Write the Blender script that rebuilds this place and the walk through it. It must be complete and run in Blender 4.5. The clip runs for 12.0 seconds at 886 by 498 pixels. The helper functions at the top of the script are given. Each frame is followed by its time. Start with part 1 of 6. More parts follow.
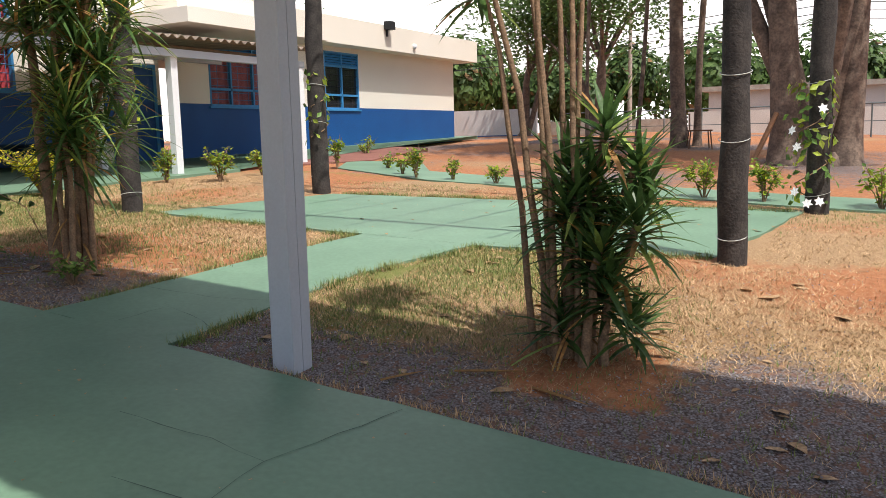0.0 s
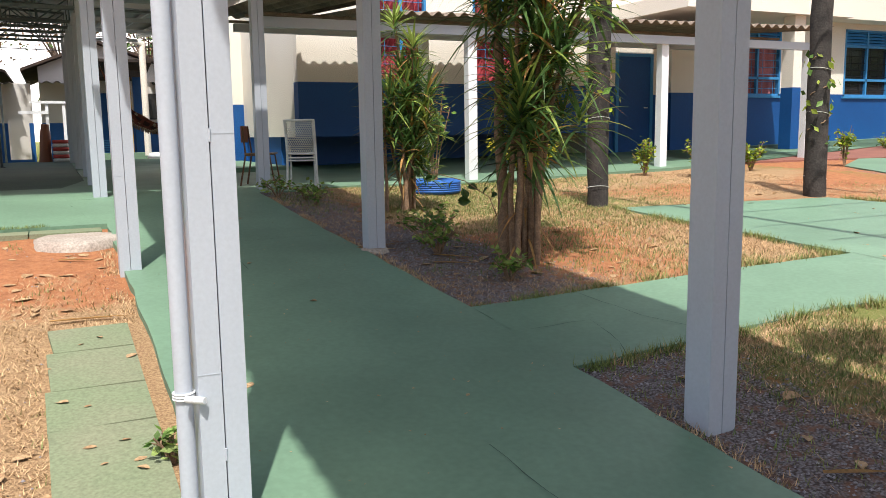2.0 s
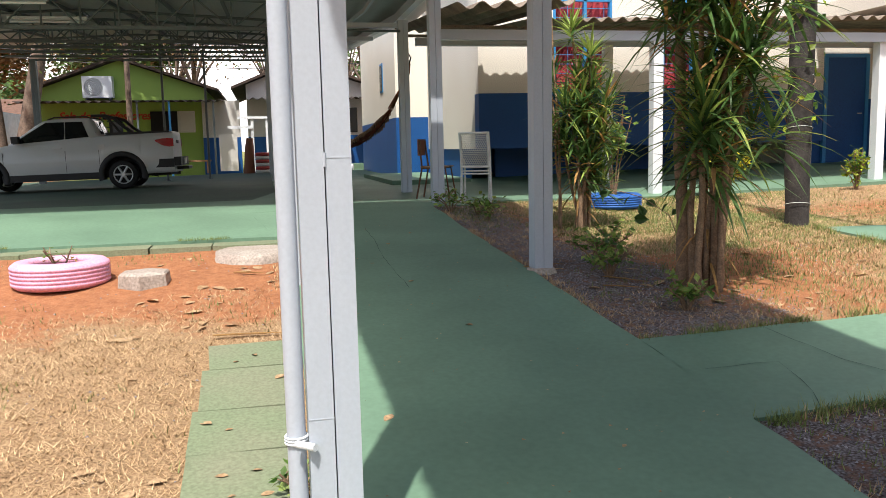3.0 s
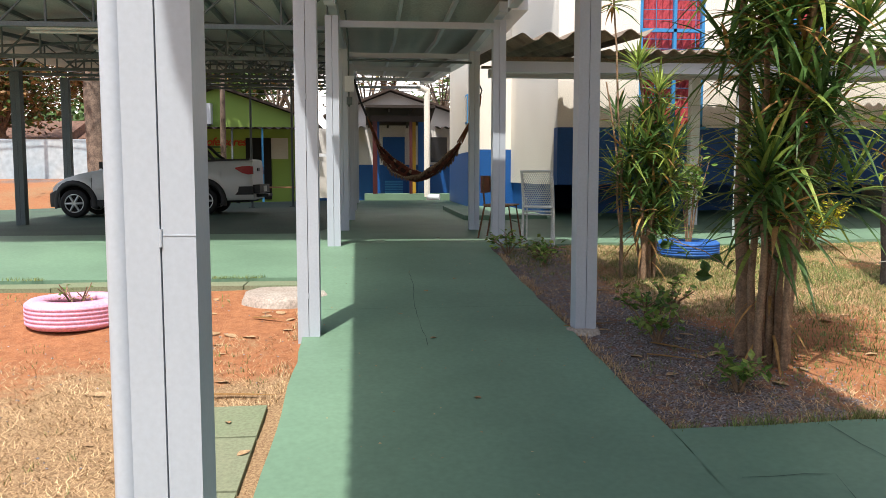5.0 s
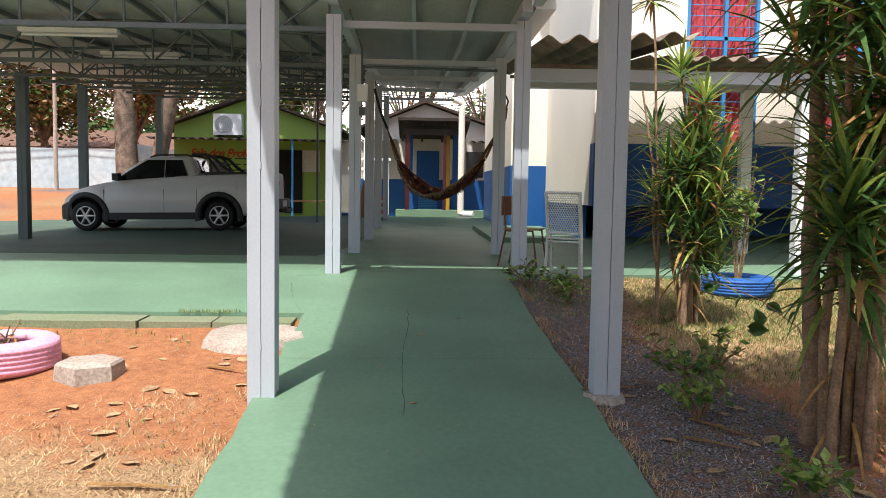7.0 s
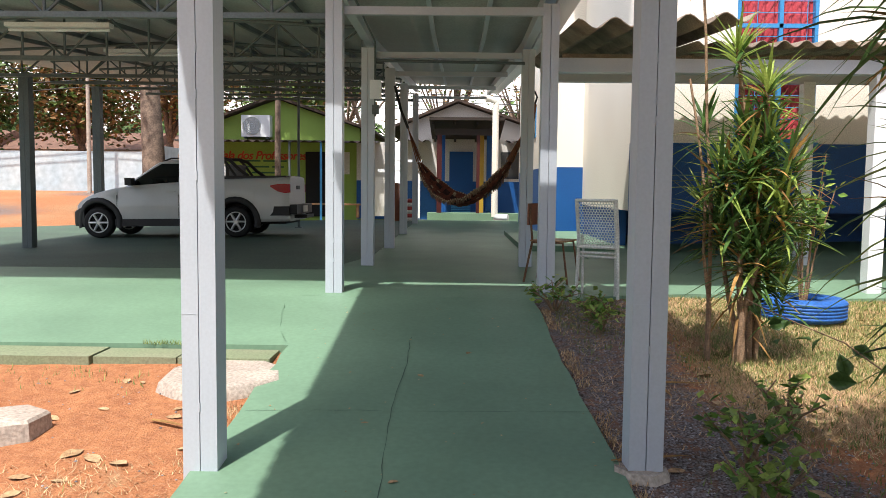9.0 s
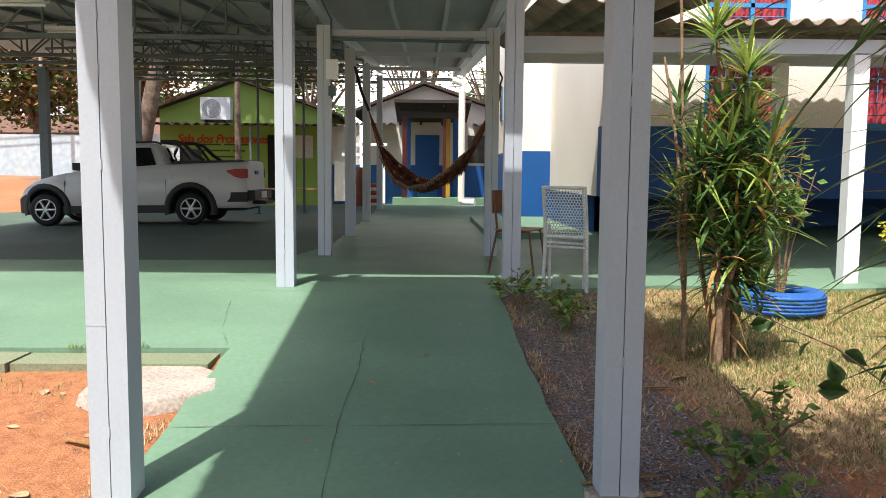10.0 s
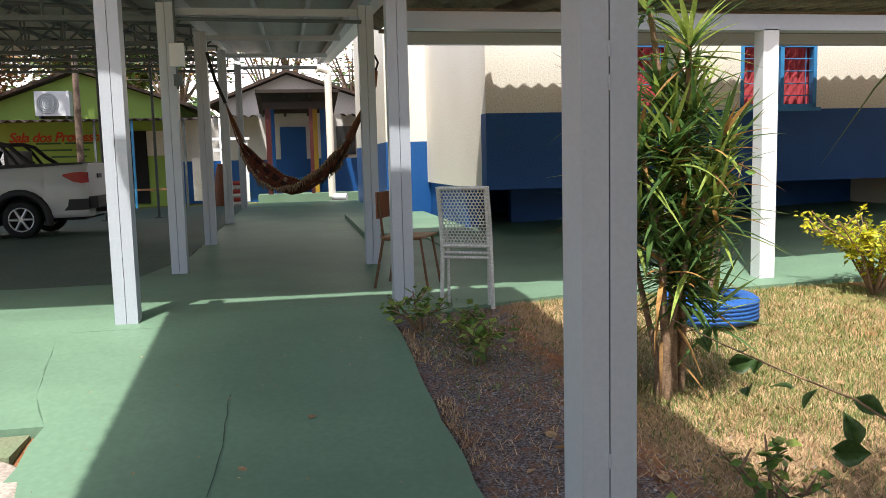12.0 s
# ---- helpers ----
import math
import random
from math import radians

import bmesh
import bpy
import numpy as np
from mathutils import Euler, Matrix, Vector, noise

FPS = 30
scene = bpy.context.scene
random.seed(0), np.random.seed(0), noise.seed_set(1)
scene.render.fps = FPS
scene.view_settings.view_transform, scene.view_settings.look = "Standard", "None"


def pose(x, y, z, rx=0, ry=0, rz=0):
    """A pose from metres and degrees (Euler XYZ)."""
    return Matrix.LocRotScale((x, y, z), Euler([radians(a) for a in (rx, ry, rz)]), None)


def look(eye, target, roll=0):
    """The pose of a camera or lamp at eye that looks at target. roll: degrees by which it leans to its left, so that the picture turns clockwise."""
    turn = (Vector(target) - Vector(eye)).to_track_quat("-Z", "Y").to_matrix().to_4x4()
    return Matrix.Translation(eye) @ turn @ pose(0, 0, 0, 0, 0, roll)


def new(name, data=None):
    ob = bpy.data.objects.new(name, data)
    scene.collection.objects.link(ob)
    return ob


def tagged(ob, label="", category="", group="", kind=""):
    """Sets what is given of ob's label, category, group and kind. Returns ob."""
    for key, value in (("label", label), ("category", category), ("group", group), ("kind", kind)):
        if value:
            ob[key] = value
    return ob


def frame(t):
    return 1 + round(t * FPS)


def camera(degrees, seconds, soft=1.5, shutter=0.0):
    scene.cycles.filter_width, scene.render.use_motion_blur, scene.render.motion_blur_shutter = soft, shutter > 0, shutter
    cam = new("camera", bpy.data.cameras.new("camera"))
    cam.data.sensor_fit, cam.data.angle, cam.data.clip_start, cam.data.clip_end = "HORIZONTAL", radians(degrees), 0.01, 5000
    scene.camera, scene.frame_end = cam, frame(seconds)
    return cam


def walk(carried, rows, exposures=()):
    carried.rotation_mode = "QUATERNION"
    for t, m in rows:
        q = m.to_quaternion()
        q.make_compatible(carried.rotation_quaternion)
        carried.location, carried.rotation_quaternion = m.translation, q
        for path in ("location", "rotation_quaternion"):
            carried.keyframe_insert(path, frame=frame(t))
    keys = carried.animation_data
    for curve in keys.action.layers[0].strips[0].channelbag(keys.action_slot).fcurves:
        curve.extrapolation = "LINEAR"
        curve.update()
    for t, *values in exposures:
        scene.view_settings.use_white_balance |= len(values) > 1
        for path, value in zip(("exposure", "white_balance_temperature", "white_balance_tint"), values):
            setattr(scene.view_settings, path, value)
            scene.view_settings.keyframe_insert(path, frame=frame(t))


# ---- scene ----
cam = camera(57.2, 12.0, soft=0.6)
PATH = [
    (0, (-0.034, 0.02, 1.454), (-1.031, 1.731, 1.175), -1.3),
    (0.5, (-0.125, 0.268, 1.486), (-1.271, 1.881, 1.196), 0.2),
    (1, (-0.18, 0.456, 1.467), (-1.595, 1.84, 1.182), -0.3),
    (1.5, (-0.209, 0.663, 1.483), (-1.864, 1.749, 1.195), -0.5),
    (2, (-0.365, 0.852, 1.48), (-2.155, 1.699, 1.198), -0.8),
    (2.5, (-0.501, 0.967, 1.498), (-2.369, 1.629, 1.228), -1.1),
    (3, (-0.623, 1.12, 1.514), (-2.563, 1.536, 1.263), -1.3),
    (3.2, (-0.647, 1.216, 1.534), (-2.614, 1.488, 1.293), -1.3),
    (4.8, (-1.007, 1.665, 1.614), (-2.991, 1.838, 1.426), 0.1),
    (5, (-1.113, 1.736, 1.62), (-3.098, 1.91, 1.439), -0.0),
    (5.5, (-1.445, 1.908, 1.656), (-3.43, 2.085, 1.493), 0.5),
    (6, (-1.69, 1.986, 1.649), (-3.677, 2.147, 1.494), 0.7),
    (6.5, (-1.943, 2.028, 1.678), (-3.932, 2.18, 1.527), 0.8),
    (7, (-2.203, 2.149, 1.688), (-4.197, 2.217, 1.54), 0.9),
    (7.2, (-2.296, 2.222, 1.714), (-4.291, 2.229, 1.571), 1.1),
    (9, (-3.23, 2.407, 1.758), (-5.224, 2.375, 1.609), 0.6),
    (9.5, (-3.432, 2.492, 1.774), (-5.425, 2.464, 1.611), 0.4),
    (10, (-3.675, 2.484, 1.786), (-5.666, 2.529, 1.597), 0.5),
    (10.5, (-3.961, 2.507, 1.803), (-5.925, 2.821, 1.589), 1.0),
    (11, (-4.279, 2.562, 1.83), (-6.241, 2.889, 1.614), 0.8),
    (11.5, (-4.504, 2.561, 1.846), (-6.464, 2.893, 1.626), 0.5),
    (12, (-4.761, 2.455, 1.87), (-6.717, 2.813, 1.651), -1.4),
]
walk(cam, [(t, look(eye, target, roll)) for t, eye, target, roll in PATH], [(0, 0.32), (1, 0.5), (3, 0.55), (5.5, 0.55), (7, 0.65), (9, 0.75), (10.5, 0.85), (12, 0.75)])

# ---- world, sun, exposure ----
SUN_DIR = Vector((-0.47, 0.20, -1.0)).normalized()      # the way the light travels
world = bpy.data.worlds.new("sky")
scene.world = world
world.use_nodes = True
wn = world.node_tree
sky = wn.nodes.new("ShaderNodeTexSky")
sky.sky_type, sky.sun_disc = 'NISHITA', False
sky.sun_elevation = math.asin(-SUN_DIR.z)
sky.sun_rotation = math.atan2(-SUN_DIR.x, -SUN_DIR.y)
sky.air_density, sky.dust_density, sky.ozone_density = 1.0, 4.0, 1.0
wn.links.new(sky.outputs[0], wn.nodes["Background"].inputs[0])
wn.nodes["Background"].inputs[1].default_value = 0.135
sun = new("sun", bpy.data.lights.new("sun", 'SUN'))
sun.data.energy, sun.data.angle, sun.data.color = 3.9, radians(0.8), (1.0, 0.955, 0.89)
sun.matrix_world = look((0, 0, 30), Vector((0, 0, 30)) + SUN_DIR)


# ---- materials ----
def mat(name, colour, rough=0.7, metal=0.0, tint=None, scale=6.0, amount=0.5, fine=60.0, bump=0.1, spec=0.4, islands=False, detail=4.0, sheer=0.0, grainy=0.35):
    """A painted, earthen or wooden surface: two noises mix colour and tint, a third gives relief."""
    m = bpy.data.materials.new(name)
    m.use_nodes = True
    n, l = m.node_tree.nodes, m.node_tree.links
    b = n["Principled BSDF"]
    b.inputs["Roughness"].default_value, b.inputs["Metallic"].default_value = rough, metal
    b.inputs["Specular IOR Level"].default_value = spec
    geo = n.new("ShaderNodeNewGeometry")
    big, small = n.new("ShaderNodeTexNoise"), n.new("ShaderNodeTexNoise")
    big.inputs["Scale"].default_value, small.inputs["Scale"].default_value = scale, fine
    big.inputs["Detail"].default_value, small.inputs["Detail"].default_value = detail, 3.0
    for t in (big, small):
        l.new(geo.outputs["Position"], t.inputs["Vector"])
    ramp = n.new("ShaderNodeMapRange")
    ramp.inputs["From Min"].default_value, ramp.inputs["From Max"].default_value = 0.35, 0.68
    ramp.inputs["To Max"].default_value = amount
    l.new(big.outputs["Fac"], ramp.inputs["Value"])
    mix = n.new("ShaderNodeMix")
    mix.data_type = 'RGBA'
    tint = tint or tuple(c * 0.7 for c in colour)
    mix.inputs["A"].default_value, mix.inputs["B"].default_value = (*colour, 1), (*tint, 1)
    l.new(ramp.outputs[0], mix.inputs["Factor"])
    out = mix.outputs["Result"]
    grain = n.new("ShaderNodeHueSaturation")
    gr = n.new("ShaderNodeMapRange")
    gr.inputs["From Min"].default_value, gr.inputs["From Max"].default_value = 0.3, 0.7
    gr.inputs["To Min"].default_value, gr.inputs["To Max"].default_value = 1 - grainy * amount, 1 + grainy * amount
    l.new(small.outputs["Fac"], gr.inputs["Value"])
    l.new(out, grain.inputs["Color"])
    l.new(gr.outputs[0], grain.inputs["Value"])
    out = grain.outputs[0]
    if islands:
        hsv = n.new("ShaderNodeHueSaturation")
        r2 = n.new("ShaderNodeMapRange")
        r2.inputs["To Min"].default_value, r2.inputs["To Max"].default_value = 0.6, 1.45
        l.new(geo.outputs["Random Per Island"], r2.inputs["Value"])
        l.new(r2.outputs[0], hsv.inputs["Value"])
        l.new(out, hsv.inputs["Color"])
        out = hsv.outputs[0]
    l.new(out, b.inputs["Base Color"])
    if bump:
        bp = n.new("ShaderNodeBump")
        bp.inputs["Strength"].default_value, bp.inputs["Distance"].default_value = bump, 0.01
        l.new(small.outputs["Fac"], bp.inputs["Height"])
        l.new(bp.outputs[0], b.inputs["Normal"])
    if sheer:                                       # thin leaves let some light through
        through_leaf, blend = n.new("ShaderNodeBsdfTranslucent"), n.new("ShaderNodeMixShader")
        l.new(out, through_leaf.inputs["Color"])
        blend.inputs[0].default_value = sheer
        l.new(b.outputs[0], blend.inputs[1])
        l.new(through_leaf.outputs[0], blend.inputs[2])
        l.new(blend.outputs[0], n["Material Output"].inputs["Surface"])
    return m


GREEN = mat("green_floor_paint", (0.158, 0.265, 0.178), 0.55, tint=(0.105, 0.178, 0.122), scale=1.1, amount=0.62, fine=30, bump=0.05, spec=0.28, detail=9.0, grainy=0.12)
# Darker copy of the floor green, with the carport roof's shade in its colour.
GREEN_SHADED = mat("roof_shaded_green_paint", (0.080, 0.130, 0.092), 0.75, tint=(0.062, 0.088, 0.068), scale=0.7, amount=0.8, fine=40, bump=0.1, spec=0.35)
GREEN_OLD = mat("faded_green_concrete", (0.175, 0.215, 0.125), 0.85, tint=(0.23, 0.215, 0.15), scale=2.2, amount=0.5, fine=60, bump=0.2)
GREY_PAINT = mat("light_grey_paint", (0.47, 0.51, 0.57), 0.36, tint=(0.40, 0.435, 0.49), scale=2.2, amount=0.25, fine=70, bump=0.03, grainy=0.15, spec=0.5)
WHITE_PAINT = mat("white_paint", (0.76, 0.78, 0.81), 0.4, tint=(0.68, 0.70, 0.72), scale=3, amount=0.4, fine=120, bump=0.05)
CREAM = mat("cream_wall", (0.80, 0.755, 0.67), 0.85, tint=(0.73, 0.675, 0.585), scale=0.8, amount=0.5, fine=50, bump=0.12)
BLUE = mat("blue_wall", (0.008, 0.082, 0.28), 0.5, tint=(0.006, 0.062, 0.225), scale=1.2, amount=0.6, fine=60, bump=0.08)
SKYBLUE = mat("light_blue_paint", (0.05, 0.26, 0.55), 0.45, scale=4, amount=0.4)
RED_CLOTH = mat("red_curtain", (0.52, 0.075, 0.095), 0.9, scale=3, amount=0.6, fine=30, bump=0.2)
PINK_CLOTH = mat("pink_curtain", (0.42, 0.16, 0.17), 0.9, scale=3, amount=0.6, fine=30, bump=0.2)
# Near-black for grille bars, and for room shade painted behind openings.
DARK = mat("bar_and_unlit_room_black", (0.012, 0.012, 0.014), 0.9)
ASBESTOS = mat("weathered_fibre_cement", (0.26, 0.21, 0.165), 0.9, tint=(0.13, 0.10, 0.08), scale=3, amount=0.9, fine=70, bump=0.4)
SHEET_METAL = mat("grey_roof_sheet", (0.40, 0.41, 0.41), 0.5, tint=(0.31, 0.32, 0.32), scale=1.5, amount=0.5, fine=40, bump=0.05)
STEEL_GREEN = mat("grey_green_steel", (0.11, 0.135, 0.14), 0.5, tint=(0.08, 0.10, 0.105), scale=3, amount=0.5)
LIME = mat("lime_green_wall", (0.27, 0.40, 0.085), 0.8, tint=(0.22, 0.33, 0.07), scale=1, amount=0.5, fine=40)
HOUSE_WHITE = mat("white_house_wall", (0.62, 0.60, 0.57), 0.85, tint=(0.52, 0.49, 0.46), scale=1, amount=0.6, fine=40)
TILE = mat("clay_roof_tile", (0.22, 0.12, 0.085), 0.9, tint=(0.12, 0.07, 0.05), scale=5, amount=0.9, fine=60, bump=0.4, islands=True)
WOOD_DARK = mat("dark_wood", (0.028, 0.019, 0.014), 0.7, scale=6, amount=0.7)
WOOD_CHAIR = mat("reddish_plywood", (0.22, 0.075, 0.035), 0.5, scale=8, amount=0.6)
WOOD_BENCH = mat("bench_wood", (0.30, 0.16, 0.08), 0.6, scale=8, amount=0.6)
POST_WOOD = mat("weathered_round_log", (0.055, 0.047, 0.043), 0.9, tint=(0.022, 0.019, 0.018), scale=7, amount=0.9, fine=50, bump=0.7)
AWNING = mat("dark_brown_awning", (0.045, 0.030, 0.024), 0.9, tint=(0.024, 0.018, 0.015), scale=5, amount=0.8, fine=50, bump=0.3)
ROOF_BROWN = mat("brown_weathered_roof", (0.075, 0.048, 0.036), 0.9, tint=(0.035, 0.025, 0.02), scale=3, amount=0.9, fine=40, bump=0.4)
STACK_RED = mat("red_painted_rubber", (0.42, 0.05, 0.04), 0.6)
RED_PAINT = mat("dark_red_paint", (0.055, 0.009, 0.009), 0.5)
YELLOW_PAINT = mat("yellow_paint", (0.42, 0.25, 0.025), 0.5)
BARK = mat("tree_bark", (0.20, 0.145, 0.11), 0.95, tint=(0.085, 0.062, 0.05), scale=5, amount=0.9, fine=22, bump=0.9)
CANE = mat("cane_bark", (0.30, 0.195, 0.12), 0.85, tint=(0.17, 0.11, 0.07), scale=16, amount=0.9, fine=90, bump=0.5)
STRAP = mat("dark_strap_leaf", (0.085, 0.165, 0.045), 0.40, tint=(0.045, 0.095, 0.028), scale=5, amount=0.7, fine=60, bump=0.05, spec=0.5, islands=True, sheer=0.45)
STRAP_YOUNG = mat("young_strap_leaf", (0.30, 0.38, 0.085), 0.42, tint=(0.19, 0.28, 0.06), scale=5, amount=0.7, fine=60, bump=0.05, spec=0.5, islands=True, sheer=0.4)
STRAP_DRY = mat("dry_strap_leaf", (0.42, 0.24, 0.08), 0.8, tint=(0.26, 0.13, 0.05), scale=5, amount=0.7, islands=True, sheer=0.3)
LEAF = mat("shrub_leaf", (0.13, 0.24, 0.045), 0.5, tint=(0.07, 0.14, 0.03), scale=6, amount=0.7, islands=True, sheer=0.45)
LEAF_YELLOW = mat("yellow_green_leaf", (0.30, 0.36, 0.03), 0.5, tint=(0.18, 0.27, 0.025), scale=6, amount=0.7, islands=True, sheer=0.4)
LEAF_GOLD = mat("golden_leaf", (0.55, 0.50, 0.03), 0.5, tint=(0.34, 0.38, 0.03), scale=6, amount=0.7, islands=True, sheer=0.4)
LEAF_FAR = mat("tree_leaf", (0.105, 0.175, 0.045), 0.55, tint=(0.055, 0.105, 0.028), scale=0.6, amount=0.9, islands=True, sheer=0.3)
LEAF_RUST = mat("rusty_tree_leaf", (0.26, 0.15, 0.06), 0.6, tint=(0.14, 0.09, 0.04), scale=0.6, amount=0.9, islands=True, sheer=0.3)
PETAL = mat("white_petal", (0.85, 0.85, 0.83), 0.5)
DRY_LEAF = mat("fallen_leaf", (0.50, 0.34, 0.19), 0.85, tint=(0.30, 0.17, 0.08), scale=9, amount=0.9, fine=60, islands=True)
STRAW = mat("dry_grass_blade", (0.55, 0.385, 0.22), 0.9, tint=(0.36, 0.225, 0.115), scale=3, amount=0.8, islands=True)
BLADE = mat("green_grass_blade", (0.13, 0.19, 0.045), 0.7, tint=(0.22, 0.23, 0.07), scale=3, amount=0.8, islands=True)
GRAVEL = mat("grey_gravel", (0.29, 0.275, 0.285), 0.9, tint=(0.14, 0.115, 0.11), scale=20, amount=0.8, islands=True)
CONCRETE = mat("pale_concrete", (0.42, 0.37, 0.32), 0.9, tint=(0.29, 0.23, 0.19), scale=4, amount=0.8, fine=50, bump=0.4)
PINK_TYRE = mat("pink_painted_rubber", (0.80, 0.40, 0.54), 0.6, tint=(0.68, 0.27, 0.40), scale=6, amount=0.5, fine=60, bump=0.2)
BLUE_TYRE = mat("blue_painted_rubber", (0.024, 0.12, 0.40), 0.6, tint=(0.016, 0.075, 0.28), scale=6, amount=0.6, fine=60, bump=0.2)
RUBBER = mat("black_rubber", (0.012, 0.012, 0.013), 0.75, scale=20, amount=0.4)
CAR_WHITE = mat("white_car_paint", (0.60, 0.61, 0.61), 0.25, tint=(0.52, 0.52, 0.51), scale=2, amount=0.3, fine=200, bump=0.0, spec=0.6)
BLACK_PLASTIC = mat("black_plastic", (0.02, 0.02, 0.022), 0.55, scale=10, amount=0.3)
CAR_GLASS = mat("tinted_car_glass", (0.008, 0.009, 0.010), 0.06, scale=1, amount=0.0, bump=0, spec=0.6)
ALLOY = mat("alloy_wheel", (0.55, 0.56, 0.58), 0.3, metal=0.8, scale=8, amount=0.2, bump=0)
RED_LENS = mat("red_lens", (0.40, 0.01, 0.015), 0.15, scale=8, amount=0.2, bump=0)
CLEAR_LENS = mat("headlight_lens", (0.55, 0.57, 0.60), 0.12, scale=8, amount=0.2, bump=0)
HAMMOCK_CLOTH = mat("red_brown_weave", (0.20, 0.055, 0.032), 0.95, tint=(0.09, 0.022, 0.016), scale=18, amount=1.0, fine=90, bump=0.5)
HAMMOCK_DARK = mat("dark_brown_weave", (0.03, 0.013, 0.012), 0.95, tint=(0.06, 0.02, 0.015), scale=22, amount=0.9, fine=90, bump=0.5)
HAMMOCK_CREAM = mat("cream_weave", (0.48, 0.37, 0.24), 0.95, tint=(0.25, 0.15, 0.09), scale=30, amount=0.9, fine=90, bump=0.5)
FRINGE = mat("brown_fringe", (0.20, 0.12, 0.075), 0.95, scale=30, amount=0.6)
ROPE = mat("brown_rope", (0.24, 0.09, 0.04), 0.95, scale=60, amount=0.7)
CHAIR_STEEL = mat("off_white_enamel", (0.60, 0.63, 0.62), 0.35, tint=(0.45, 0.45, 0.42), scale=9, amount=0.7, fine=80)
RUST = mat("rusty_steel", (0.15, 0.075, 0.04), 0.8, scale=9, amount=0.8)
PLASTIC_GREY = mat("grey_plastic", (0.52, 0.53, 0.50), 0.5, scale=4, amount=0.3)
SIGN_RED = mat("red_lettering", (0.50, 0.05, 0.025), 0.7)
SIGN_GREEN = mat("dark_green_lettering", (0.03, 0.10, 0.05), 0.7)
SIGN_GREY = mat("grey_lettering", (0.25, 0.26, 0.27), 0.7)
PALE_BLUE = mat("pale_blue_wall", (0.36, 0.46, 0.53), 0.85, tint=(0.50, 0.54, 0.55), scale=0.5, amount=0.8, fine=4, grainy=0.15, detail=8.0)
BRICK_RED = mat("red_clay_floor", (0.24, 0.10, 0.075), 0.8, scale=3, amount=0.6)


def glass_mat():
    m = mat("window_glass", (0.02, 0.022, 0.025), 0.08, amount=0.0, bump=0, spec=0.6)
    return m


GLASS = glass_mat()


def ground_mat():
    """Red earth, straw, gravel and green turf, mixed by the ground's own cover map and broken up by noise."""
    m = bpy.data.materials.new("garden_ground")
    m.use_nodes = True
    n, l = m.node_tree.nodes, m.node_tree.links
    b = n["Principled BSDF"]
    b.inputs["Roughness"].default_value, b.inputs["Specular IOR Level"].default_value = 0.95, 0.15
    geo = n.new("ShaderNodeNewGeometry")
    cover = n.new("ShaderNodeAttribute")
    cover.attribute_name = "cover"
    sep = n.new("ShaderNodeSeparateColor")
    l.new(cover.outputs["Color"], sep.inputs[0])

    def noise_at(scale, detail=4.0, rough=0.6):
        t = n.new("ShaderNodeTexNoise")
        t.inputs["Scale"].default_value, t.inputs["Detail"].default_value, t.inputs["Roughness"].default_value = scale, detail, rough
        l.new(geo.outputs["Position"], t.inputs["Vector"])
        return t.outputs["Fac"]

    def two(fac, a, c, lo=0.35, hi=0.65):
        r = n.new("ShaderNodeMapRange")
        r.inputs["From Min"].default_value, r.inputs["From Max"].default_value = lo, hi
        l.new(fac, r.inputs["Value"])
        x = n.new("ShaderNodeMix")
        x.data_type = 'RGBA'
        for s, v in (("A", a), ("B", c)):
            if isinstance(v, tuple):
                x.inputs[s].default_value = (*v, 1)
            else:
                l.new(v, x.inputs[s])
        l.new(r.outputs[0], x.inputs["Factor"])
        return x.outputs["Result"]

    def edged(channel):
        """The cover's share, with an uneven border."""
        a = n.new("ShaderNodeMath")
        a.operation = 'ADD'
        l.new(sep.outputs[channel], a.inputs[0])
        s = n.new("ShaderNodeMath")
        s.operation = 'MULTIPLY_ADD'
        s.inputs[1].default_value, s.inputs[2].default_value = 1.2, -0.6
        l.new(noise_at(9.0, 6.0, 0.7), s.inputs[0])
        l.new(s.outputs[0], a.inputs[1])
        return a.outputs[0]

    fine, mid = noise_at(70.0), noise_at(14.0)
    earth = two(mid, (0.42, 0.180, 0.082), (0.29, 0.115, 0.055))
    earth = two(fine, earth, (0.50, 0.27, 0.15), 0.5, 0.8)
    straw = two(fine, (0.46, 0.315, 0.175), (0.24, 0.145, 0.08))
    vor = n.new("ShaderNodeTexVoronoi")
    vor.inputs["Scale"].default_value = 75.0
    l.new(geo.outputs["Position"], vor.inputs["Vector"])
    grit = two(vor.outputs["Distance"], (0.29, 0.262, 0.265), (0.09, 0.068, 0.06), 0.15, 0.75)
    grit = two(mid, grit, (0.22, 0.12, 0.08), 0.48, 0.68)
    turf = two(fine, (0.13, 0.17, 0.045), (0.22, 0.20, 0.075))
    col = two(edged(1), earth, straw, 0.3, 0.7)
    col = two(edged(2), col, turf, 0.35, 0.75)
    col = two(edged(0), col, grit, 0.35, 0.65)
    l.new(col, b.inputs["Base Color"])
    bp = n.new("ShaderNodeBump")
    bp.inputs["Strength"].default_value, bp.inputs["Distance"].default_value = 0.9, 0.02
    l.new(fine, bp.inputs["Height"])
    l.new(bp.outputs[0], b.inputs["Normal"])
    return m


GROUND = ground_mat()


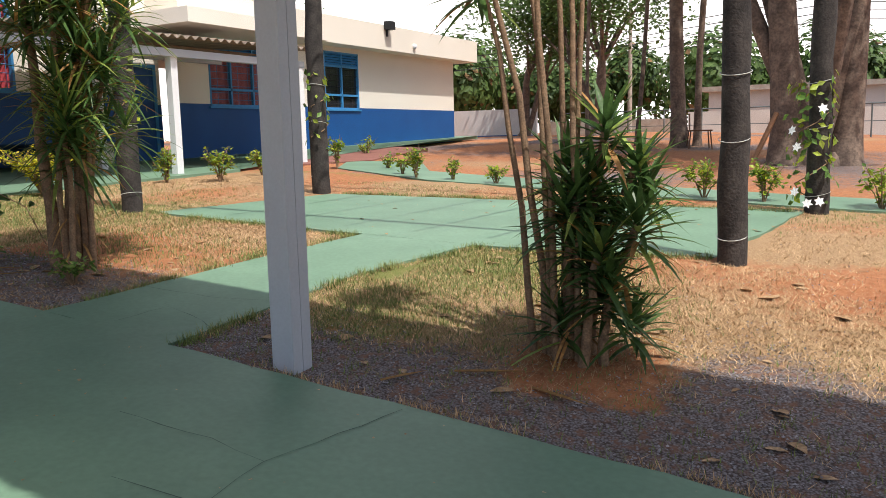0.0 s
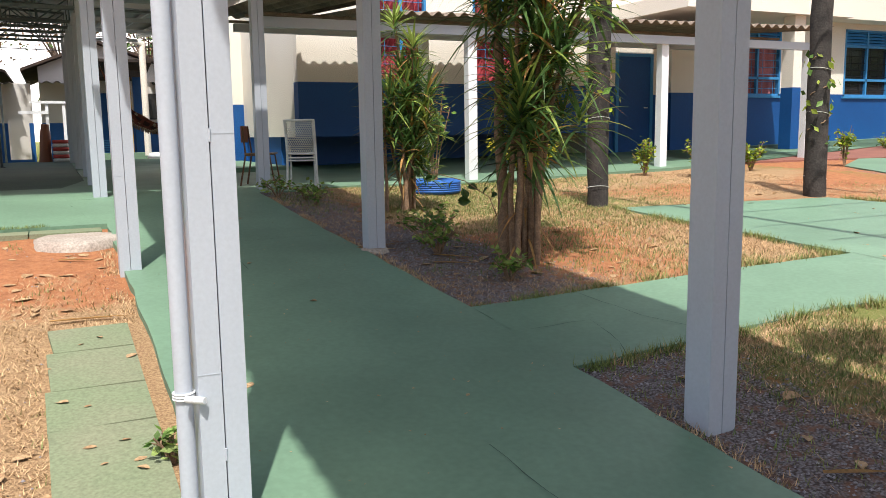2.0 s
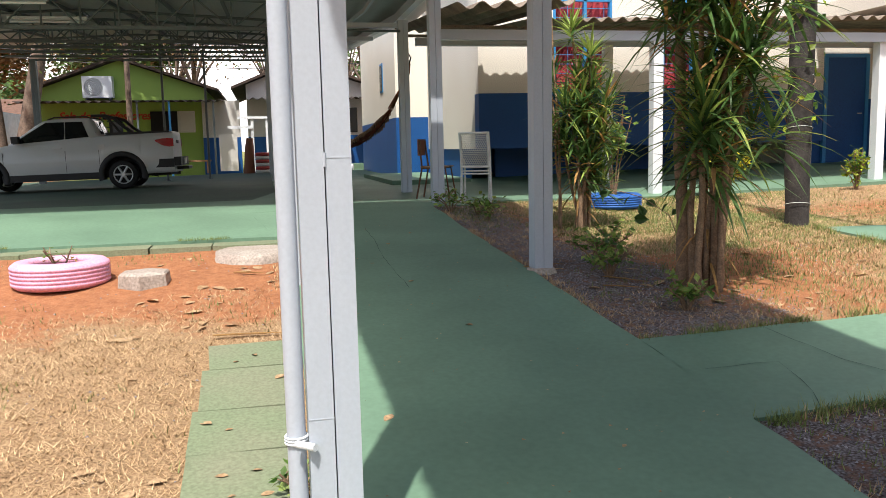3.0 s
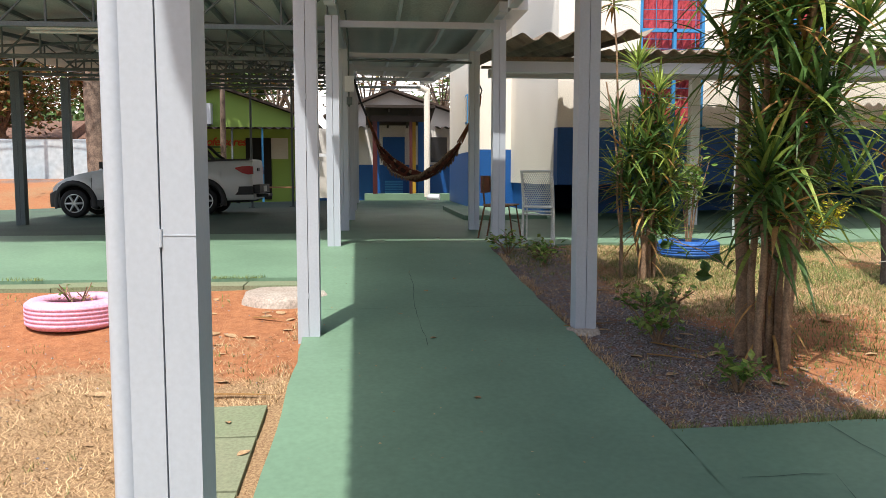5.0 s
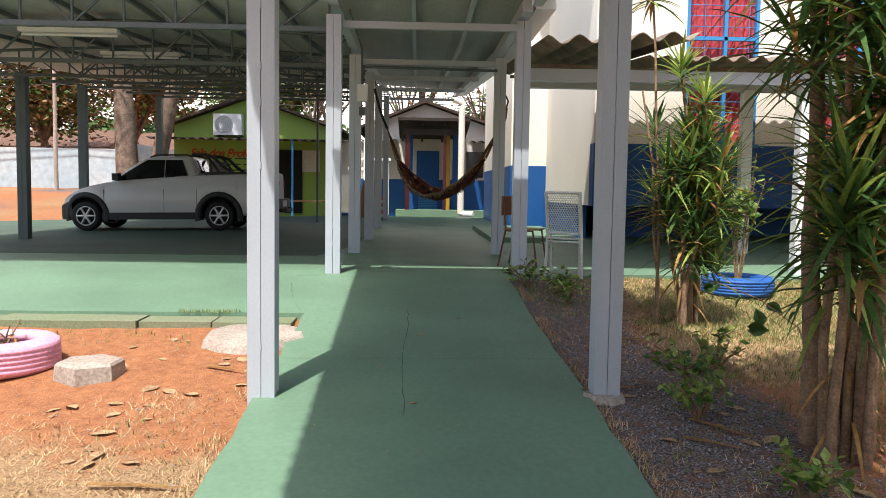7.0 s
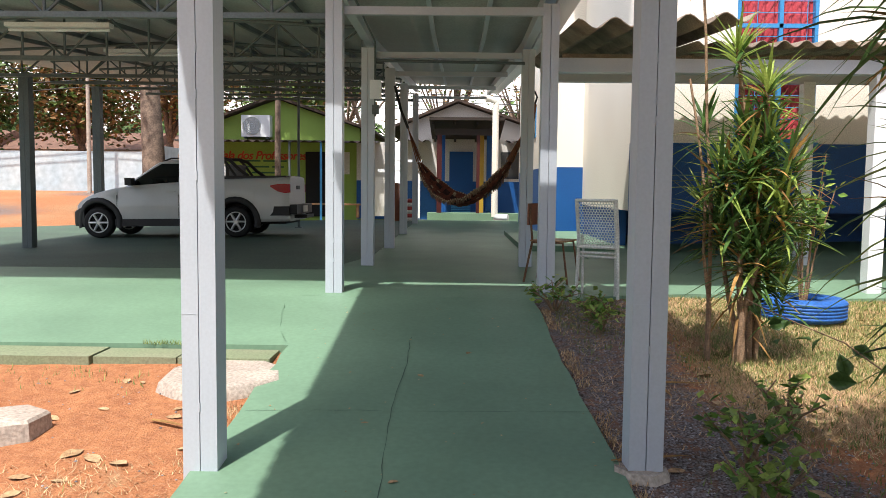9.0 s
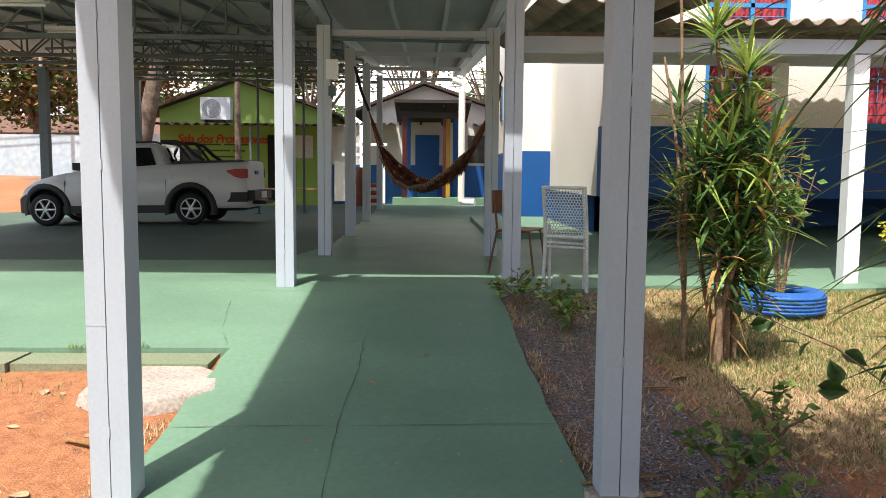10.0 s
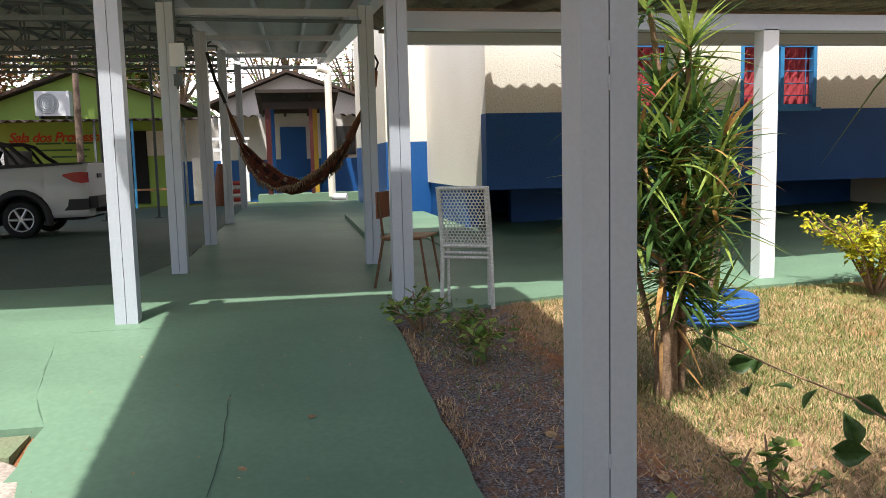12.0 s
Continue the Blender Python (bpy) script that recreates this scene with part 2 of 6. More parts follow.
# ---- mesh helpers ----
def box(bm, x0, y0, z0, x1, y1, z1):
    v = [bm.verts.new(p) for p in ((x0, y0, z0), (x1, y0, z0), (x1, y1, z0), (x0, y1, z0), (x0, y0, z1), (x1, y0, z1), (x1, y1, z1), (x0, y1, z1))]
    for f in ((3, 2, 1, 0), (4, 5, 6, 7), (0, 1, 5, 4), (1, 2, 6, 5), (2, 3, 7, 6), (3, 0, 4, 7)):
        bm.faces.new([v[i] for i in f])
    return v


def boxes(*dims):
    bm = bmesh.new()
    for d in dims:
        box(bm, *d)
    return bm


def tube(bm, points, radii, sides=8, caps=True):
    """A round bar through the points, with a radius at each."""
    pts = [Vector(p) for p in points]
    if not hasattr(radii, "__len__"):
        radii = [radii] * len(pts)
    rings, side = [], None
    for i, p in enumerate(pts):
        d = (pts[min(i + 1, len(pts) - 1)] - pts[max(i - 1, 0)]).normalized()
        if side is None:
            side = d.orthogonal().normalized()
        side = (side - d * side.dot(d)).normalized()
        up = d.cross(side)
        rings.append([bm.verts.new(p + radii[i] * (math.cos(a) * side + math.sin(a) * up)) for a in (2 * math.pi * k / sides for k in range(sides))])
    for r0, r1 in zip(rings, rings[1:]):
        for k in range(sides):
            f = bm.faces.new((r0[k], r0[(k + 1) % sides], r1[(k + 1) % sides], r1[k]))
            f.smooth = True
    if caps:
        bm.faces.new([bm.verts.new(v.co) for v in rings[0][::-1]])
        bm.faces.new([bm.verts.new(v.co) for v in rings[-1]])
    return bm


def bevelled(bm, width=0.008, segments=1):
    bmesh.ops.bevel(bm, geom=[e for e in bm.edges if e.is_manifold and e.calc_face_angle(0) > 0.6], offset=width, segments=segments, affect='EDGES')
    return bm


def mesh_of(name, bm, material):
    me = bpy.data.meshes.new(name)
    bm.to_mesh(me)
    bm.free()
    for m in (material if isinstance(material, (list, tuple)) else [material]):
        me.materials.append(m)
    return me


def part(name, bm, material, parent=None, label=""):
    ob = new(name, mesh_of(name, bm, material))
    ob.parent = parent
    return tagged(ob, label)


def thing(name, label, category, at=(0, 0, 0), turn=0.0, group="", kind=""):
    ob = new(name)
    ob.empty_display_size = 0.2
    ob.matrix_basis = pose(*at, 0, 0, turn)
    return tagged(ob, label, category, group, kind)


def structure(name, bm, material, label="", category="structure"):
    return tagged(part(name, bm, material), label, category, "", "structure")



# ---- lie of the land ----
def clamp(v, lo=0.0, hi=1.0):
    return max(lo, min(hi, v))


def ramp_height(x):
    return min(0.0755 * (-x + 0.1), 0.815) if x < 2.0 else -0.143


def land(x, y):
    """Height of the paved level at a place: a ramp along the walkway, a gentler slope across the garden."""
    low = ramp_height(x) + 0.055 * clamp(-x - 26, 0, 16) * clamp((-3.5 - y) / 2)
    low -= 0.018 * clamp(-y, 0, 6) * clamp((-x - 12.5) / 3)          # the parking floor drains away
    far = 0.365 + 0.036 * clamp(-x, -6, 12.5) + 0.024 * clamp(y - 6, 0, 26)
    return low + (far - low) * clamp((y - 3.3) / 2.8)


def wobble(x, y, s, seed=0.0):
    return noise.noise((x * s, y * s, seed))


def cover_at(x, y):
    """Shares of gravel, dry straw and green turf on the ground."""
    if y < 2.2:                                   # beside the walkway, on the drive's side
        straw = clamp((x + 5.9) * 0.9 + 0.7 + 0.7 * wobble(x, y, 1.1, 3)) if y > -30 else 0.4
        if x < -8.5:
            straw = clamp(0.35 + 0.5 * wobble(x, y, 0.4, 8))
        if x < -13 and y < -6:                     # drive before the boundary wall, greyed by a gravel share
            return clamp(0.30 + 0.6 * wobble(x, y, 0.25, 7)), straw, 0.0
        if x < -26 and y > -6:
            return 0.0, 0.3, 0.9
        return 0.0, straw, clamp(0.25 * wobble(x, y, 0.9, 5))
    gravel = clamp(1.15 - max(0.0, y - 3.6) / 0.75 + 0.5 * wobble(x, y, 0.8, 1))
    if x > -2.5:
        gravel = max(gravel, clamp(0.95 + 0.2 * (x + 2.5) - (y - 3.3) * 0.75 + 0.7 * wobble(x, y, 0.9, 2)))
    if x < -7.4:
        gravel *= 0.72
    straw = clamp(0.58 + 1.2 * wobble(x, y, 0.55, 6))
    turf = clamp(0.17 + 0.9 * wobble(x, y, 0.45, 9) + (0.35 if x < -8 and 4.2 < y < 7 else 0.0) + (0.25 if 3.4 < y < 4.6 and -3.4 < x < -2.0 else 0.0) + (0.4 if 3.9 < y < 5.4 and -8.8 < x < -7.0 else 0.0))
    bare = clamp(1.5 - math.hypot(x + 1.5, y - 4.1) / 0.45 + wobble(x, y, 2.5, 12))   # red earth round the clump
    gravel, straw = gravel * (1 - 0.85 * bare), straw * (1 - 0.8 * bare)
    if x < -7.2 and y < 4.0:                       # bare red soil where the gravel thins
        straw *= 0.35
    # Gravel share browns the red earth: leaf litter, plus tree shade put into colour.
    if y > 11.8:
        straw, turf, gravel = clamp(0.15 + 0.8 * wobble(x, y, 0.3, 4)), 0.0, clamp(0.38 + 0.8 * wobble(x, y, 0.35, 14))
    return gravel, straw, turf


def soil_height(x, y):
    drop = 0.022 if y > 2 else 0.05
    if x < -8.6 and -30 < y < 1.2 or x < -11.0:
        drop = 0.14
    return land(x, y) - drop + 0.02 * wobble(x, y, 0.9) + 0.012 * wobble(x, y, 3.1, 4)


def steps(*runs):
    out = []
    for a, b, n in runs:
        out += [a + (b - a) * i / n for i in range(n)]
    return out + [runs[-1][1]]


def sheet(xs, ys, height):
    bm = bmesh.new()
    grid = [[bm.verts.new((x, y, height(x, y))) for x in xs] for y in ys]
    for j in range(len(ys) - 1):
        for i in range(len(xs) - 1):
            bm.faces.new((grid[j][i], grid[j][i + 1], grid[j + 1][i + 1], grid[j + 1][i])).smooth = True
    return bm


ground = structure("ground", sheet(steps((-400, -60, 8), (-60, -14, 46), (-14, 2, 200), (2, 10, 20), (10, 300, 8)), steps((-300, -40, 6), (-40, -4, 36), (-4, 12, 200), (12, 60, 60), (60, 400, 8)), soil_height), GROUND, "bare red earth with dry grass and gravel", "ground")
layer = ground.data.color_attributes.new("cover", 'FLOAT_COLOR', 'POINT')
for v in ground.data.vertices:
    layer.data[v.index].color = (*cover_at(v.co.x, v.co.y), 1)


def slab(name, outline, material, label, lift=0.0, thick=0.12, cell=0.4, ragged=0.0):
    """A paved slab that follows the land: an outline of corners, cut into cells, with an edge."""
    if ragged:
        rng, out = random.Random(len(outline)), []
        for (x0, y0), (x1, y1) in zip(outline, outline[1:] + outline[:1]):
            k = max(1, int(math.hypot(x1 - x0, y1 - y0) / 0.22))
            out += [(x0 + (x1 - x0) * i / k + (rng.uniform(-ragged, ragged) if i else 0), y0 + (y1 - y0) * i / k + (rng.uniform(-ragged, ragged) if i else 0)) for i in range(k)]
        outline = out
    bm = bmesh.new()
    vs = [bm.verts.new((x, y, 0)) for x, y in outline]
    bm.faces.new(vs)
    bmesh.ops.triangulate(bm, faces=bm.faces[:])
    xs, ys = [p[0] for p in outline], [p[1] for p in outline]
    for axis, lo, hi in ((0, min(xs), max(xs)), (1, min(ys), max(ys))):
        k = math.ceil((lo + 1e-3) / cell)
        while k * cell < hi - 1e-3:
            co, no = [0, 0, 0], [0, 0, 0]
            co[axis], no[axis] = k * cell, 1
            bmesh.ops.bisect_plane(bm, geom=bm.verts[:] + bm.edges[:] + bm.faces[:], plane_co=co, plane_no=no)
            k += 1
    bm.normal_update()
    for f in bm.faces:
        if f.normal.z < 0:
            f.normal_flip()
    for v in bm.verts:
        v.co.z = land(v.co.x, v.co.y) + lift
    rim = bmesh.ops.extrude_edge_only(bm, edges=[e for e in bm.edges if e.is_boundary])
    for v in (g for g in rim["geom"] if isinstance(g, bmesh.types.BMVert)):
        v.co.z -= thick
    return structure(name, bm, material, label, "pavement")


walkway = slab("walkway", [(6, 1.26), (-8.75, 1.26), (-9.2, 1.1), (-10.4, 0.9), (-10.4, 3.1), (-8.9, 3.1), (-4.9, 3.19), (-3.73, 3.17), (6, 3.17)], GREEN, "green painted concrete walkway ramp", ragged=0.012)
carport_floor = slab("carport_floor", [(-10.4, 3.55), (-10.4, 0.9), (-9.2, 1.1), (-8.75, 1.26), (-8.62, -18), (-12.6, -15.2), (-12.3, -5.0), (-12.5, 0.9), (-14.5, 1.25), (-27.3, 1.25), (-27.6, 4.2), (-19.9, 4.2), (-14.2, 4.2)], GREEN, "green painted concrete carport floor", cell=0.6)
# Split off where the roof's shade begins; painted darker to carry it.
slab("parking_floor", [(-14.5, 1.25), (-12.5, 0.9), (-12.3, -5.0), (-12.6, -15.2), (-26.3, -6), (-27.3, 1.25)], GREEN_SHADED, "dull green concrete parking floor with roof shade in its colour", cell=0.6, ragged=0.03)
slab("porch_floor", [(-19.9, 4.2), (-14.2, 4.2), (-10.4, 3.55), (-10.75, 4.6), (-10.85, 11.2), (-14.9, 12.0), (-14.9, 28.4), (-20.1, 28.4)], GREEN, "green painted concrete porch floor", lift=0.02, cell=0.6)
slab("side_path", [(-4.9, 3.19), (-3.73, 3.17), (-3.7, 5.0), (-3.35, 6.25), (-4.56, 6.28), (-4.75, 5.0)], GREEN, "green painted concrete side path", ragged=0.015)
slab("court", [(-7.57, 6.4), (-4.56, 6.28), (-3.35, 6.25), (-1.4, 6.68), (-1.1, 10.05), (-4.55, 9.4), (-6.94, 8.9)], GREEN, "pale green painted concrete court", ragged=0.02)
slab("garden_path", [(-10.6, 14.2), (-9.6, 12.5), (-6.84, 11.25), (-5.0, 11.0), (-1.3, 10.45), (4, 10.2), (4, 11.6), (-1.4, 11.75), (-3.3, 12.0), (-5.5, 12.2), (-7.7, 12.75), (-9.0, 14.6)], GREEN, "green painted concrete garden path")
slab("veranda_floor", [(-14.9, 12.0), (-11.2, 11.4), (-10.2, 14.5), (-11.5, 19.0), (-14.9, 20.0)], BRICK_RED, "reddish clay veranda floor", lift=0.01, cell=1.0)

# kerb of the carport, and old faded slabs beside the walkway
kerb = thing("kerb", "faded green concrete kerb along carport edge", "kerb", kind="structure")
ky = 1.2
rng = random.Random(4)
while ky > -9:
    ln = rng.uniform(0.45, 1.15)
    zz = land(-8.6, ky)
    edge = -8.738 + 0.0067 * (1.26 - ky)
    part("kerb_stone", bevelled(boxes((edge, ky - ln + 0.012, zz - 0.16, -8.42 + rng.uniform(-0.025, 0.025), ky, zz - 0.016 + rng.uniform(-0.012, 0.008))), 0.012), GREEN_OLD, kerb)
    ky -= ln
old_path = thing("old_path", "row of faded green concrete slabs", "path", kind="structure")
for x0, x1 in ((-5.44, -5.02), (-5.0, -4.44), (-4.42, -3.97), (-3.95, -3.1), (-3.08, -2.2), (-2.18, -1.2)):
    bm = bmesh.new()
    jit = lambda: rng.uniform(-0.02, 0.02)
    top = [(x0 + jit(), 0.74 + jit()), (x1 + jit(), 0.76 + jit()), (x1, 1.17), (x0, 1.17)]
    hi = [bm.verts.new((x, y, land(x, y) - 0.025)) for x, y in top]
    lo = [bm.verts.new((x, y, land(x, y) - 0.15)) for x, y in top]
    bm.faces.new(hi)
    for i in range(4):
        bm.faces.new((hi[i], lo[i], lo[(i + 1) % 4], hi[(i + 1) % 4]))
    bmesh.ops.recalc_face_normals(bm, faces=bm.faces[:])
    part("paving_slab", bm, GREEN_OLD, old_path)

# cracks and joints in the paint: shallow dark strips
JOINT = mat("dirty_joint", (0.06, 0.10, 0.075), 0.9)


def crack(points, width=0.006):
    bm, pts = bmesh.new(), []
    for (x0, y0), (x1, y1) in zip(points, points[1:]):
        k = max(2, int(math.hypot(x1 - x0, y1 - y0) / 0.12))
        pts += [(x0 + (x1 - x0) * i / k + rng.uniform(-0.008, 0.008), y0 + (y1 - y0) * i / k + rng.uniform(-0.008, 0.008)) for i in range(k)]
    pts.append(points[-1])
    prev = None
    for i, (x, y) in enumerate(pts):
        x2, y2 = pts[min(i + 1, len(pts) - 1)]
        xa, ya = pts[max(i - 1, 0)]
        d = Vector((x2 - xa, y2 - ya)).normalized()
        w = width * rng.uniform(0.25, 1.0) * 0.5
        pair = [bm.verts.new((x + s * w * -d.y, y + s * w * d.x, land(x, y) + 0.004)) for s in (-1, 1)]
        if prev:
            bm.faces.new((prev[0], pair[0], pair[1], prev[1]))
        prev = pair
    return bm


for pts in ([(-2.08, 3.12), (-2.22, 2.32), (-2.18, 2.0), (-2.1, 1.5)], [(-2.22, 2.32), (-2.55, 2.36), (-3.1, 2.34)], [(-2.05, 1.95), (-2.6, 1.9)], [(-4.8, 3.95), (-4.2, 3.98), (-3.72, 4.16)],
            [(-4.35, 3.3), (-4.3, 3.68), (-3.9, 3.6), (-3.71, 3.5)], [(-4.56, 6.28), (-3.95, 6.24), (-3.35, 6.25)], [(-9.0, 2.09), (-8.2, 2.1), (-7.5, 2.07), (-6.4, 2.1)], [(-7.45, 1.3), (-7.5, 3.14)]):
    tagged(part("joint", crack(pts), JOINT, walkway), "thin dirty crack")

# ---- steel columns ----
D_ROW = [(-2.99, 1.28), (-6.76, 1.30), (-10.62, 1.30), (-13.1, 1.33), (-15.95, 1.36), (-19.9, 1.32), (-24.9, 1.3)]
C_ROW = [(-2.94, 3.34), (-6.80, 3.25), (-10.75, 3.24), (-13.15, 3.25)]


def steel_column(x, y, top, size=0.15, name="walkway_column", label="light grey painted steel box column", plinth=True, material=GREY_PAINT):
    z, h = land(x, y), size / 2
    col = thing(name, label, "column", (x, y, z), group="walkway columns")
    t = top - z
    rng = random.Random(int(x * 100))
    for s in (-1, 1):                                  # two channels welded lip to lip
        bm = boxes((-h, -h if s < 0 else 0.002, -0.12, h, -0.002 if s < 0 else h, t))
        part("channel", bevelled(bm, 0.006, 2), material, col)
    bm = bmesh.new()
    for k in range(6):                                 # weld beads across the seam and wall joints
        zz = rng.uniform(0.2, t - 0.1)
        for fx, fy in ((h, 0), (-h, 0)):
            tube(bm, [(fx, fy, zz - 0.02), (fx, fy, zz + 0.02)], 0.005, 6)
    zz = rng.uniform(0.9, 1.5)
    box(bm, h - 0.001, 0.0, zz, h + 0.0012, h, zz + 0.003)
    box(bm, h - 0.001, -h, zz - 0.75, h + 0.0012, 0.0, zz - 0.747)
    part("weld", bm, material, col)
    if plinth:
        bm = bmesh.new()
        bmesh.ops.create_cone(bm, cap_ends=True, segments=9, radius1=0.17, radius2=0.12, depth=0.12)
        for v in bm.verts:
            v.co += Vector((rng.uniform(-0.02, 0.02), rng.uniform(-0.02, 0.02), rng.uniform(-0.012, 0.012)))
        bmesh.ops.translate(bm, verts=bm.verts, vec=(0, 0, -0.05))
        part("plinth", bm, CONCRETE, col, "rough concrete footing")
    return col


for i, (x, y) in enumerate(D_ROW):
    steel_column(x, y, 3.42 + 0.07 * max(0.0, -x - 13.5), plinth=False)
for i, (x, y) in enumerate(C_ROW):
    steel_column(x, y, 3.42, plinth=(i == 1))
for x, y in ((-16.2, -4.47), (-19.9, -4.96), (-11.8, -4.6), (-24.9, -4.9)):
    steel_column(x, y, 3.30 + 0.07 * max(0.0, -x - 13.5), 0.16, "carport_column", "dark grey steel carport column", False, STEEL_GREEN)

# downpipe beside the first column
pipe = thing("downpipe", "white plastic rainwater downpipe strapped to column", "pipe", (-2.99, 1.17, land(-2.99, 1.17)))
part("pipe", tube(bmesh.new(), [(0, 0, -0.1), (0, 0, 1.0), (0, 0, 2.0), (0, 0, 3.3)], 0.028, 24), GREY_PAINT, pipe)
for zz in (0.42, 2.05):
    bm = bmesh.new()
    for k in range(3):
        tube(bm, [(0.033 * math.cos(a), 0.033 * math.sin(a), zz + 0.009 * k) for a in (i * math.pi / 8 for i in range(17))], 0.004, 6, False)
    tube(bm, [(0.05, 0, zz + 0.01), (0.10, 0.05, zz + 0.012)], 0.012, 6)
    part("strap", bm, WHITE_PAINT, pipe, "white wire strap")


# ---- roofs over walkway, carport and porch ----
def corrugated(x0, x1, y0, y1, height, pitch, amp, along="x", thick=0.008, res=8):
    """A wavy sheet; the waves run along the given axis. height(x, y) gives its middle."""
    bm = bmesh.new()
    if along == "x":
        a0, a1, b0, b1 = y0, y1, x0, x1
    else:
        a0, a1, b0, b1 = x0, x1, y0, y1
    n = int(abs(a1 - a0) / pitch * res)
    bs = [b0 + (b1 - b0) * j / 6 for j in range(7)]
    for side, off in ((0, thick / 2), (1, -thick / 2)):
        rows = []
        for b in bs:
            row = []
            for i in range(n + 1):
                a = a0 + (a1 - a0) * i / n
                x, y = (b, a) if along == "x" else (a, b)
                row.append(bm.verts.new((x, y, height(x, y) + off + amp * math.cos(2 * math.pi * (a - a0) / pitch))))
            rows.append(row)
        for r0, r1 in zip(rows, rows[1:]):
            for i in range(n):
                f = bm.faces.new((r0[i], r0[i + 1], r1[i + 1], r1[i]) if side else (r0[i], r1[i], r1[i + 1], r0[i + 1]))
                f.smooth = True
        if side == 0:
            top = rows
        else:
            for j in (0, -1):
                for i in range(n):
                    bm.faces.new((top[j][i], top[j][i + 1], rows[j][i + 1], rows[j][i]))
    bmesh.ops.recalc_face_normals(bm, faces=bm.faces[:])
    return bm


def steel_box(x0, y0, z0, x1, y1, z1, name="beam", material=GREY_PAINT, parent=None):
    return part(name, bevelled(boxes((x0, y0, z0, x1, y1, z1)), 0.005), material, parent)


walkway_roof = thing("walkway_roof", "weathered fibre cement roof on steel beams over walkway", "roof", kind="structure")
part("roofing_sheet", corrugated(-9.80, 6.0, 0.97, 3.63, lambda x, y: 3.60 + 0.02 * (2.3 - abs(y - 2.3)), 0.177, 0.036, "y"), ASBESTOS, walkway_roof)
for y in (1.30, 3.27):
    steel_box(-10.0, y - 0.05, 3.42, 6.0, y + 0.05, 3.54, "beam", GREY_PAINT, walkway_roof)
for x, _ in D_ROW[:2]:
    steel_box(x - 0.05, 1.35, 3.42, x + 0.05, 3.22, 3.53, "crossbeam", GREY_PAINT, walkway_roof)
part("fascia_board", boxes((-9.83, 1.0, 3.50, -9.80, 3.6, 3.565)), mat("raw_timber", (0.30, 0.19, 0.09), 0.8, scale=7, amount=0.7), walkway_roof, "bare brown timber strip")


def truss_foot(x):
    """The carport's roof climbs away from the walkway's low end."""
    return 3.27 + 0.07 * max(0.0, -x - 13.5)


def carport_height(x, y):
    return truss_foot(x) + 0.22 + 0.05 * (3.5 - max(y, -1.7)) - 0.05 * max(0.0, -1.7 - y)


carport_roof = thing("carport_roof", "grey sheet metal carport roof on lattice trusses", "roof", kind="structure")
part("roofing_sheet", corrugated(-25.6, -9.95, -6.0, 3.50, lambda x, y: carport_height(x, y) + 0.14, 0.35, 0.012, "x", 0.004, 4), SHEET_METAL, carport_roof)


def along_roof(y, half, drop, height, name, material, label=""):
    """A bar that runs the carport's length under the sheet, kinked where the roof starts to climb."""
    bm = bmesh.new()
    rows = []
    for x in (-25.5, -13.5, -10.4):
        z = carport_height(x, y) + 0.12 - drop
        rows.append([bm.verts.new(p) for p in ((x, y - half, z - height), (x, y + half, z - height), (x, y + half, z), (x, y - half, z))])
    for r0, r1 in zip(rows, rows[1:]):
        for k in range(4):
            bm.faces.new((r0[k], r0[(k + 1) % 4], r1[(k + 1) % 4], r1[k]))
    bm.faces.new(rows[0])
    bm.faces.new(rows[-1][::-1])
    bmesh.ops.recalc_face_normals(bm, faces=bm.faces[:])
    return part(name, bm, material, carport_roof, label)


along_roof(1.30, 0.05, 0.08, 0.12, "beam", GREY_PAINT)
along_roof(3.24, 0.05, 0.05, 0.12, "beam", GREY_PAINT)
along_roof(3.42, 0.10, 0.0, 0.13, "gutter", WHITE_PAINT, "white sheet metal gutter")
for y in (2.72, 2.1, 0.6, -0.3, -1.2, -2.1, -3.0, -3.9):
    along_roof(y, 0.022, 0.0, 0.06, "purlin", GREY_PAINT if y > 1.3 else STEEL_GREEN)
for x in (-10.68, -13.12, -15.95, -19.9, -24.9):
    zz = truss_foot(x)
    steel_box(x - 0.03, 1.38, zz + 0.04, x + 0.03, 3.17, zz + 0.11, "crossbeam", GREY_PAINT, carport_roof)
for x in (-10.6, -13.1, -15.95, -17.9, -19.9, -22.4, -24.9):
    bm = bmesh.new()
    lo = truss_foot(x) - 0.02
    y0, y1, n = 1.25, -4.9, 12
    ys = [y0 + (y1 - y0) * i / n for i in range(n + 1)]
    box(bm, x - 0.04, y1, lo, x + 0.04, y0, lo + 0.05)
    tops = [carport_height(x, y) + 0.06 for y in ys]
    for i in range(n):
        tube(bm, [(x, ys[i], tops[i]), (x, ys[i + 1], tops[i + 1])], 0.03, 4)
        a, c = ((ys[i], lo + 0.03), (ys[i + 1], tops[i + 1])) if i % 2 else ((ys[i], tops[i]), (ys[i + 1], lo + 0.03))
        tube(bm, [(x, *a), (x, *c)], 0.016, 4)
        tube(bm, [(x, ys[i], lo + 0.03), (x, ys[i], tops[i])], 0.016, 4)
    part("truss", bm, STEEL_GREEN, carport_roof, "grey green lattice truss")
bm = bmesh.new()                                        # conduits clipped under the crossbeams
tube(bm, [(-13.05, 1.4, 3.27), (-13.05, 3.2, 3.25)], 0.018, 8)
tube(bm, [(-10.72, 1.45, 3.5), (-13.0, 1.42, 3.48), (-13.0, 1.42, 2.6)], 0.012, 8)
part("conduit", bm, STEEL_GREEN, carport_roof)

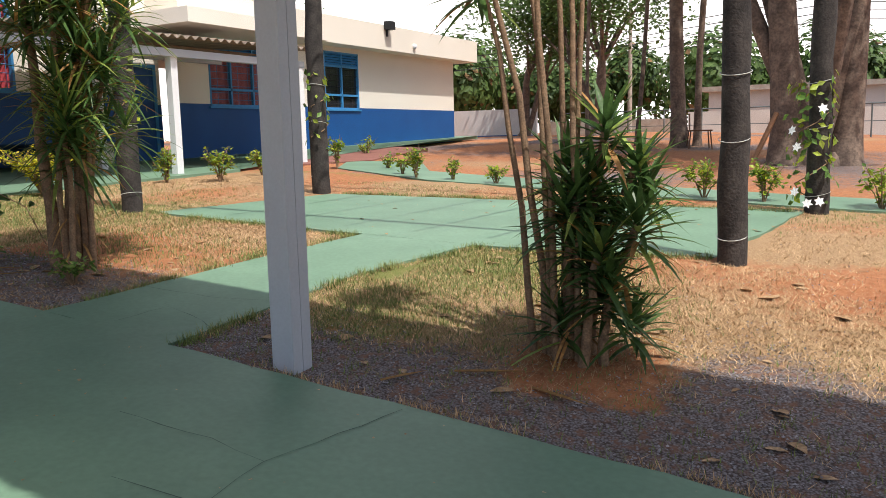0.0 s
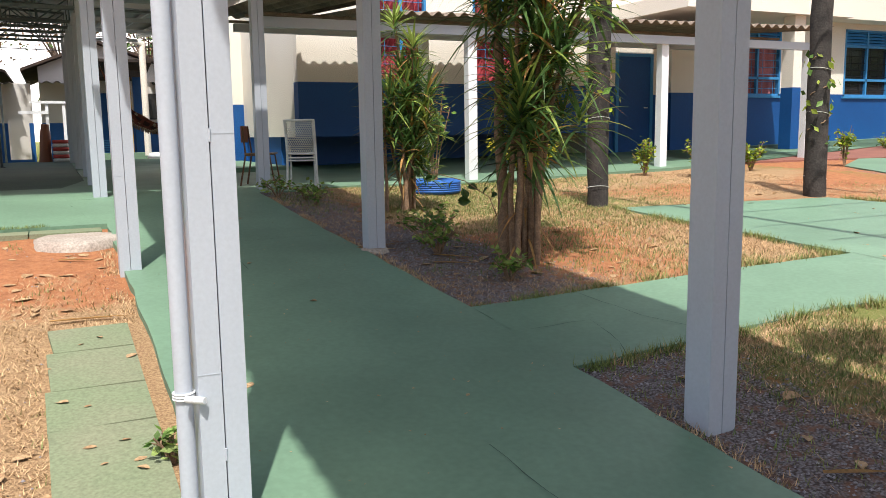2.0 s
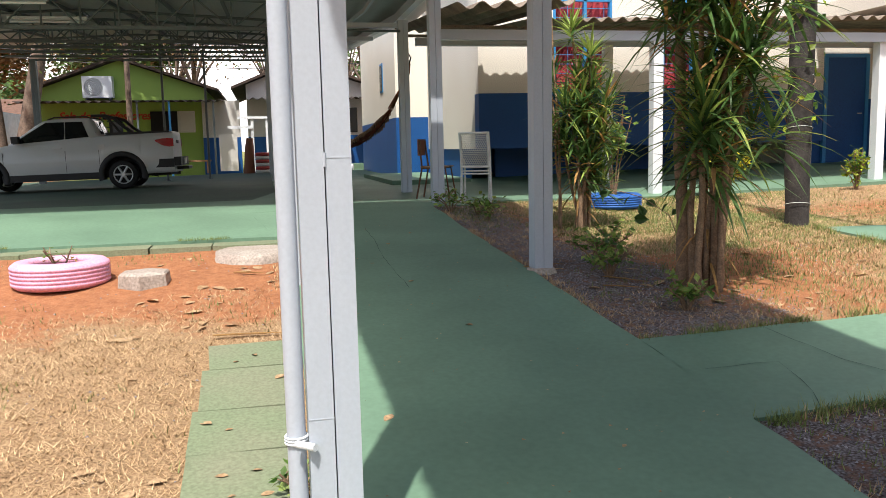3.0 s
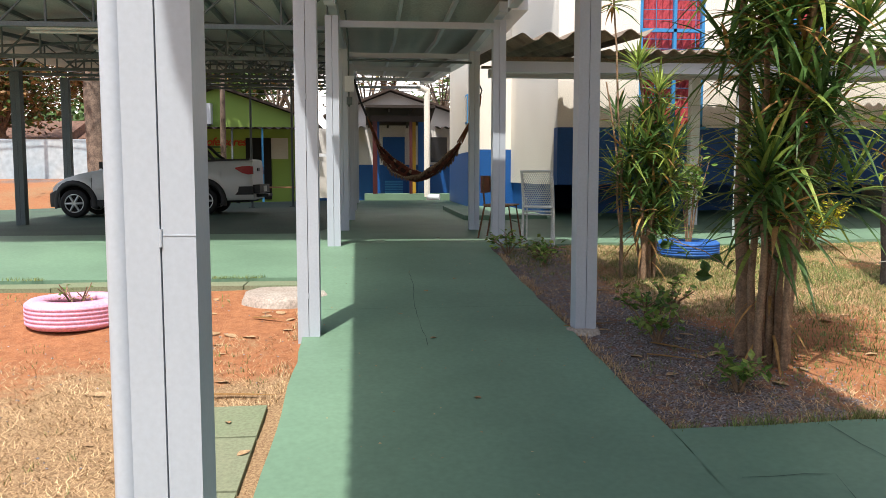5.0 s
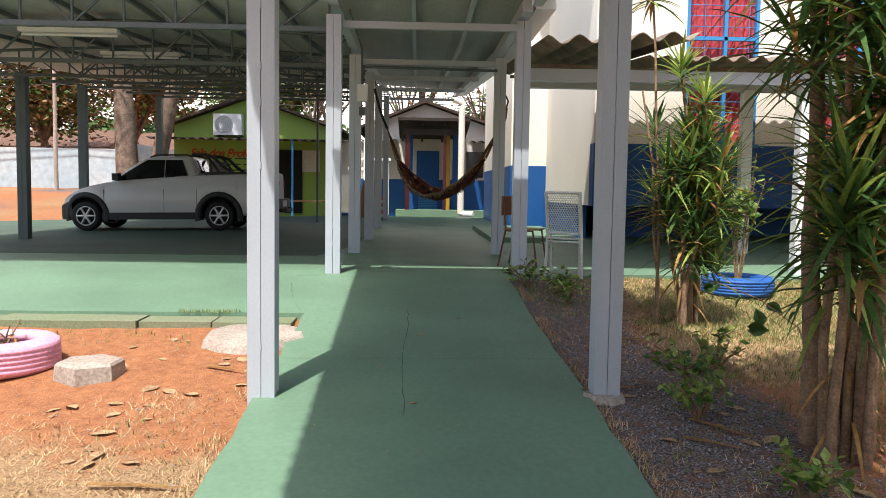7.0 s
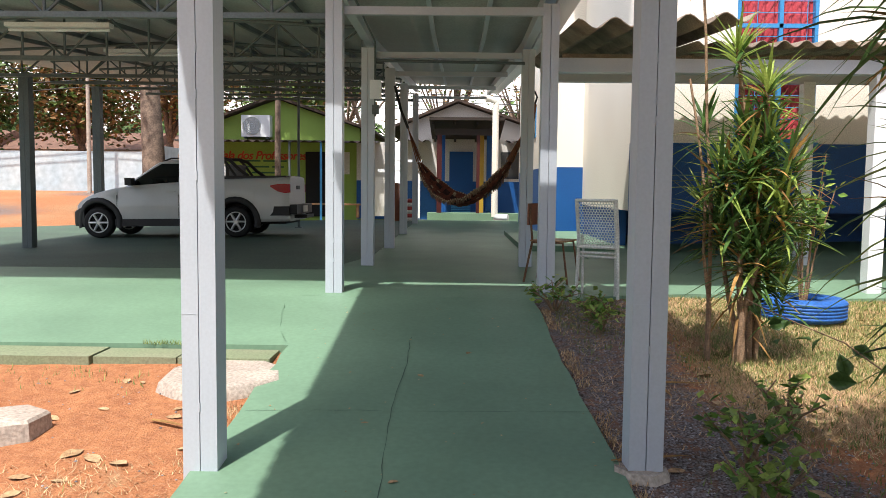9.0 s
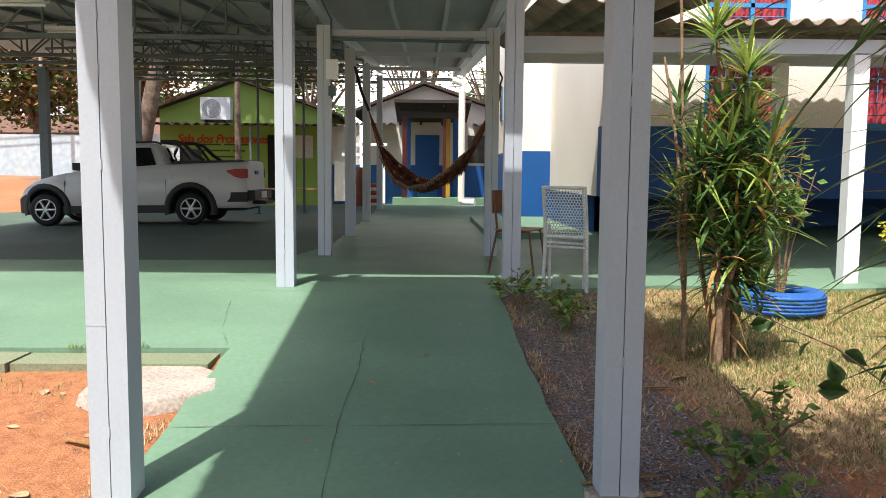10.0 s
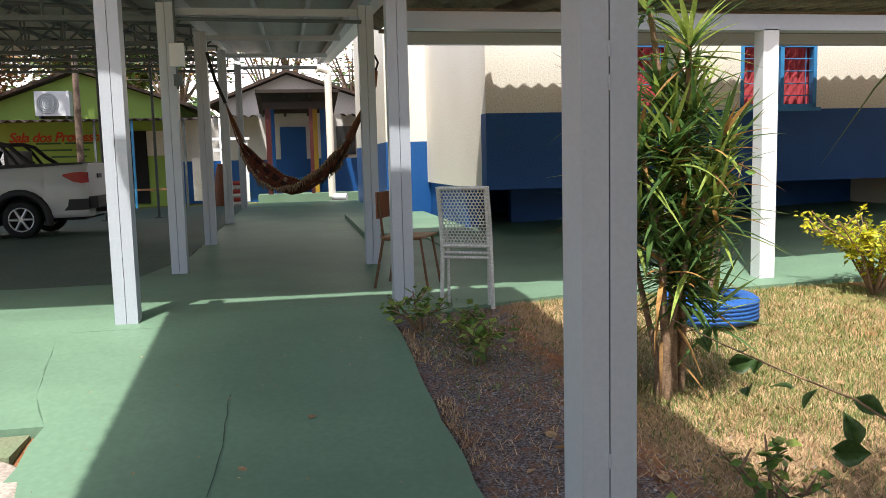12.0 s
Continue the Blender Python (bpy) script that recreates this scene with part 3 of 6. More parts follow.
porch_roof = thing("porch_roof", "weathered fibre cement porch roof on white beams", "roof", kind="structure")
part("roofing_sheet", corrugated(-15.0, -10.85, 4.6, 13.6, lambda x, y: 3.10 + 0.09 * (-10.85 - x) * 0.9 + 0.016 * (y - 4.6), 0.20, 0.03, "x"), ASBESTOS, porch_roof)
part("roofing_sheet", corrugated(-15.0, -10.25, 3.42, 4.95, lambda x, y: 3.16 + 0.075 * (-10.3 - x) + 0.05 * (y - 3.4), 0.31, 0.045, "x"), ASBESTOS, porch_roof)
part("beam", bevelled(boxes((-11.18, 3.32, 2.87, -11.04, 13.4, 3.0)), 0.006), GREY_PAINT, porch_roof)
part("beam", bevelled(boxes((-13.47, 3.5, 3.08, -13.35, 13.4, 3.2)), 0.006), GREY_PAINT, porch_roof)
for x in (-11.9, -12.6, -14.2):
    part("purlin", boxes((x - 0.03, 3.5, 3.05 + 0.08 * (-10.85 - x), x + 0.03, 13.4, 3.09 + 0.08 * (-10.85 - x))), ASBESTOS, porch_roof)
for x, y in ((-11.11, 6.42), (-11.15, 10.0), (-11.11, 13.3), (-13.4, 6.7), (-13.4, 10.2)):
    z = land(x, y)
    p = thing("porch_post", "white painted square porch post", "column", (x, y, z), group="porch posts")
    part("post", bevelled(boxes((-0.07, -0.07, -0.1, 0.07, 0.07, (2.88 if x > -12 else 3.1) - z)), 0.006), WHITE_PAINT, p)

# ---- hall on stilts beside the porch ----
def wall_x(name, x0, x1, y0, y1, z0, z1, holes, material, label):
    """A wall across x0..x1, along y, with rectangular holes (y0, y1, z0, z1)."""
    ys = sorted({y0, y1, *(h[0] for h in holes), *(h[1] for h in holes)})
    zs = sorted({z0, z1, *(h[2] for h in holes), *(h[3] for h in holes)})
    ys, zs = [y for y in ys if y0 <= y <= y1], [z for z in zs if z0 <= z <= z1]
    bm = bmesh.new()
    for ya, yb in zip(ys, ys[1:]):
        for za, zb in zip(zs, zs[1:]):
            if not any(h[0] <= (ya + yb) / 2 <= h[1] and h[2] <= (za + zb) / 2 <= h[3] for h in holes):
                box(bm, x0, ya, za, x1, yb, zb)
    bmesh.ops.remove_doubles(bm, verts=bm.verts, dist=1e-4)
    seen = {}
    for f in bm.faces:
        seen.setdefault(tuple(round(c, 3) for c in f.calc_center_median()), []).append(f)
    bmesh.ops.delete(bm, geom=[f for fs in seen.values() if len(fs) > 1 for f in fs], context='FACES')
    return structure(name, bm, material, label, "wall")


def curtain(x, y0, y1, z0, z1, folds=9):
    bm, n = bmesh.new(), folds * 6
    rows = []
    for z in (z0, z1):
        rows.append([bm.verts.new((x + 0.035 * math.sin(2 * math.pi * folds * i / n) + 0.01 * math.sin(i * 1.7), y0 + (y1 - y0) * i / n, z)) for i in range(n + 1)])
    for i in range(n):
        bm.faces.new((rows[0][i], rows[0][i + 1], rows[1][i + 1], rows[1][i])).smooth = True
    return bm


def window(x, y0, y1, z0, z1, transoms, mullions, cloth, louvre=0.0, grille=0.16, number=1):
    """A steel window in a wall that faces +x, with panes, grille and a curtain behind."""
    w = thing("window_%d" % number, "blue steel window with grille and curtain", "window", kind="structure")
    bm = bmesh.new()
    for d in ((y0, y0 + 0.05, z0, z1), (y1 - 0.05, y1, z0, z1), (y0, y1, z0, z0 + 0.05), (y0, y1, z1 - 0.05, z1)):
        box(bm, x - 0.09, d[0], d[2], x + 0.012, d[1], d[3])
    for zz in transoms:
        box(bm, x - 0.07, y0, zz - 0.03, x + 0.008, y1, zz + 0.03)
    for yy in mullions:
        box(bm, x - 0.07, yy - 0.028, z0, x + 0.008, yy + 0.028, z1)
    part("window_frame", bm, SKYBLUE, w)
    part("sill", boxes((x - 0.05, y0 - 0.05, z0 - 0.05, x + 0.05, y1 + 0.05, z0)), SKYBLUE, w)
    bm = bmesh.new()
    zz = z0 + grille
    while zz < z1 - louvre - 0.04:
        tube(bm, [(x - 0.03, y0, zz), (x - 0.03, y1, zz)], 0.007, 5)
        zz += grille
    k = 0
    yy = y0 + 0.3
    while yy < y1 - 0.1:
        tube(bm, [(x - 0.03, yy, z0), (x - 0.03, yy, z1 - louvre)], 0.006, 5)
        yy += 0.36
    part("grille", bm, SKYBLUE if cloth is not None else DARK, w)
    if louvre:
        bm, zz = bmesh.new(), z1 - louvre
        while zz < z1 - 0.06:
            v = box(bm, x - 0.06, y0 + 0.05, zz, x - 0.0, y1 - 0.05, zz + 0.012)
            for q in v[4:]:
                q.co.x -= 0.05
                q.co.z += 0.05
            for q in v[:4]:
                q.co.x += 0.0
            zz += 0.075
        part("louvre", bm, SKYBLUE, w)
    if cloth is not None:
        part("curtain", curtain(x - 0.16, y0, y1, z0, z1), cloth, w, "gathered curtain")
    else:
        ys = [y0, *mullions, y1]
        for ya, yb in zip(ys, ys[1:]):
            part("pane", boxes((x - 0.065, ya, z0, x - 0.06, yb, z1 - louvre)), GLASS, w)
    # Near-black sheet: the unlit room's darkness put in as colour.
    part("unlit_backing", boxes((x - 0.32, y0 - 0.1, z0 - 0.1, x - 0.30, y1 + 0.1, z1 + 0.1)), DARK, w)
    return w


XA = -15.3
hall_windows = [(6.45, 7.62, 2.48, 5.25), (8.65, 9.82, 2.48, 5.25)]
wall_x("wall_hall_front", XA - 0.28, XA, 5.0, 12.2, 2.46, 6.6, hall_windows, CREAM, "cream plastered hall wall")
structure("wall_hall_band", boxes((XA - 0.285, 5.0, 1.45, XA + 0.004, 12.2, 2.46)), BLUE, "deep blue painted wall band", "wall")
structure("wall_hall_end", boxes((-20.1, 5.0, 1.45, XA - 0.285, 5.25, 6.6)), CREAM, "cream plastered hall end wall", "wall")
structure("floor_hall", boxes((-20.1, 5.05, 1.45, XA - 0.285, 12.2, 1.6)), CONCRETE, "concrete underside of raised hall", "floor")
structure("wall_hall_under", boxes((-17.6, 5.9, 0.6, -17.4, 12.2, 1.45)), BLUE, "blue recessed wall under hall", "wall")
# Added end wall, not a known part: cuts side light below the hall.
structure("wall_hall_under_blocker", boxes((-20.1, 5.05, 0.6, -16.9, 5.25, 1.45)), BLUE, "added blue wall that darkens space under hall", "wall")
structure("wall_hall_side", boxes((-20.1, 12.0, 0.6, XA - 0.3, 12.2, 6.6)), CREAM, "cream wall", "wall")
structure("roof_hall", boxes((-26, 4.5, 6.6, XA + 0.5, 12.8, 6.85)), CONCRETE, "flat concrete roof edge", "roof")
structure("wall_wing", boxes((-27.0, 4.22, 2.22, -20.1, 12.0, 6.6)), CREAM, "cream plastered wing wall", "wall")
structure("wall_wing_band", boxes((-27.01, 4.216, 0.6, -20.096, 12.0, 2.22)), BLUE, "blue painted wing wall", "wall")
structure("threshold", bevelled(boxes((-20.1, 3.4, 0.7, -15.6, 4.9, 0.90)), 0.02), GREEN, "green step beside wing", "step")
for i, (a, b, c, d) in enumerate(hall_windows):
    window(XA, a, b, c, d, (3.35, 3.62, 4.16), ((a + b) / 2 + 0.05,), RED_CLOTH, 0.0, 0.17, i + 1)
wing_vent = thing("window_7", "small blue window high in wing wall", "window", kind="structure")
part("window_frame", boxes((-22.6, 4.2, 2.95, -22.1, 4.23, 3.7)), SKYBLUE, wing_vent)
part("pane", boxes((-22.55, 4.19, 3.0, -22.15, 4.2, 3.65)), GLASS, wing_vent)

# ---- classroom block with a flat roof ----
XB = -15.2
room_windows = [(14.8, 17.1, 2.28, 3.95), (19.35, 21.05, 2.28, 3.97)]
wall_x("wall_classroom", XB - 0.25, XB, 13.7, 27.1, 2.33, 4.25, room_windows, CREAM, "cream plastered classroom wall")
wall_x("wall_classroom_band", XB - 0.254, XB + 0.004, 13.7, 27.1, 0.7, 2.33, room_windows, BLUE, "deep blue painted classroom wall base")
structure("wall_classroom_end", boxes((-24, 26.85, 0.7, XB - 0.254, 27.1, 4.25)), CREAM, "cream classroom end wall", "wall")
structure("roof_classroom", bevelled(boxes((-24.5, 13.4, 4.12, XB + 0.6, 27.9, 4.88)), 0.02), CREAM, "flat roof with deep cream fascia", "roof")
structure("canopy", bevelled(boxes((XB - 0.1, 11.9, 3.80, -12.7, 16.45, 4.105)), 0.015), CREAM, "cream concrete canopy slab over veranda", "roof")
for i, (a, b, c, d) in enumerate(room_windows):
    window(XB, a, b, c, d, (c + 0.42, d - 0.42), (((a + b) / 2),) if i else (a + 0.75, a + 1.55), PINK_CLOTH if i == 0 else None, 0.38, 0.17, i + 3)
for x, y in ((-13.0, 15.05),):
    p = thing("veranda_pillar", "square cream pillar with blue painted base", "column", (x, y, land(x, y)), group="veranda pillars")
    part("shaft", boxes((-0.15, -0.15, 1.3, 0.15, 0.15, 3.80 - land(x, y))), CREAM, p)
    part("base", boxes((-0.155, -0.155, -0.1, 0.155, 0.155, 1.3)), BLUE, p, "blue painted lower part")
# recess with a blue door between hall and classroom
structure("wall_recess", boxes((-15.9, 12.2, 2.3, -15.7, 13.7, 5.0)), CREAM, "cream recess wall", "wall")
structure("wall_recess_band", boxes((-15.91, 12.2, 0.7, -15.69, 13.7, 2.3)), BLUE, "blue recess wall base", "wall")
door = thing("door_1", "closed blue steel door in recess", "door", kind="structure")
part("door_leaf", bevelled(boxes((-15.68, 12.55, 0.95, -15.64, 13.45, 3.15)), 0.005), BLUE, door)
part("door_frame", boxes((-15.69, 12.47, 0.95, -15.62, 12.55, 3.22), (-15.69, 13.45, 0.95, -15.62, 13.53, 3.22), (-15.69, 12.55, 3.15, -15.62, 13.45, 3.22)), SKYBLUE, door)
part("door_handle", tube(bmesh.new(), [(-15.63, 13.35, 2.0), (-15.59, 13.35, 2.0), (-15.59, 13.25, 2.0)], 0.012, 8), CHAIR_STEEL, door)
flood = thing("floodlight", "small dark floodlight on roof fascia", "lamp", (XB + 0.62, 21.8, 4.78))
part("housing", bevelled(boxes((0.0, -0.16, -0.05, 0.22, 0.16, 0.2)), 0.015), BLACK_PLASTIC, flood)
part("bracket", boxes((-0.02, -0.03, -0.25, 0.03, 0.03, 0.0)), BLACK_PLASTIC, flood)
lamp2 = thing("security_lamp", "small white dome lamp on roof fascia", "lamp", (XB + 0.62, 23.4, 4.35))
bm = bmesh.new()
bmesh.ops.create_uvsphere(bm, u_segments=12, v_segments=8, radius=0.09)
part("dome", bm, WHITE_PAINT, lamp2)
solar = thing("roof_panel", "dark flat panel lying on flat roof", "panel", (-17.0, 23.5, 4.88))
part("panel", bevelled(boxes((-1, -1.1, 0.25, 1, 1.1, 0.31)), 0.01), CAR_GLASS, solar)
part("frame", boxes((-1, -1.0, 0, -0.9, 1.0, 0.25), (0.9, -1.0, 0, 1, 1.0, 0.25)), STEEL_GREEN, solar)
planter = thing("flower_pot", "dark pot beside veranda pillar", "pot", (-13.2, 15.5, land(-13.2, 15.5)))
part("pot", tube(bmesh.new(), [(0, 0, 0), (0, 0, 0.4), (0, 0, 0.45)], [0.16, 0.24, 0.26], 14), BLACK_PLASTIC, planter)


# ---- houses behind the carport ----
def gable_house(name, label, x, y0, y1, yr, ze, zr, material, depth, band=None):
    h = thing(name, label, "house", (0, 0, 0))
    z0 = land(x, (y0 + y1) / 2) - 0.15
    bm = bmesh.new()
    ring = [(y0, z0), (y1, z0), (y1, ze), (yr, zr), (y0, ze)]
    f = [bm.verts.new((x, y, z)) for y, z in ring]
    g = [bm.verts.new((x - depth, y, z)) for y, z in ring]
    bm.faces.new(f)
    bm.faces.new(g[::-1])
    for i in range(5):
        bm.faces.new((f[i], g[i], g[(i + 1) % 5], f[(i + 1) % 5]))
    bmesh.ops.recalc_face_normals(bm, faces=bm.faces[:])
    part("wall", bm, material, h)
    bm = bmesh.new()
    for ya, za, s in ((y0, ze, -1), (y1, ze, 1)):
        d = Vector((0, ya - yr, za - zr)).normalized()
        e = Vector((0, ya, za)) + d * 0.55
        for off in (0.03,):
            p = [(x + 0.45, yr, zr + off), (x + 0.45, e.y, e.z + off), (x - depth - 0.3, e.y, e.z + off), (x - depth - 0.3, yr, zr + off)]
            lo = [bm.verts.new(q) for q in p]
            hi = [bm.verts.new((q[0], q[1], q[2] + 0.09)) for q in p]
            bm.faces.new(lo)
            bm.faces.new(hi[::-1])
            for i in range(4):
                bm.faces.new((lo[i], hi[i], hi[(i + 1) % 4], lo[(i + 1) % 4]))
    bmesh.ops.recalc_face_normals(bm, faces=bm.faces[:])
    part("roof", bm, ROOF_BROWN, h, "dark brown weathered roof")
    if band:
        part("wall_band", boxes((x + 0.001, y0 + 0.003, z0, x + 0.006, y1 - 0.003, band)), BLUE, h, "blue painted lower wall")
    return h


green_house = gable_house("staff_house", "lime green house with gabled tile roof", -31.0, -6.3, -0.9, -3.7, 3.75, 4.70, LIME, 8.0)
part("awning", corrugated(-31.0, -28.9, -6.6, -0.2, lambda x, y: 3.30 - 0.055 * (x + 31.0), 0.30, 0.035, "x"), AWNING, green_house, "brown corrugated awning")
for y in (-6.2, -2.9, -1.9, -0.5):
    part("awning_post", boxes((-29.05, y - 0.03, 0.7, -28.99, y + 0.03, 3.19)), STEEL_GREEN if y != -1.9 else SKYBLUE, green_house)
# Flat near-black panel paints the darkness inside the doorway.
part("door", boxes((-30.998, -2.75, 0.75, -30.95, -1.85, 2.95)), DARK, green_house, "near-black panel in place of unlit doorway")
part("notice", boxes((-30.995, -1.85, 2.2, -30.97, -1.25, 2.95)), HOUSE_WHITE, green_house, "pale notice board")
part("corner_wall", boxes((-30.99, -1.0, 0.7, -30.9, 0.3, 3.3)), HOUSE_WHITE, green_house, "white side wall")
part("corner_band", boxes((-30.985, -1.0, 0.7, -30.89, 0.31, 2.0)), BLUE, green_house, "blue lower side wall")


def lettering(body, size, material, m, parent, name="lettering"):
    cu = bpy.data.curves.new(name, 'FONT')
    cu.body, cu.size, cu.extrude, cu.shear, cu.offset, cu.space_character = body, size, 0.004, 0.25, 0.008, 0.92
    ob = new(name, cu)
    me = bpy.data.meshes.new_from_object(ob.evaluated_get(bpy.context.evaluated_depsgraph_get()))
    bpy.data.objects.remove(ob)
    me.materials.append(material)
    ob = new(name, me)
    ob.parent, ob.matrix_basis = parent, m
    return ob


lettering("Sala dos Professores", 0.40, SIGN_RED, pose(-30.985, -5.75, 2.68, 90, 0, 90), green_house)
bm = bmesh.new()
for k, (a, b) in enumerate(((-5.0, -4.3), (-4.2, -3.4), (-4.9, -4.0), (-3.9, -3.5), (-4.6, -3.6))):
    zz = 2.60 - 0.2 * (k // 2)
    box(bm, -30.998, a, zz, -30.985, b, zz + 0.05)
part("painted_line", bm, SIGN_GREEN, green_house, "illegible dark green script")

ac = thing("air_conditioner", "white split air conditioner outdoor unit on wall", "air conditioner", (-30.7, -4.36, 3.42))
part("case", bevelled(boxes((-0.28, -0.48, 0, 0.12, 0.48, 0.72)), 0.02), WHITE_PAINT, ac)
bm = bmesh.new()
for r in (0.06, 0.12, 0.18, 0.24, 0.29):
    tube(bm, [(0.135, -0.12 + r * math.cos(a), 0.36 + r * math.sin(a)) for a in (i * math.pi / 12 for i in range(25))], 0.012, 5, False)
part("fan_grille", bm, PLASTIC_GREY, ac)
part("fan_opening", tube(bmesh.new(), [(0.118, -0.12, 0.36), (0.128, -0.12, 0.36)], 0.3, 24), GREY_PAINT, ac)
for y in (-0.4, 0.35):
    part("bracket", boxes((-0.3, y, -0.06, 0.1, y + 0.05, 0)), STEEL_GREEN, ac)
bench = thing("bench", "long low wooden bench under awning", "bench", (-29.6, -2.0, land(-29.6, -2)))
part("seat", bevelled(boxes((-0.17, -1.1, 0.40, 0.17, 1.3, 0.45)), 0.01), WOOD_BENCH, bench)
for y in (-1.0, 1.2):
    part("leg", boxes((-0.12, y - 0.04, 0, 0.12, y + 0.04, 0.40)), WOOD_BENCH, bench)

white_house = gable_house("canteen_house", "white gabled house with blue lower wall", -31.0, 0.55, 4.75, 2.43, 3.85, 4.62, HOUSE_WHITE, 8.0, 2.0)
bm = bmesh.new()
for q in box(bm, -30.98, 1.55, 0.0, -28.15, 3.85, 0.09):        # slab that rises towards its front edge
    q.co.z += 3.42 + 0.145 * (q.co.x + 30.98)
part("porch_roof", bm, WOOD_DARK, white_house, "dark timber porch roof")
for y in (1.62, 2.3, 3.0, 3.68):
    bm = bmesh.new()
    for q in box(bm, -30.95, y, -0.10, -28.3, y + 0.07, 0.0):
        q.co.z += 3.42 + 0.145 * (q.co.x + 30.98)
    part("rafter", bm, WOOD_DARK, white_house)
part("lintel", boxes((-28.62, 1.72, 3.40, -28.48, 3.62, 3.60)), WOOD_DARK, white_house)
for y, w, m in ((1.86, 0.075, RED_PAINT), (3.06, 0.05, RED_PAINT)):
    part("porch_post", bevelled(boxes((-28.62, y - w, 0.7, -28.48, y + w, 3.40)), 0.01), m, white_house)
part("porch_post", boxes((-29.35, 3.08, 0.7, -29.2, 3.26, 3.56)), YELLOW_PAINT, white_house, "yellow painted post")
part("porch_post", boxes((-29.75, 3.36, 0.7, -29.5, 3.62, 3.56)), BLUE, white_house, "blue painted pillar")
part("porch_post", boxes((-29.75, 1.86, 0.7, -29.5, 2.02, 3.56)), BLUE, white_house, "blue painted pillar")
part("door", bevelled(boxes((-30.99, 2.15, 0.8, -30.93, 2.95, 3.0)), 0.01), BLUE, white_house, "blue slatted door")
bm = bmesh.new()
for k in range(9):
    box(bm, -30.93, 2.22, 0.9 + 0.06 * k, -30.915, 2.88, 0.935 + 0.06 * k)
part("door_slats", bm, SKYBLUE, white_house)
part("awning", corrugated(-31.0, -29.8, 0.2, 1.5, lambda x, y: 3.35 - 0.055 * (x + 31.0), 0.30, 0.04, "x"), AWNING, white_house)
part("awning", corrugated(-31.0, -29.8, 4.05, 5.4, lambda x, y: 3.35 - 0.055 * (x + 31.0), 0.30, 0.04, "x"), AWNING, white_house)
part("window", boxes((-30.99, 3.9, 2.1, -30.95, 4.5, 3.0)), GLASS, white_house)
slab("house_step", [(-29.3, 1.5), (-28.3, 1.5), (-28.3, 4.4), (-29.3, 4.4)], GREEN, "green painted step", lift=0.18, thick=0.3)
rp = thing("rain_pipe", "tall cream rainwater pipe with bent foot", "pipe", (-27.8, 3.55, land(-27.8, 3.5)))
part("pipe", tube(bmesh.new(), [(0, 0, 0.1), (0, 0, 3.4)], 0.10, 12), CREAM, rp)
part("elbow", tube(bmesh.new(), [(0, 0.0, 3.4), (0, 0.02, 3.55), (0.05, -0.2, 3.62), (0.1, -0.32, 3.62)], 0.10, 12), CREAM, rp)
part("foot", tube(bmesh.new(), [(0, 0, 0.12), (0.0, 0.1, 0.08), (0.1, 0.4, 0.08)], 0.11, 12), WHITE_PAINT, rp)

# ---- meter box and lamps in the carport ----
mb = thing("meter_box", "small off-white electric box on column", "box", (-13.0, 1.43, 2.75))
part("case", bevelled(boxes((-0.04, -0.065, 0.06, 0.05, 0.065, 0.28)), 0.01), WHITE_PAINT, mb)
part("switch", bevelled(boxes((-0.03, -0.04, -0.12, 0.04, 0.04, -0.01)), 0.008), STEEL_GREEN, mb)
for x, y in ((-12.9, -2.3), (-15.6, -2.3), (-12.9, -4.4)):
    fl = thing("tube_lamp", "unlit white fluorescent batten under truss", "lamp", (x, y, truss_foot(x) + 0.3), group="carport lamps")
    part("body", bevelled(boxes((-0.07, -0.62, 0.03, 0.07, 0.62, 0.08)), 0.01), WHITE_PAINT, fl)
    part("tube", tube(bmesh.new(), [(0, -0.6, 0.0), (0, 0.6, 0.0)], 0.018, 8), WHITE_PAINT, fl)
for x, y in ((-22.5, -1.34), (-22.5, -0.30)):
    pole = thing("roof_prop", "thin dark steel prop under carport roof", "post", (x, y, land(x, y)), group="carport props")
    part("prop", tube(bmesh.new(), [(0, 0, -0.05), (0, 0, carport_height(x, y) + 0.1 - land(x, y))], 0.03, 8), STEEL_GREEN, pole)
    part("base_plate", boxes((-0.08, -0.08, -0.02, 0.08, 0.08, 0.012)), STEEL_GREEN, pole)

# ---- boundary walls, distance ----
structure("wall_boundary", boxes((-42.3, -60, 0.5, -42.0, -9.5, 3.35)), PALE_BLUE, "stained pale blue boundary wall", "wall")
structure("wall_boundary_far", boxes((-42, -9.8, 0.5, -36, -9.5, 3.35)), PALE_BLUE, "stained pale blue boundary wall", "wall")

# stack of painted tyres beside the last columns
stack = thing("tyre_stack", "stack of red and white painted tyres with seedlings", "planter", (-26.5, 1.04, land(-26.5, 1.04)))
for k in range(6):
    part("tyre", tube(bmesh.new(), [(0, 0, 0.105 * k), (0, 0, 0.105 * k + 0.02), (0, 0, 0.105 * k + 0.085), (0, 0, 0.105 * k + 0.104)], [0.19, 0.225, 0.225, 0.19], 20), STACK_RED if k % 2 else HOUSE_WHITE, stack)
stump = thing("stump", "upright worn brown tree stump beside tyres", "stump", (-26.6, 0.62, land(-26.6, 0.62)))
part("log", tube(bmesh.new(), [(0, 0, -0.05), (0.01, 0.01, 0.3), (0, 0.03, 0.75), (0.02, 0.05, 1.08)], [0.19, 0.16, 0.15, 0.10], 12), WOOD_CHAIR, stump)
rack = thing("rack", "white painted timber frame beside house", "frame", (-28.6, 0.0, land(-28.6, 0.6)))
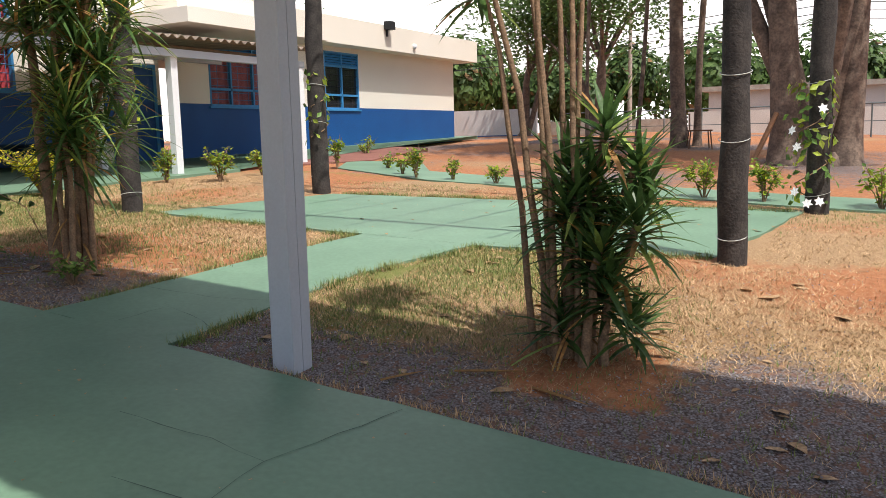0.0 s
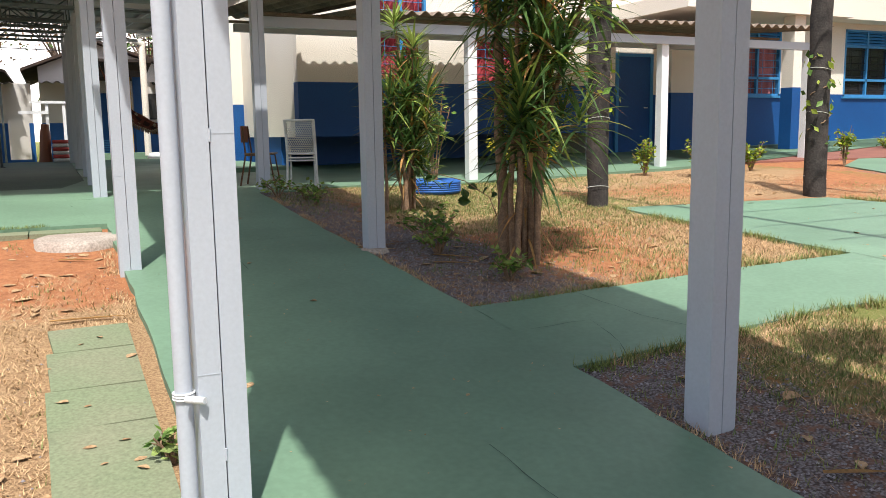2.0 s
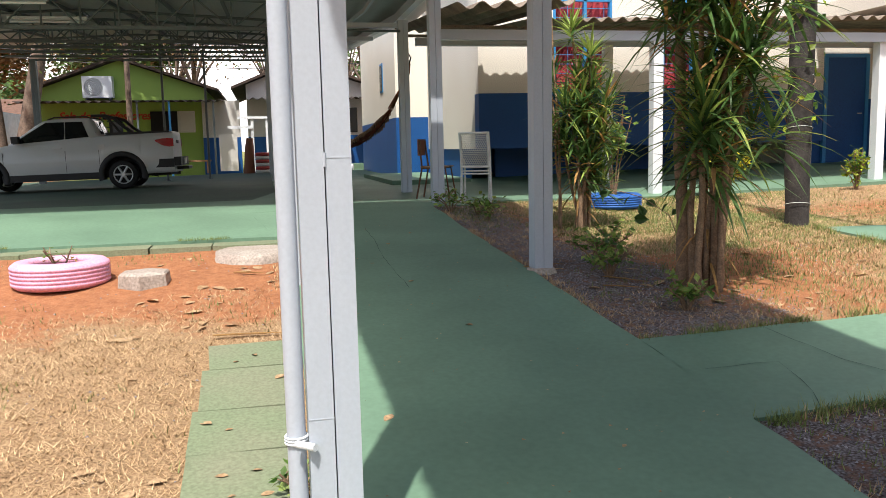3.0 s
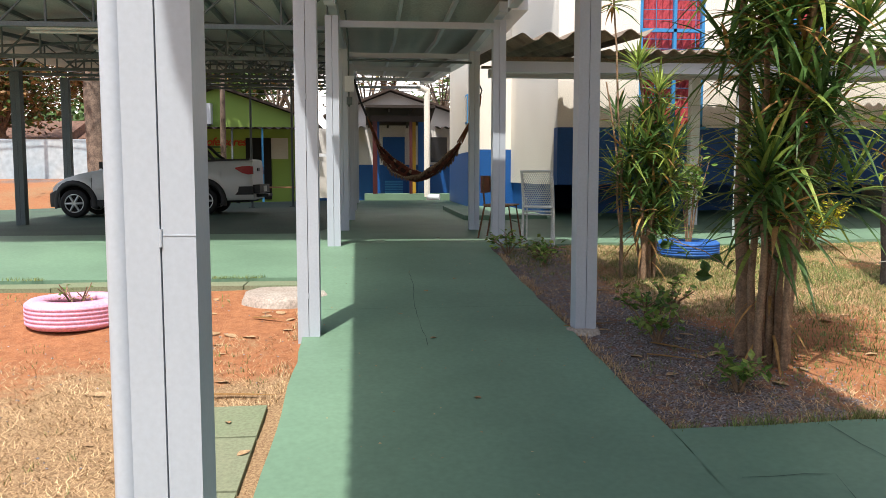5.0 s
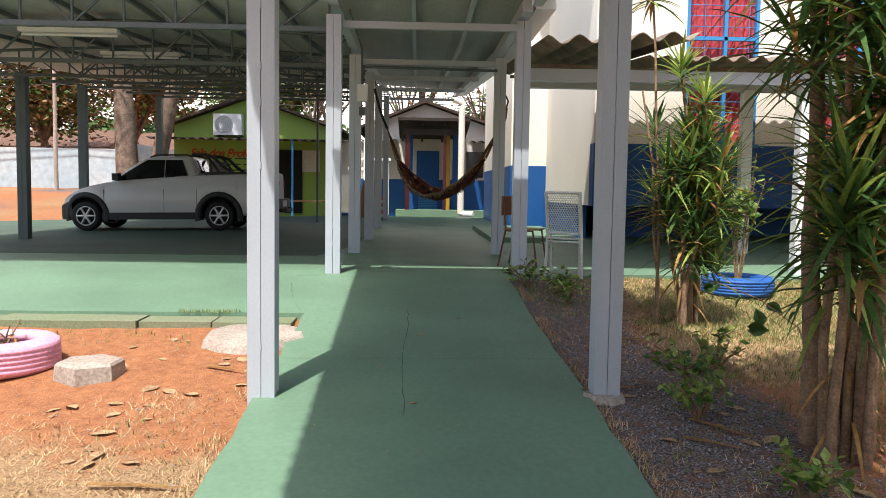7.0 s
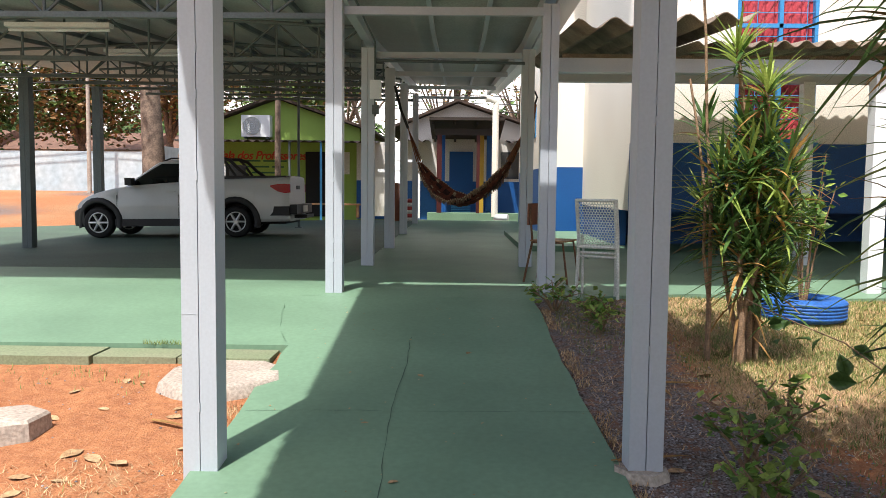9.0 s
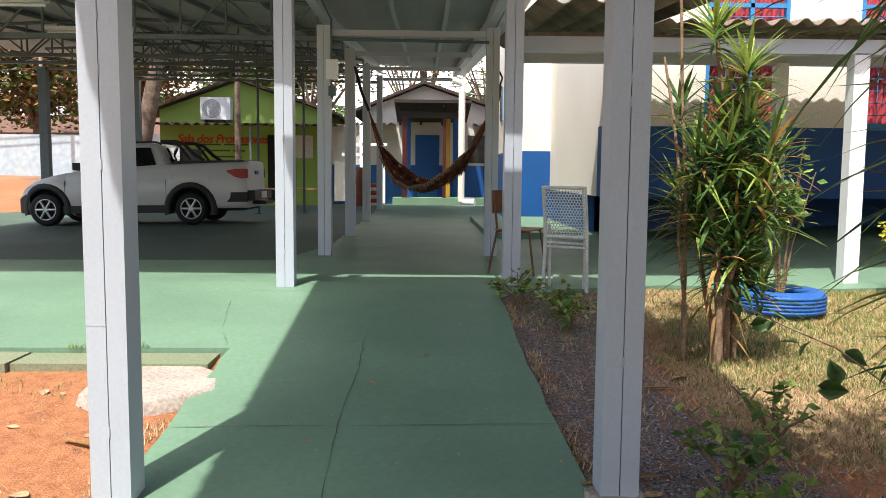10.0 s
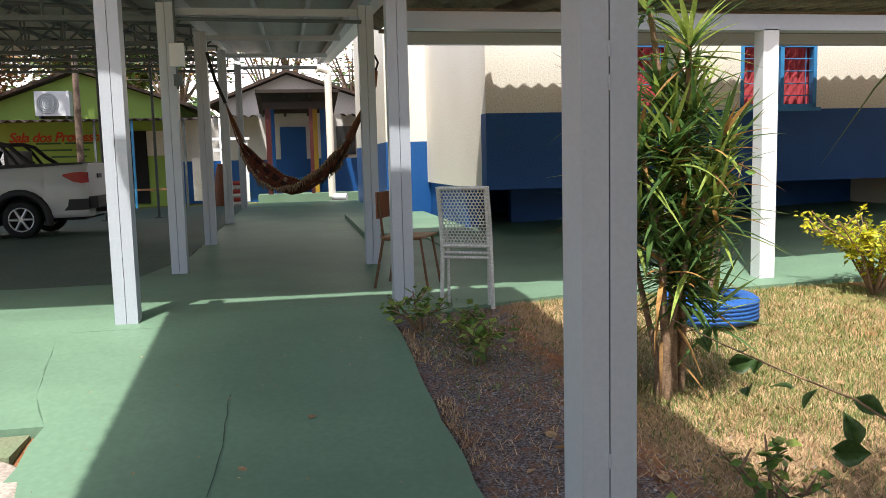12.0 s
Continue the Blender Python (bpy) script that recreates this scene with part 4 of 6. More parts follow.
for y in (0.74, 1.22):
    part("upright", bevelled(boxes((-0.04, y - 0.045, 0, 0.04, y + 0.045, 1.82)), 0.006), WHITE_PAINT, rack)
part("rail", bevelled(boxes((0.04, 0.28, 1.74, 0.08, 1.32, 1.82)), 0.006), WHITE_PAINT, rack)
part("rail", bevelled(boxes((0.04, -0.05, 1.42, 0.08, 0.78, 1.52)), 0.006), WHITE_PAINT, rack)
board = thing("board", "pale pinkish board leaning under awning", "board", (-29.7, -0.1, land(-29.7, -0.1)))
part("sheet", bevelled(boxes((-0.03, -0.3, 0.02, 0.03, 0.3, 1.28)), 0.006), HOUSE_WHITE, board)

# ---- garden plants ----
def strap_leaf(bm, base, way, length, width, droop, index=0, segs=4):
    """A long leaf with a folded midrib that bends under its own weight."""
    side = way.cross(Vector((0, 0, 1)))
    side = side.normalized() if side.length > 1e-3 else Vector((1, 0, 0))
    rows = []
    for i in range(segs + 1):
        s = i / segs
        p = base + way * (length * s) + Vector((0, 0, -droop * length * s * s))
        w = width * (0.35 + 0.65 * math.sin(math.pi * min(1.0, 0.25 + 0.75 * s))) * (1 - s ** 4) * 0.5
        up = Vector((0, 0, 1)) * w * 0.45
        if i == segs:
            rows.append([bm.verts.new(p)])
        else:
            rows.append([bm.verts.new(p - side * w + up), bm.verts.new(p), bm.verts.new(p + side * w + up)])
    for r0, r1 in zip(rows, rows[1:]):
        for k in range(2):
            vs = (r0[k], r0[k + 1], r1[k + 1], r1[k]) if len(r1) == 3 else (r0[k], r0[k + 1], r1[0])
            f = bm.faces.new(vs)
            f.material_index, f.smooth = index, True


def crown(rng, at, count, length, width=0.036, up=0.5, dry=0.06, young=0.25, droop=0.5):
    """A tuft of strap leaves; the upper ones stand, the lower ones hang."""
    bm = bmesh.new()
    for k in range(count):
        s = k / count
        a = k * 2.4 + rng.uniform(-0.4, 0.4)
        rise = up + 0.9 - 1.7 * s + rng.uniform(-0.25, 0.25)
        way = Vector((math.cos(a), math.sin(a), rise)).normalized()
        r = rng.random()
        hang = 0.08 + droop * s
        index = 2 if r < dry * (0.3 + 1.6 * s) else (1 if rng.random() < young * (1.4 - s) else 0)
        strap_leaf(bm, Vector(at) + Vector((0, 0, -0.16 * s)) + way * 0.015, way, length * rng.uniform(0.65, 1.1), width * rng.uniform(0.8, 1.15), hang * rng.uniform(0.6, 1.3), index)
    return bm


def cane_clump(label, at, canes, seed, spread=0.16, leaf=0.42, fill=(), tone=0.25, droop=0.5, blade_width=0.036):
    """A clump of canes with leaf tufts. canes: (dx, dy, height, radius, tufts down the cane)."""
    rng = random.Random(seed)
    x, y = at
    clump = thing("cane_plant", label, "plant", (x, y, soil_height(x, y)))
    for dx, dy, height, radius, tufts in canes:
        a = rng.uniform(0, 6.28)
        foot = Vector((dx * 0.35 + spread * 0.6 * math.cos(a), dy * 0.35 + spread * 0.6 * math.sin(a), -0.05))
        pts = [foot + Vector(((dx - foot.x) * s * s + rng.uniform(-0.02, 0.02), (dy - foot.y) * s * s + rng.uniform(-0.02, 0.02), height * s)) for s in (0, 0.2, 0.4, 0.6, 0.8, 1.0)]
        part("cane", tube(bmesh.new(), pts, [radius * (1.15 - 0.5 * i / 5) for i in range(6)], 8), CANE, clump)
        for k in range(tufts):
            s = 1.0 - 0.2 * k - rng.uniform(0, 0.06) * (k > 0)
            i = min(4, int(s * 5))
            p = pts[i].lerp(pts[i + 1], s * 5 - i)
            part("leaf_tuft", crown(rng, p, 46 if k == 0 else 30, leaf * rng.uniform(0.85, 1.15), young=tone * (1.6 if k == 0 else 0.6), dry=0.05 + 0.05 * k, droop=droop, width=blade_width), (STRAP, STRAP_YOUNG, STRAP_DRY), clump)
    for dx, dy, z, n in fill:
        part("leaf_tuft", crown(rng, (dx, dy, z), n, leaf * rng.uniform(0.8, 1.1), young=tone * 0.6, droop=droop, width=blade_width), (STRAP, STRAP_YOUNG, STRAP_DRY), clump)
    bm = bmesh.new()                                    # dead leaf bases round the foot
    for k in range(12):
        a = rng.uniform(0, 6.28)
        strap_leaf(bm, Vector((0.10 * math.cos(a), 0.10 * math.sin(a), rng.uniform(0.1, 0.5))), Vector((math.cos(a), math.sin(a), -0.6)).normalized(), rng.uniform(0.12, 0.3), 0.02, 0.5, 0)
    part("dead_skirt", bm, STRAP_DRY, clump)
    return clump


rngp = random.Random(11)
U = rngp.uniform
cane_clump("clump of tall bare canes with dark strap leaves", (-1.62, 4.22),
           [(-0.55, -0.20, 2.5, 0.022, 1), (-0.42, 0.1, 2.9, 0.02, 0), (-0.30, -0.1, 3.0, 0.02, 1), (-0.16, 0.05, 3.1, 0.018, 0), (-0.05, -0.1, 3.2, 0.018, 0), (0.05, 0.12, 3.1, 0.016, 0),
            (-0.62, 0.05, 2.2, 0.02, 1), (0.16, 0.0, 1.35, 0.03, 2), (0.28, 0.12, 1.15, 0.028, 2), (0.02, -0.12, 1.0, 0.03, 2), (0.34, -0.05, 0.85, 0.028, 1), (-0.10, 0.1, 1.1, 0.03, 1), (0.2, -0.2, 0.7, 0.028, 1)], 3,
           0.10, 0.35, [(U(-0.14, 0.32), U(-0.2, 0.2), U(0.22, 1.1), 22) for k in range(19)], 0.10, 0.30)
cane_clump("large clump of canes with long drooping strap leaves", (-5.88, 4.18),
           [(-0.32, -0.12, 2.6, 0.045, 2), (-0.2, 0.15, 3.0, 0.022, 2), (0.1, -0.1, 2.9, 0.022, 2), (0.22, 0.1, 2.6, 0.022, 2), (0.35, 0.05, 2.3, 0.022, 2), (0.0, 0.3, 2.5, 0.022, 2),
            (0.3, 0.35, 2.1, 0.023, 2), (0.15, 0.05, 1.8, 0.024, 2), (-0.1, 0.0, 1.6, 0.024, 1), (0.4, 0.2, 2.9, 0.022, 1), (-0.15, 0.3, 1.4, 0.024, 1), (0.2, -0.15, 1.3, 0.024, 1)], 5,
           0.15, 0.52, [(U(-0.3, 0.38), U(-0.25, 0.42), U(0.75, 2.3), 22) for k in range(26)], 0.34, 0.48, 0.031)
cane_clump("slender upright clump of canes with short strap leaves", (-8.62, 4.3),
           [(-0.05, -0.05, 2.1, 0.022, 4), (0.12, 0.08, 1.85, 0.02, 4), (-0.12, 0.1, 1.6, 0.02, 3), (0.05, -0.12, 1.35, 0.022, 3), (0.2, 0.15, 1.1, 0.02, 2), (-0.25, -0.15, 1.1, 0.018, 2), (-0.15, -0.3, 2.75, 0.013, 1), (-0.05, -0.38, 1.9, 0.012, 0)], 8,
           0.16, 0.38, [(U(-0.22, 0.25), U(-0.22, 0.25), U(0.45, 1.7), 24) for k in range(20)], 0.45, 0.24, 0.026)


def leaf_quad(bm, p, n, size, spin, index=0):
    """One small pointed leaf."""
    a = n.orthogonal().normalized()
    a.rotate(Matrix.Rotation(spin, 3, n))
    b = n.cross(a)
    vs = [bm.verts.new(q) for q in (p, p + a * size * 0.5 + b * size * 0.28 + n * size * 0.05, p + a * size, p + a * size * 0.5 - b * size * 0.28 + n * size * 0.05)]
    bm.faces.new(vs).material_index = index


def heart_leaf(bm, p, n, size, spin):
    """A broad pointed leaf folded along its midrib."""
    a = n.orthogonal().normalized()
    a.rotate(Matrix.Rotation(spin, 3, n))
    b = n.cross(a)
    rib, rims = [], ([], [])
    for s, w in ((0.0, 0.10), (0.15, 0.34), (0.35, 0.42), (0.6, 0.32), (0.82, 0.14), (1.0, 0.01)):
        q = p + a * size * s - n * size * 0.25 * s * s
        rib.append(bm.verts.new(q))
        for k, e in enumerate((1, -1)):
            rims[k].append(bm.verts.new(q + b * (e * w * size) + n * size * 0.35 * w - a * size * (0.12 if s == 0 else 0)))
    for k in (0, 1):
        for i in range(5):
            bm.faces.new((rib[i], rib[i + 1], rims[k][i + 1], rims[k][i])).smooth = True


def shrub(name, label, at, width, height, count, size, materials, seed, top_share=0.5, twigs=7, low=0.0):
    """A small shrub: twigs from one foot, leaves set along them."""
    rng = random.Random(seed)
    x, y = at
    s = thing(name, label, "shrub", (x, y, soil_height(x, y)))
    stems, leaves = bmesh.new(), bmesh.new()
    lines = []
    for k in range(twigs):
        a = 6.28 * k / twigs + rng.uniform(-0.4, 0.4)
        r = width * 0.5 * math.sqrt(rng.random())
        end = Vector((r * math.cos(a), r * math.sin(a), height * rng.uniform(0.6, 1.0)))
        mid = Vector((end.x * 0.35, end.y * 0.35, end.z * 0.5))
        tube(stems, [(0, 0, -0.03), mid, end], [0.012, 0.008, 0.004], 5)
        lines.append((mid, end))
        for q in range(2):
            e2 = mid.lerp(end, rng.uniform(0.1, 0.7)) + Vector((rng.uniform(-1, 1), rng.uniform(-1, 1), rng.uniform(0.1, 0.8))) * width * 0.24
            lines.append((mid.lerp(end, 0.4), e2))
            tube(stems, [mid.lerp(end, 0.4), e2], [0.006, 0.003], 4)
    for k in range(count):
        m, e = rng.choice(lines)
        t = rng.uniform(low, 1.08)
        p = m.lerp(e, t) + Vector([rng.gauss(0, 0.02) for i in range(3)])
        n = Vector((rng.gauss(0, 0.6), rng.gauss(0, 0.6), 1)).normalized()
        leaf_quad(leaves, p, n, size * rng.uniform(0.7, 1.2), rng.uniform(0, 6.28), 0 if rng.random() < top_share else 1)
    part("branchwork", stems, CANE, s)
    part("foliage", leaves, materials, s)
    return s


for i, (x, y, w, h, n) in enumerate(((-9.75, 9.6, 0.65, 0.6, 330), (-10.0, 10.85, 0.5, 0.5, 220), (-7.2, 11.5, 0.65, 0.62, 330), (-6.5, 11.5, 0.35, 0.4, 130), (-5.6, 11.25, 0.5, 0.32, 170), (-2.4, 10.85, 0.8, 0.5, 340),
                                     (-1.65, 10.75, 0.7, 0.55, 340), (-0.35, 10.7, 0.8, 0.55, 330), (-9.6, 12.5, 0.5, 0.75, 260), (-11.7, 16.4, 0.6, 0.6, 220), (-8.7, 12.9, 0.3, 0.3, 90),
                                     (-3.3, 11.2, 0.7, 0.25, 220), (0.6, 11.2, 0.8, 0.5, 300), (-7.8, 12.0, 0.3, 0.35, 110), (-10.3, 9.0, 0.5, 0.55, 240))):
    shrub("garden_shrub", "low yellow green garden shrub", (x, y), w, h, n, 0.075, (LEAF_YELLOW, LEAF), 40 + i, 0.75, 7, -0.5)
for i, (x, y, w, h, n) in enumerate(((-10.0, 3.24, 0.5, 0.26, 110), (-9.3, 3.5, 0.42, 0.24, 90), (-6.80, 3.72, 0.6, 0.24, 130), (-6.38, 3.66, 0.5, 0.24, 110), (-5.42, 3.78, 0.42, 0.22, 110), (-9.75, 3.5, 0.45, 0.22, 90), (-7.3, 4.1, 0.4, 0.26, 60))):
    shrub("seedling", "small dark green leafy seedling in gravel", (x, y), w, h, n, 0.07, (LEAF, STRAP_YOUNG), 70 + i, 0.5, 6)
shrub("garden_shrub", "dense bright yellow green garden shrub", (-10.35, 6.92), 1.15, 0.74, 2000, 0.055, (LEAF_GOLD, LEAF_YELLOW), 57, 0.75, 18, -0.45)
shrub("grass_tuft", "small weed tuft at slab edge", (-3.55, 1.18), 0.15, 0.14, 60, 0.06, (LEAF, BLADE), 90, 0.5, 6)


def tyre(name, label, at, outer, width, material, seed):
    x, y = at
    t = thing(name, label, "planter", (x, y, soil_height(x, y)))
    prof = [(outer * 0.58, 0.03), (outer * 0.62, 0.0), (outer * 0.9, 0.0), (outer * 0.97, 0.02)]
    for k in range(5):
        z = width * (0.16 + 0.15 * k)
        prof += [(outer, z), (outer, z + width * 0.08), (outer * 0.985, z + width * 0.09), (outer * 0.985, z + width * 0.13)]
    prof += [(outer * 0.97, width - 0.02), (outer * 0.9, width), (outer * 0.64, width), (outer * 0.58, width - 0.03), (outer * 0.62, width * 0.7), (outer * 0.85, width * 0.5)]
    bm, n = bmesh.new(), 40
    rings = [[bm.verts.new((r * math.cos(2 * math.pi * i / n), r * math.sin(2 * math.pi * i / n), z)) for r, z in prof] for i in range(n)]
    for i in range(n):
        for k in range(len(prof) - 1):
            bm.faces.new((rings[i][k], rings[(i + 1) % n][k], rings[(i + 1) % n][k + 1], rings[i][k + 1])).smooth = True
    part("tyre", bm, material, t)
    part("soil", tube(bmesh.new(), [(0, 0, 0.02), (0, 0, width * 0.68)], outer * 0.75, 24), SOIL_DARK, t, "dark potting soil")
    return t


SOIL_DARK = mat("potting_soil", (0.06, 0.035, 0.022), 0.95, scale=20, amount=0.8, fine=80, bump=0.8)
tyre("tyre_planter", "pink painted car tyre planter on red earth", (-7.38, -0.48), 0.36, 0.20, PINK_TYRE, 1)
tyre("tyre_planter", "blue painted car tyre planter on grass", (-9.95, 5.28), 0.34, 0.18, BLUE_TYRE, 2)
shrub("potted_sapling", "bushy light green sapling growing in tyre", (-9.95, 5.28), 0.6, 1.35, 420, 0.085, (LEAF, STRAP_YOUNG), 95, 0.6, 6)
shrub("potted_sapling", "small seedlings growing in tyre stack", (-26.5, 1.04), 0.4, 0.85, 60, 0.06, (LEAF, LEAF_YELLOW), 97, 0.6, 5)
shrub("potted_sapling", "sparse seedling growing in tyre", (-7.38, -0.48), 0.4, 0.36, 26, 0.04, (LEAF, STRAP_DRY), 96, 0.6, 5)

stone = thing("stone_block", "flat pale concrete block on red earth", "stone", (-7.2, 0.16, soil_height(-7.2, 0.16)), 12)
bm = tube(bmesh.new(), [(0, 0, -0.03), (0, 0, 0.085), (0, 0, 0.10)], [0.21, 0.20, 0.185], 6)
for f in bm.faces:
    f.smooth = False
part("block", bm, CONCRETE, stone)
lid = thing("manhole_slab", "rough whitish concrete slab beside walkway", "slab", (-8.12, 0.98, soil_height(-8.1, 0.98)))
bm = tube(bmesh.new(), [(0, 0, -0.05), (0, 0, 0.04), (0, 0, 0.055)], [0.46, 0.44, 0.40], 14)
for v in bm.verts:
    v.co.x *= 0.95 + 0.1 * noise.noise(v.co * 4)
    v.co.y *= 0.80 + 0.2 * noise.noise(v.co * 3)
part("slab", bm, CONCRETE, lid)

# ---- pergola posts round the court ----
posts = ((-1.25, 6.58, 0.108), (-0.98, 10.05, 0.125), (-7.82, 6.3, 0.115), (-7.22, 9.0, 0.12))
for i, (x, y, r) in enumerate(posts):
    z, rng = land(x, y), random.Random(20 + i)
    p = thing("log_post", "weathered round log pergola post wound with wire", "post", (x, y, z), group="pergola posts")
    pts = [(rng.uniform(-0.012, 0.012), rng.uniform(-0.012, 0.012), -0.15 + 3.3 * k / 9) for k in range(10)]
    bm = tube(bmesh.new(), pts, [r * rng.uniform(0.93, 1.05) * (1.06 - 0.012 * k) for k in range(10)], 14)
    part("log", bm, POST_WOOD, p)
    for zz in (0.20, 0.95, 1.45):
        rr, bm = r * 1.04 + 0.004, bmesh.new()
        tube(bm, [(rr * math.cos(a), rr * math.sin(a), zz + 0.03 * math.sin(a + i)) for a in (k * math.pi / 8 for k in range(17))], 0.0035, 5, False)
        part("wire", bm, PLASTIC_GREY, p, "pale tie wire")
pergola = thing("pergola_rails", "thin timber rails across pergola posts", "pergola", (0, 0, 0))
for a, b in ((0, 2), (1, 3)):
    (x0, y0, _), (x1, y1, _) = posts[a], posts[b]
    part("rail", tube(bmesh.new(), [(x0 + 0.5, y0, 3.3 + land(x0, y0) * 0.5), (x1 - 0.5, y1, 3.3 + land(x1, y1) * 0.5)], 0.04, 8), POST_WOOD, pergola)
for k in range(9):
    s = k / 8
    x0, x1 = -1.2 - 6.5 * s, -1.0 - 6.3 * s
    part("slat", tube(bmesh.new(), [(x0, 6.0, 3.42 + 0.2 * s), (x1, 10.0, 3.42 + 0.2 * s)], 0.016, 6), POST_WOOD, pergola)


def vine(label, at, z0, z1, r, count, flowers, seed):
    rng = random.Random(seed)
    x, y = at
    v = thing("climbing_vine", label, "plant", (x, y, land(x, y)))
    stem, leaves, fl = bmesh.new(), bmesh.new(), bmesh.new()
    pts = [(r * math.cos(1.3 * k + seed), r * math.sin(1.3 * k + seed), z0 + (z1 - z0) * k / 12) for k in range(13)]
    tube(stem, pts, 0.007, 5)
    for k in range(count):
        a, z = rng.uniform(0, 6.28), rng.uniform(z0, z1)
        n = Vector((math.cos(a), math.sin(a), rng.uniform(0, 0.8))).normalized()
        leaf_quad(leaves, n * r * rng.uniform(0.9, 1.7) + Vector((0, 0, z)) - Vector((0, 0, n.z * r)), n, rng.uniform(0.07, 0.14), rng.uniform(0, 6.28), 0 if rng.random() < 0.5 else 1)
    part("stem", stem, CANE, v)
    part("foliage", leaves, (LEAF, LEAF_YELLOW), v)
    for k in range(flowers):
        a, z = rng.uniform(3.4, 6.0), rng.uniform(z0, z1 * 0.8)
        c = Vector((math.cos(a) * r * 1.7, math.sin(a) * r * 1.7, z))
        bm = bmesh.new()
        for q in range(6):
            leaf_quad(bm, c, Vector((math.cos(a), math.sin(a), 0.3)).normalized(), 0.06, q * 1.05)
        part("flower", bm, PETAL, v, "white open flower")


vine("climbing vine with white flowers on log post", (-1.05, 9.95), 0.1, 1.45, 0.17, 150, 6, 1)
vine("sparse yellow green vine on log post", (-7.22, 9.0), 0.6, 1.6, 0.14, 46, 0, 2)
vine("leafy vine climbing log post", (-7.82, 6.3), 0.9, 2.9, 0.14, 110, 0, 3)

# low twig with large leaves beside the large cane clump
twig = thing("leafy_twig", "bent twig with dark heart shaped leaves", "plant", (-6.85, 4.55, soil_height(-6.85, 4.55)))
bm = bmesh.new()
line = [Vector(p) for p in ((0, 0, 0), (-0.1, -0.1, 0.35), (-0.25, -0.28, 0.5), (-0.5, -0.4, 0.55), (-0.75, -0.5, 0.6), (-0.95, -0.6, 0.66))]
part("stem", tube(bm, line, [0.005, 0.005, 0.004, 0.0035, 0.003, 0.002], 6), CANE, twig)
rng = random.Random(5)
for k in range(13):
    p = line[1].lerp(line[-1], k / 12) + Vector((rng.uniform(-0.05, 0.05), rng.uniform(-0.12, 0.12), rng.uniform(-0.12, 0.08)))
    bm = bmesh.new()
    heart_leaf(bm, p, Vector((rng.uniform(-0.4, 1), rng.uniform(-0.6, 0.2), rng.uniform(0.1, 0.8))).normalized(), rng.uniform(0.065, 0.115), rng.uniform(0, 6.28))
    part("leaf", bm, STRAP, twig)

# ---- pickup ----
def pickup():
    """Axes: x forward from the rear axle, y to the left, z up."""
    car = thing("pickup_truck", "parked white double cab pickup with black trim", "car", (-19.36, -1.76, land(-19.36, -1.76)), -91)
    car.matrix_basis = car.matrix_basis @ Matrix.Rotation(math.atan(0.018), 4, 'Y') @ Matrix.Scale(1.03, 4)
    base, r_wheel = 2.57, 0.29

    def along(x, knots):
        for (x0, v0), (x1, v1) in zip(knots, knots[1:]):
            if x <= x1:
                s = clamp((x - x0) / (x1 - x0))
                return v0 + (v1 - v0) * s
        return knots[-1][1]

    def top(x):
        return along(x, ((-1.0, 1.105), (0.3, 1.075), (0.9, 1.03), (1.7, 0.975), (2.15, 0.945), (2.45, 0.885), (2.75, 0.80), (2.95, 0.715), (3.05, 0.63), (3.1, 0.56)))

    def half(x):
        return 0.775 - 0.30 * clamp((x - 2.45) / 0.68) ** 2.4 - 0.05 * clamp((-0.6 - x) / 0.4) ** 2

    def low(x):
        z = 0.29
        for cx in (0.0, base):
            if abs(x - cx) < 0.38:
                z = max(z, r_wheel + math.sqrt(0.38 ** 2 - (x - cx) ** 2))
        return z

    # body: cross sections lofted from tailgate to nose
    bm, rows = bmesh.new(), []
    xs = sorted({-1.0, -0.985, -0.95, -0.85, -0.7, -0.55, 0.6, 0.9, 1.2, 1.5, 1.8, 2.0, 3.0, 3.05, 3.085, 3.1, *(cx + 0.38 * math.cos(math.pi * k / 12) for cx in (0.0, base) for k in range(13)), -0.382, 0.382, base - 0.382})
    for x in xs:
        zb, zt, w = low(x), top(x), half(x)
        w -= 0.03 * clamp((-0.95 - x) / 0.05) + 0.03 * clamp((x - 3.0) / 0.1)
        prof = [(w - 0.03, zb), (w - 0.004, zb + 0.08 * (zt - zb)), (w, zb + 0.35 * (zt - zb)), (w - 0.003, zb + 0.62 * (zt - zb)), (w - 0.022, zb + 0.70 * (zt - zb)), (w - 0.03, zb + 0.88 * (zt - zb)), (w - 0.06, zb + 0.97 * (zt - zb)), (w - 0.11, zt), (w * 0.4, zt + 0.018)]
        rows.append([bm.verts.new((x, y, z)) for y, z in prof] + [bm.verts.new((x, -y, z)) for y, z in prof[::-1]])
    n = len(rows[0])
    for r0, r1 in zip(rows, rows[1:]):
        for k in range(n):
            bm.faces.new((r0[k], r1[k], r1[(k + 1) % n], r0[(k + 1) % n])).smooth = True
    bm.faces.new(rows[0])
    bm.faces.new(rows[-1][::-1])
    bmesh.ops.recalc_face_normals(bm, faces=bm.faces[:])
    part("body", bm, CAR_WHITE, car)

    # cab: rounded rings stacked from belt to roof
    def ends(z):
        s = clamp((z - 0.92) / 0.53)
        return 0.30 + 0.26 * s ** 1.2 + 0.10 * clamp((z - 1.40) / 0.05) ** 2, 2.20 - 0.76 * s ** 1.06 - 0.22 * clamp((z - 1.39) / 0.06) ** 2

    def wide(z):
        return 0.73 - 0.155 * clamp((z - 0.92) / 0.5) ** 1.15 - 0.09 * clamp((z - 1.40) / 0.05) ** 2

    def flank(x, z):
        a, b = ends(z)
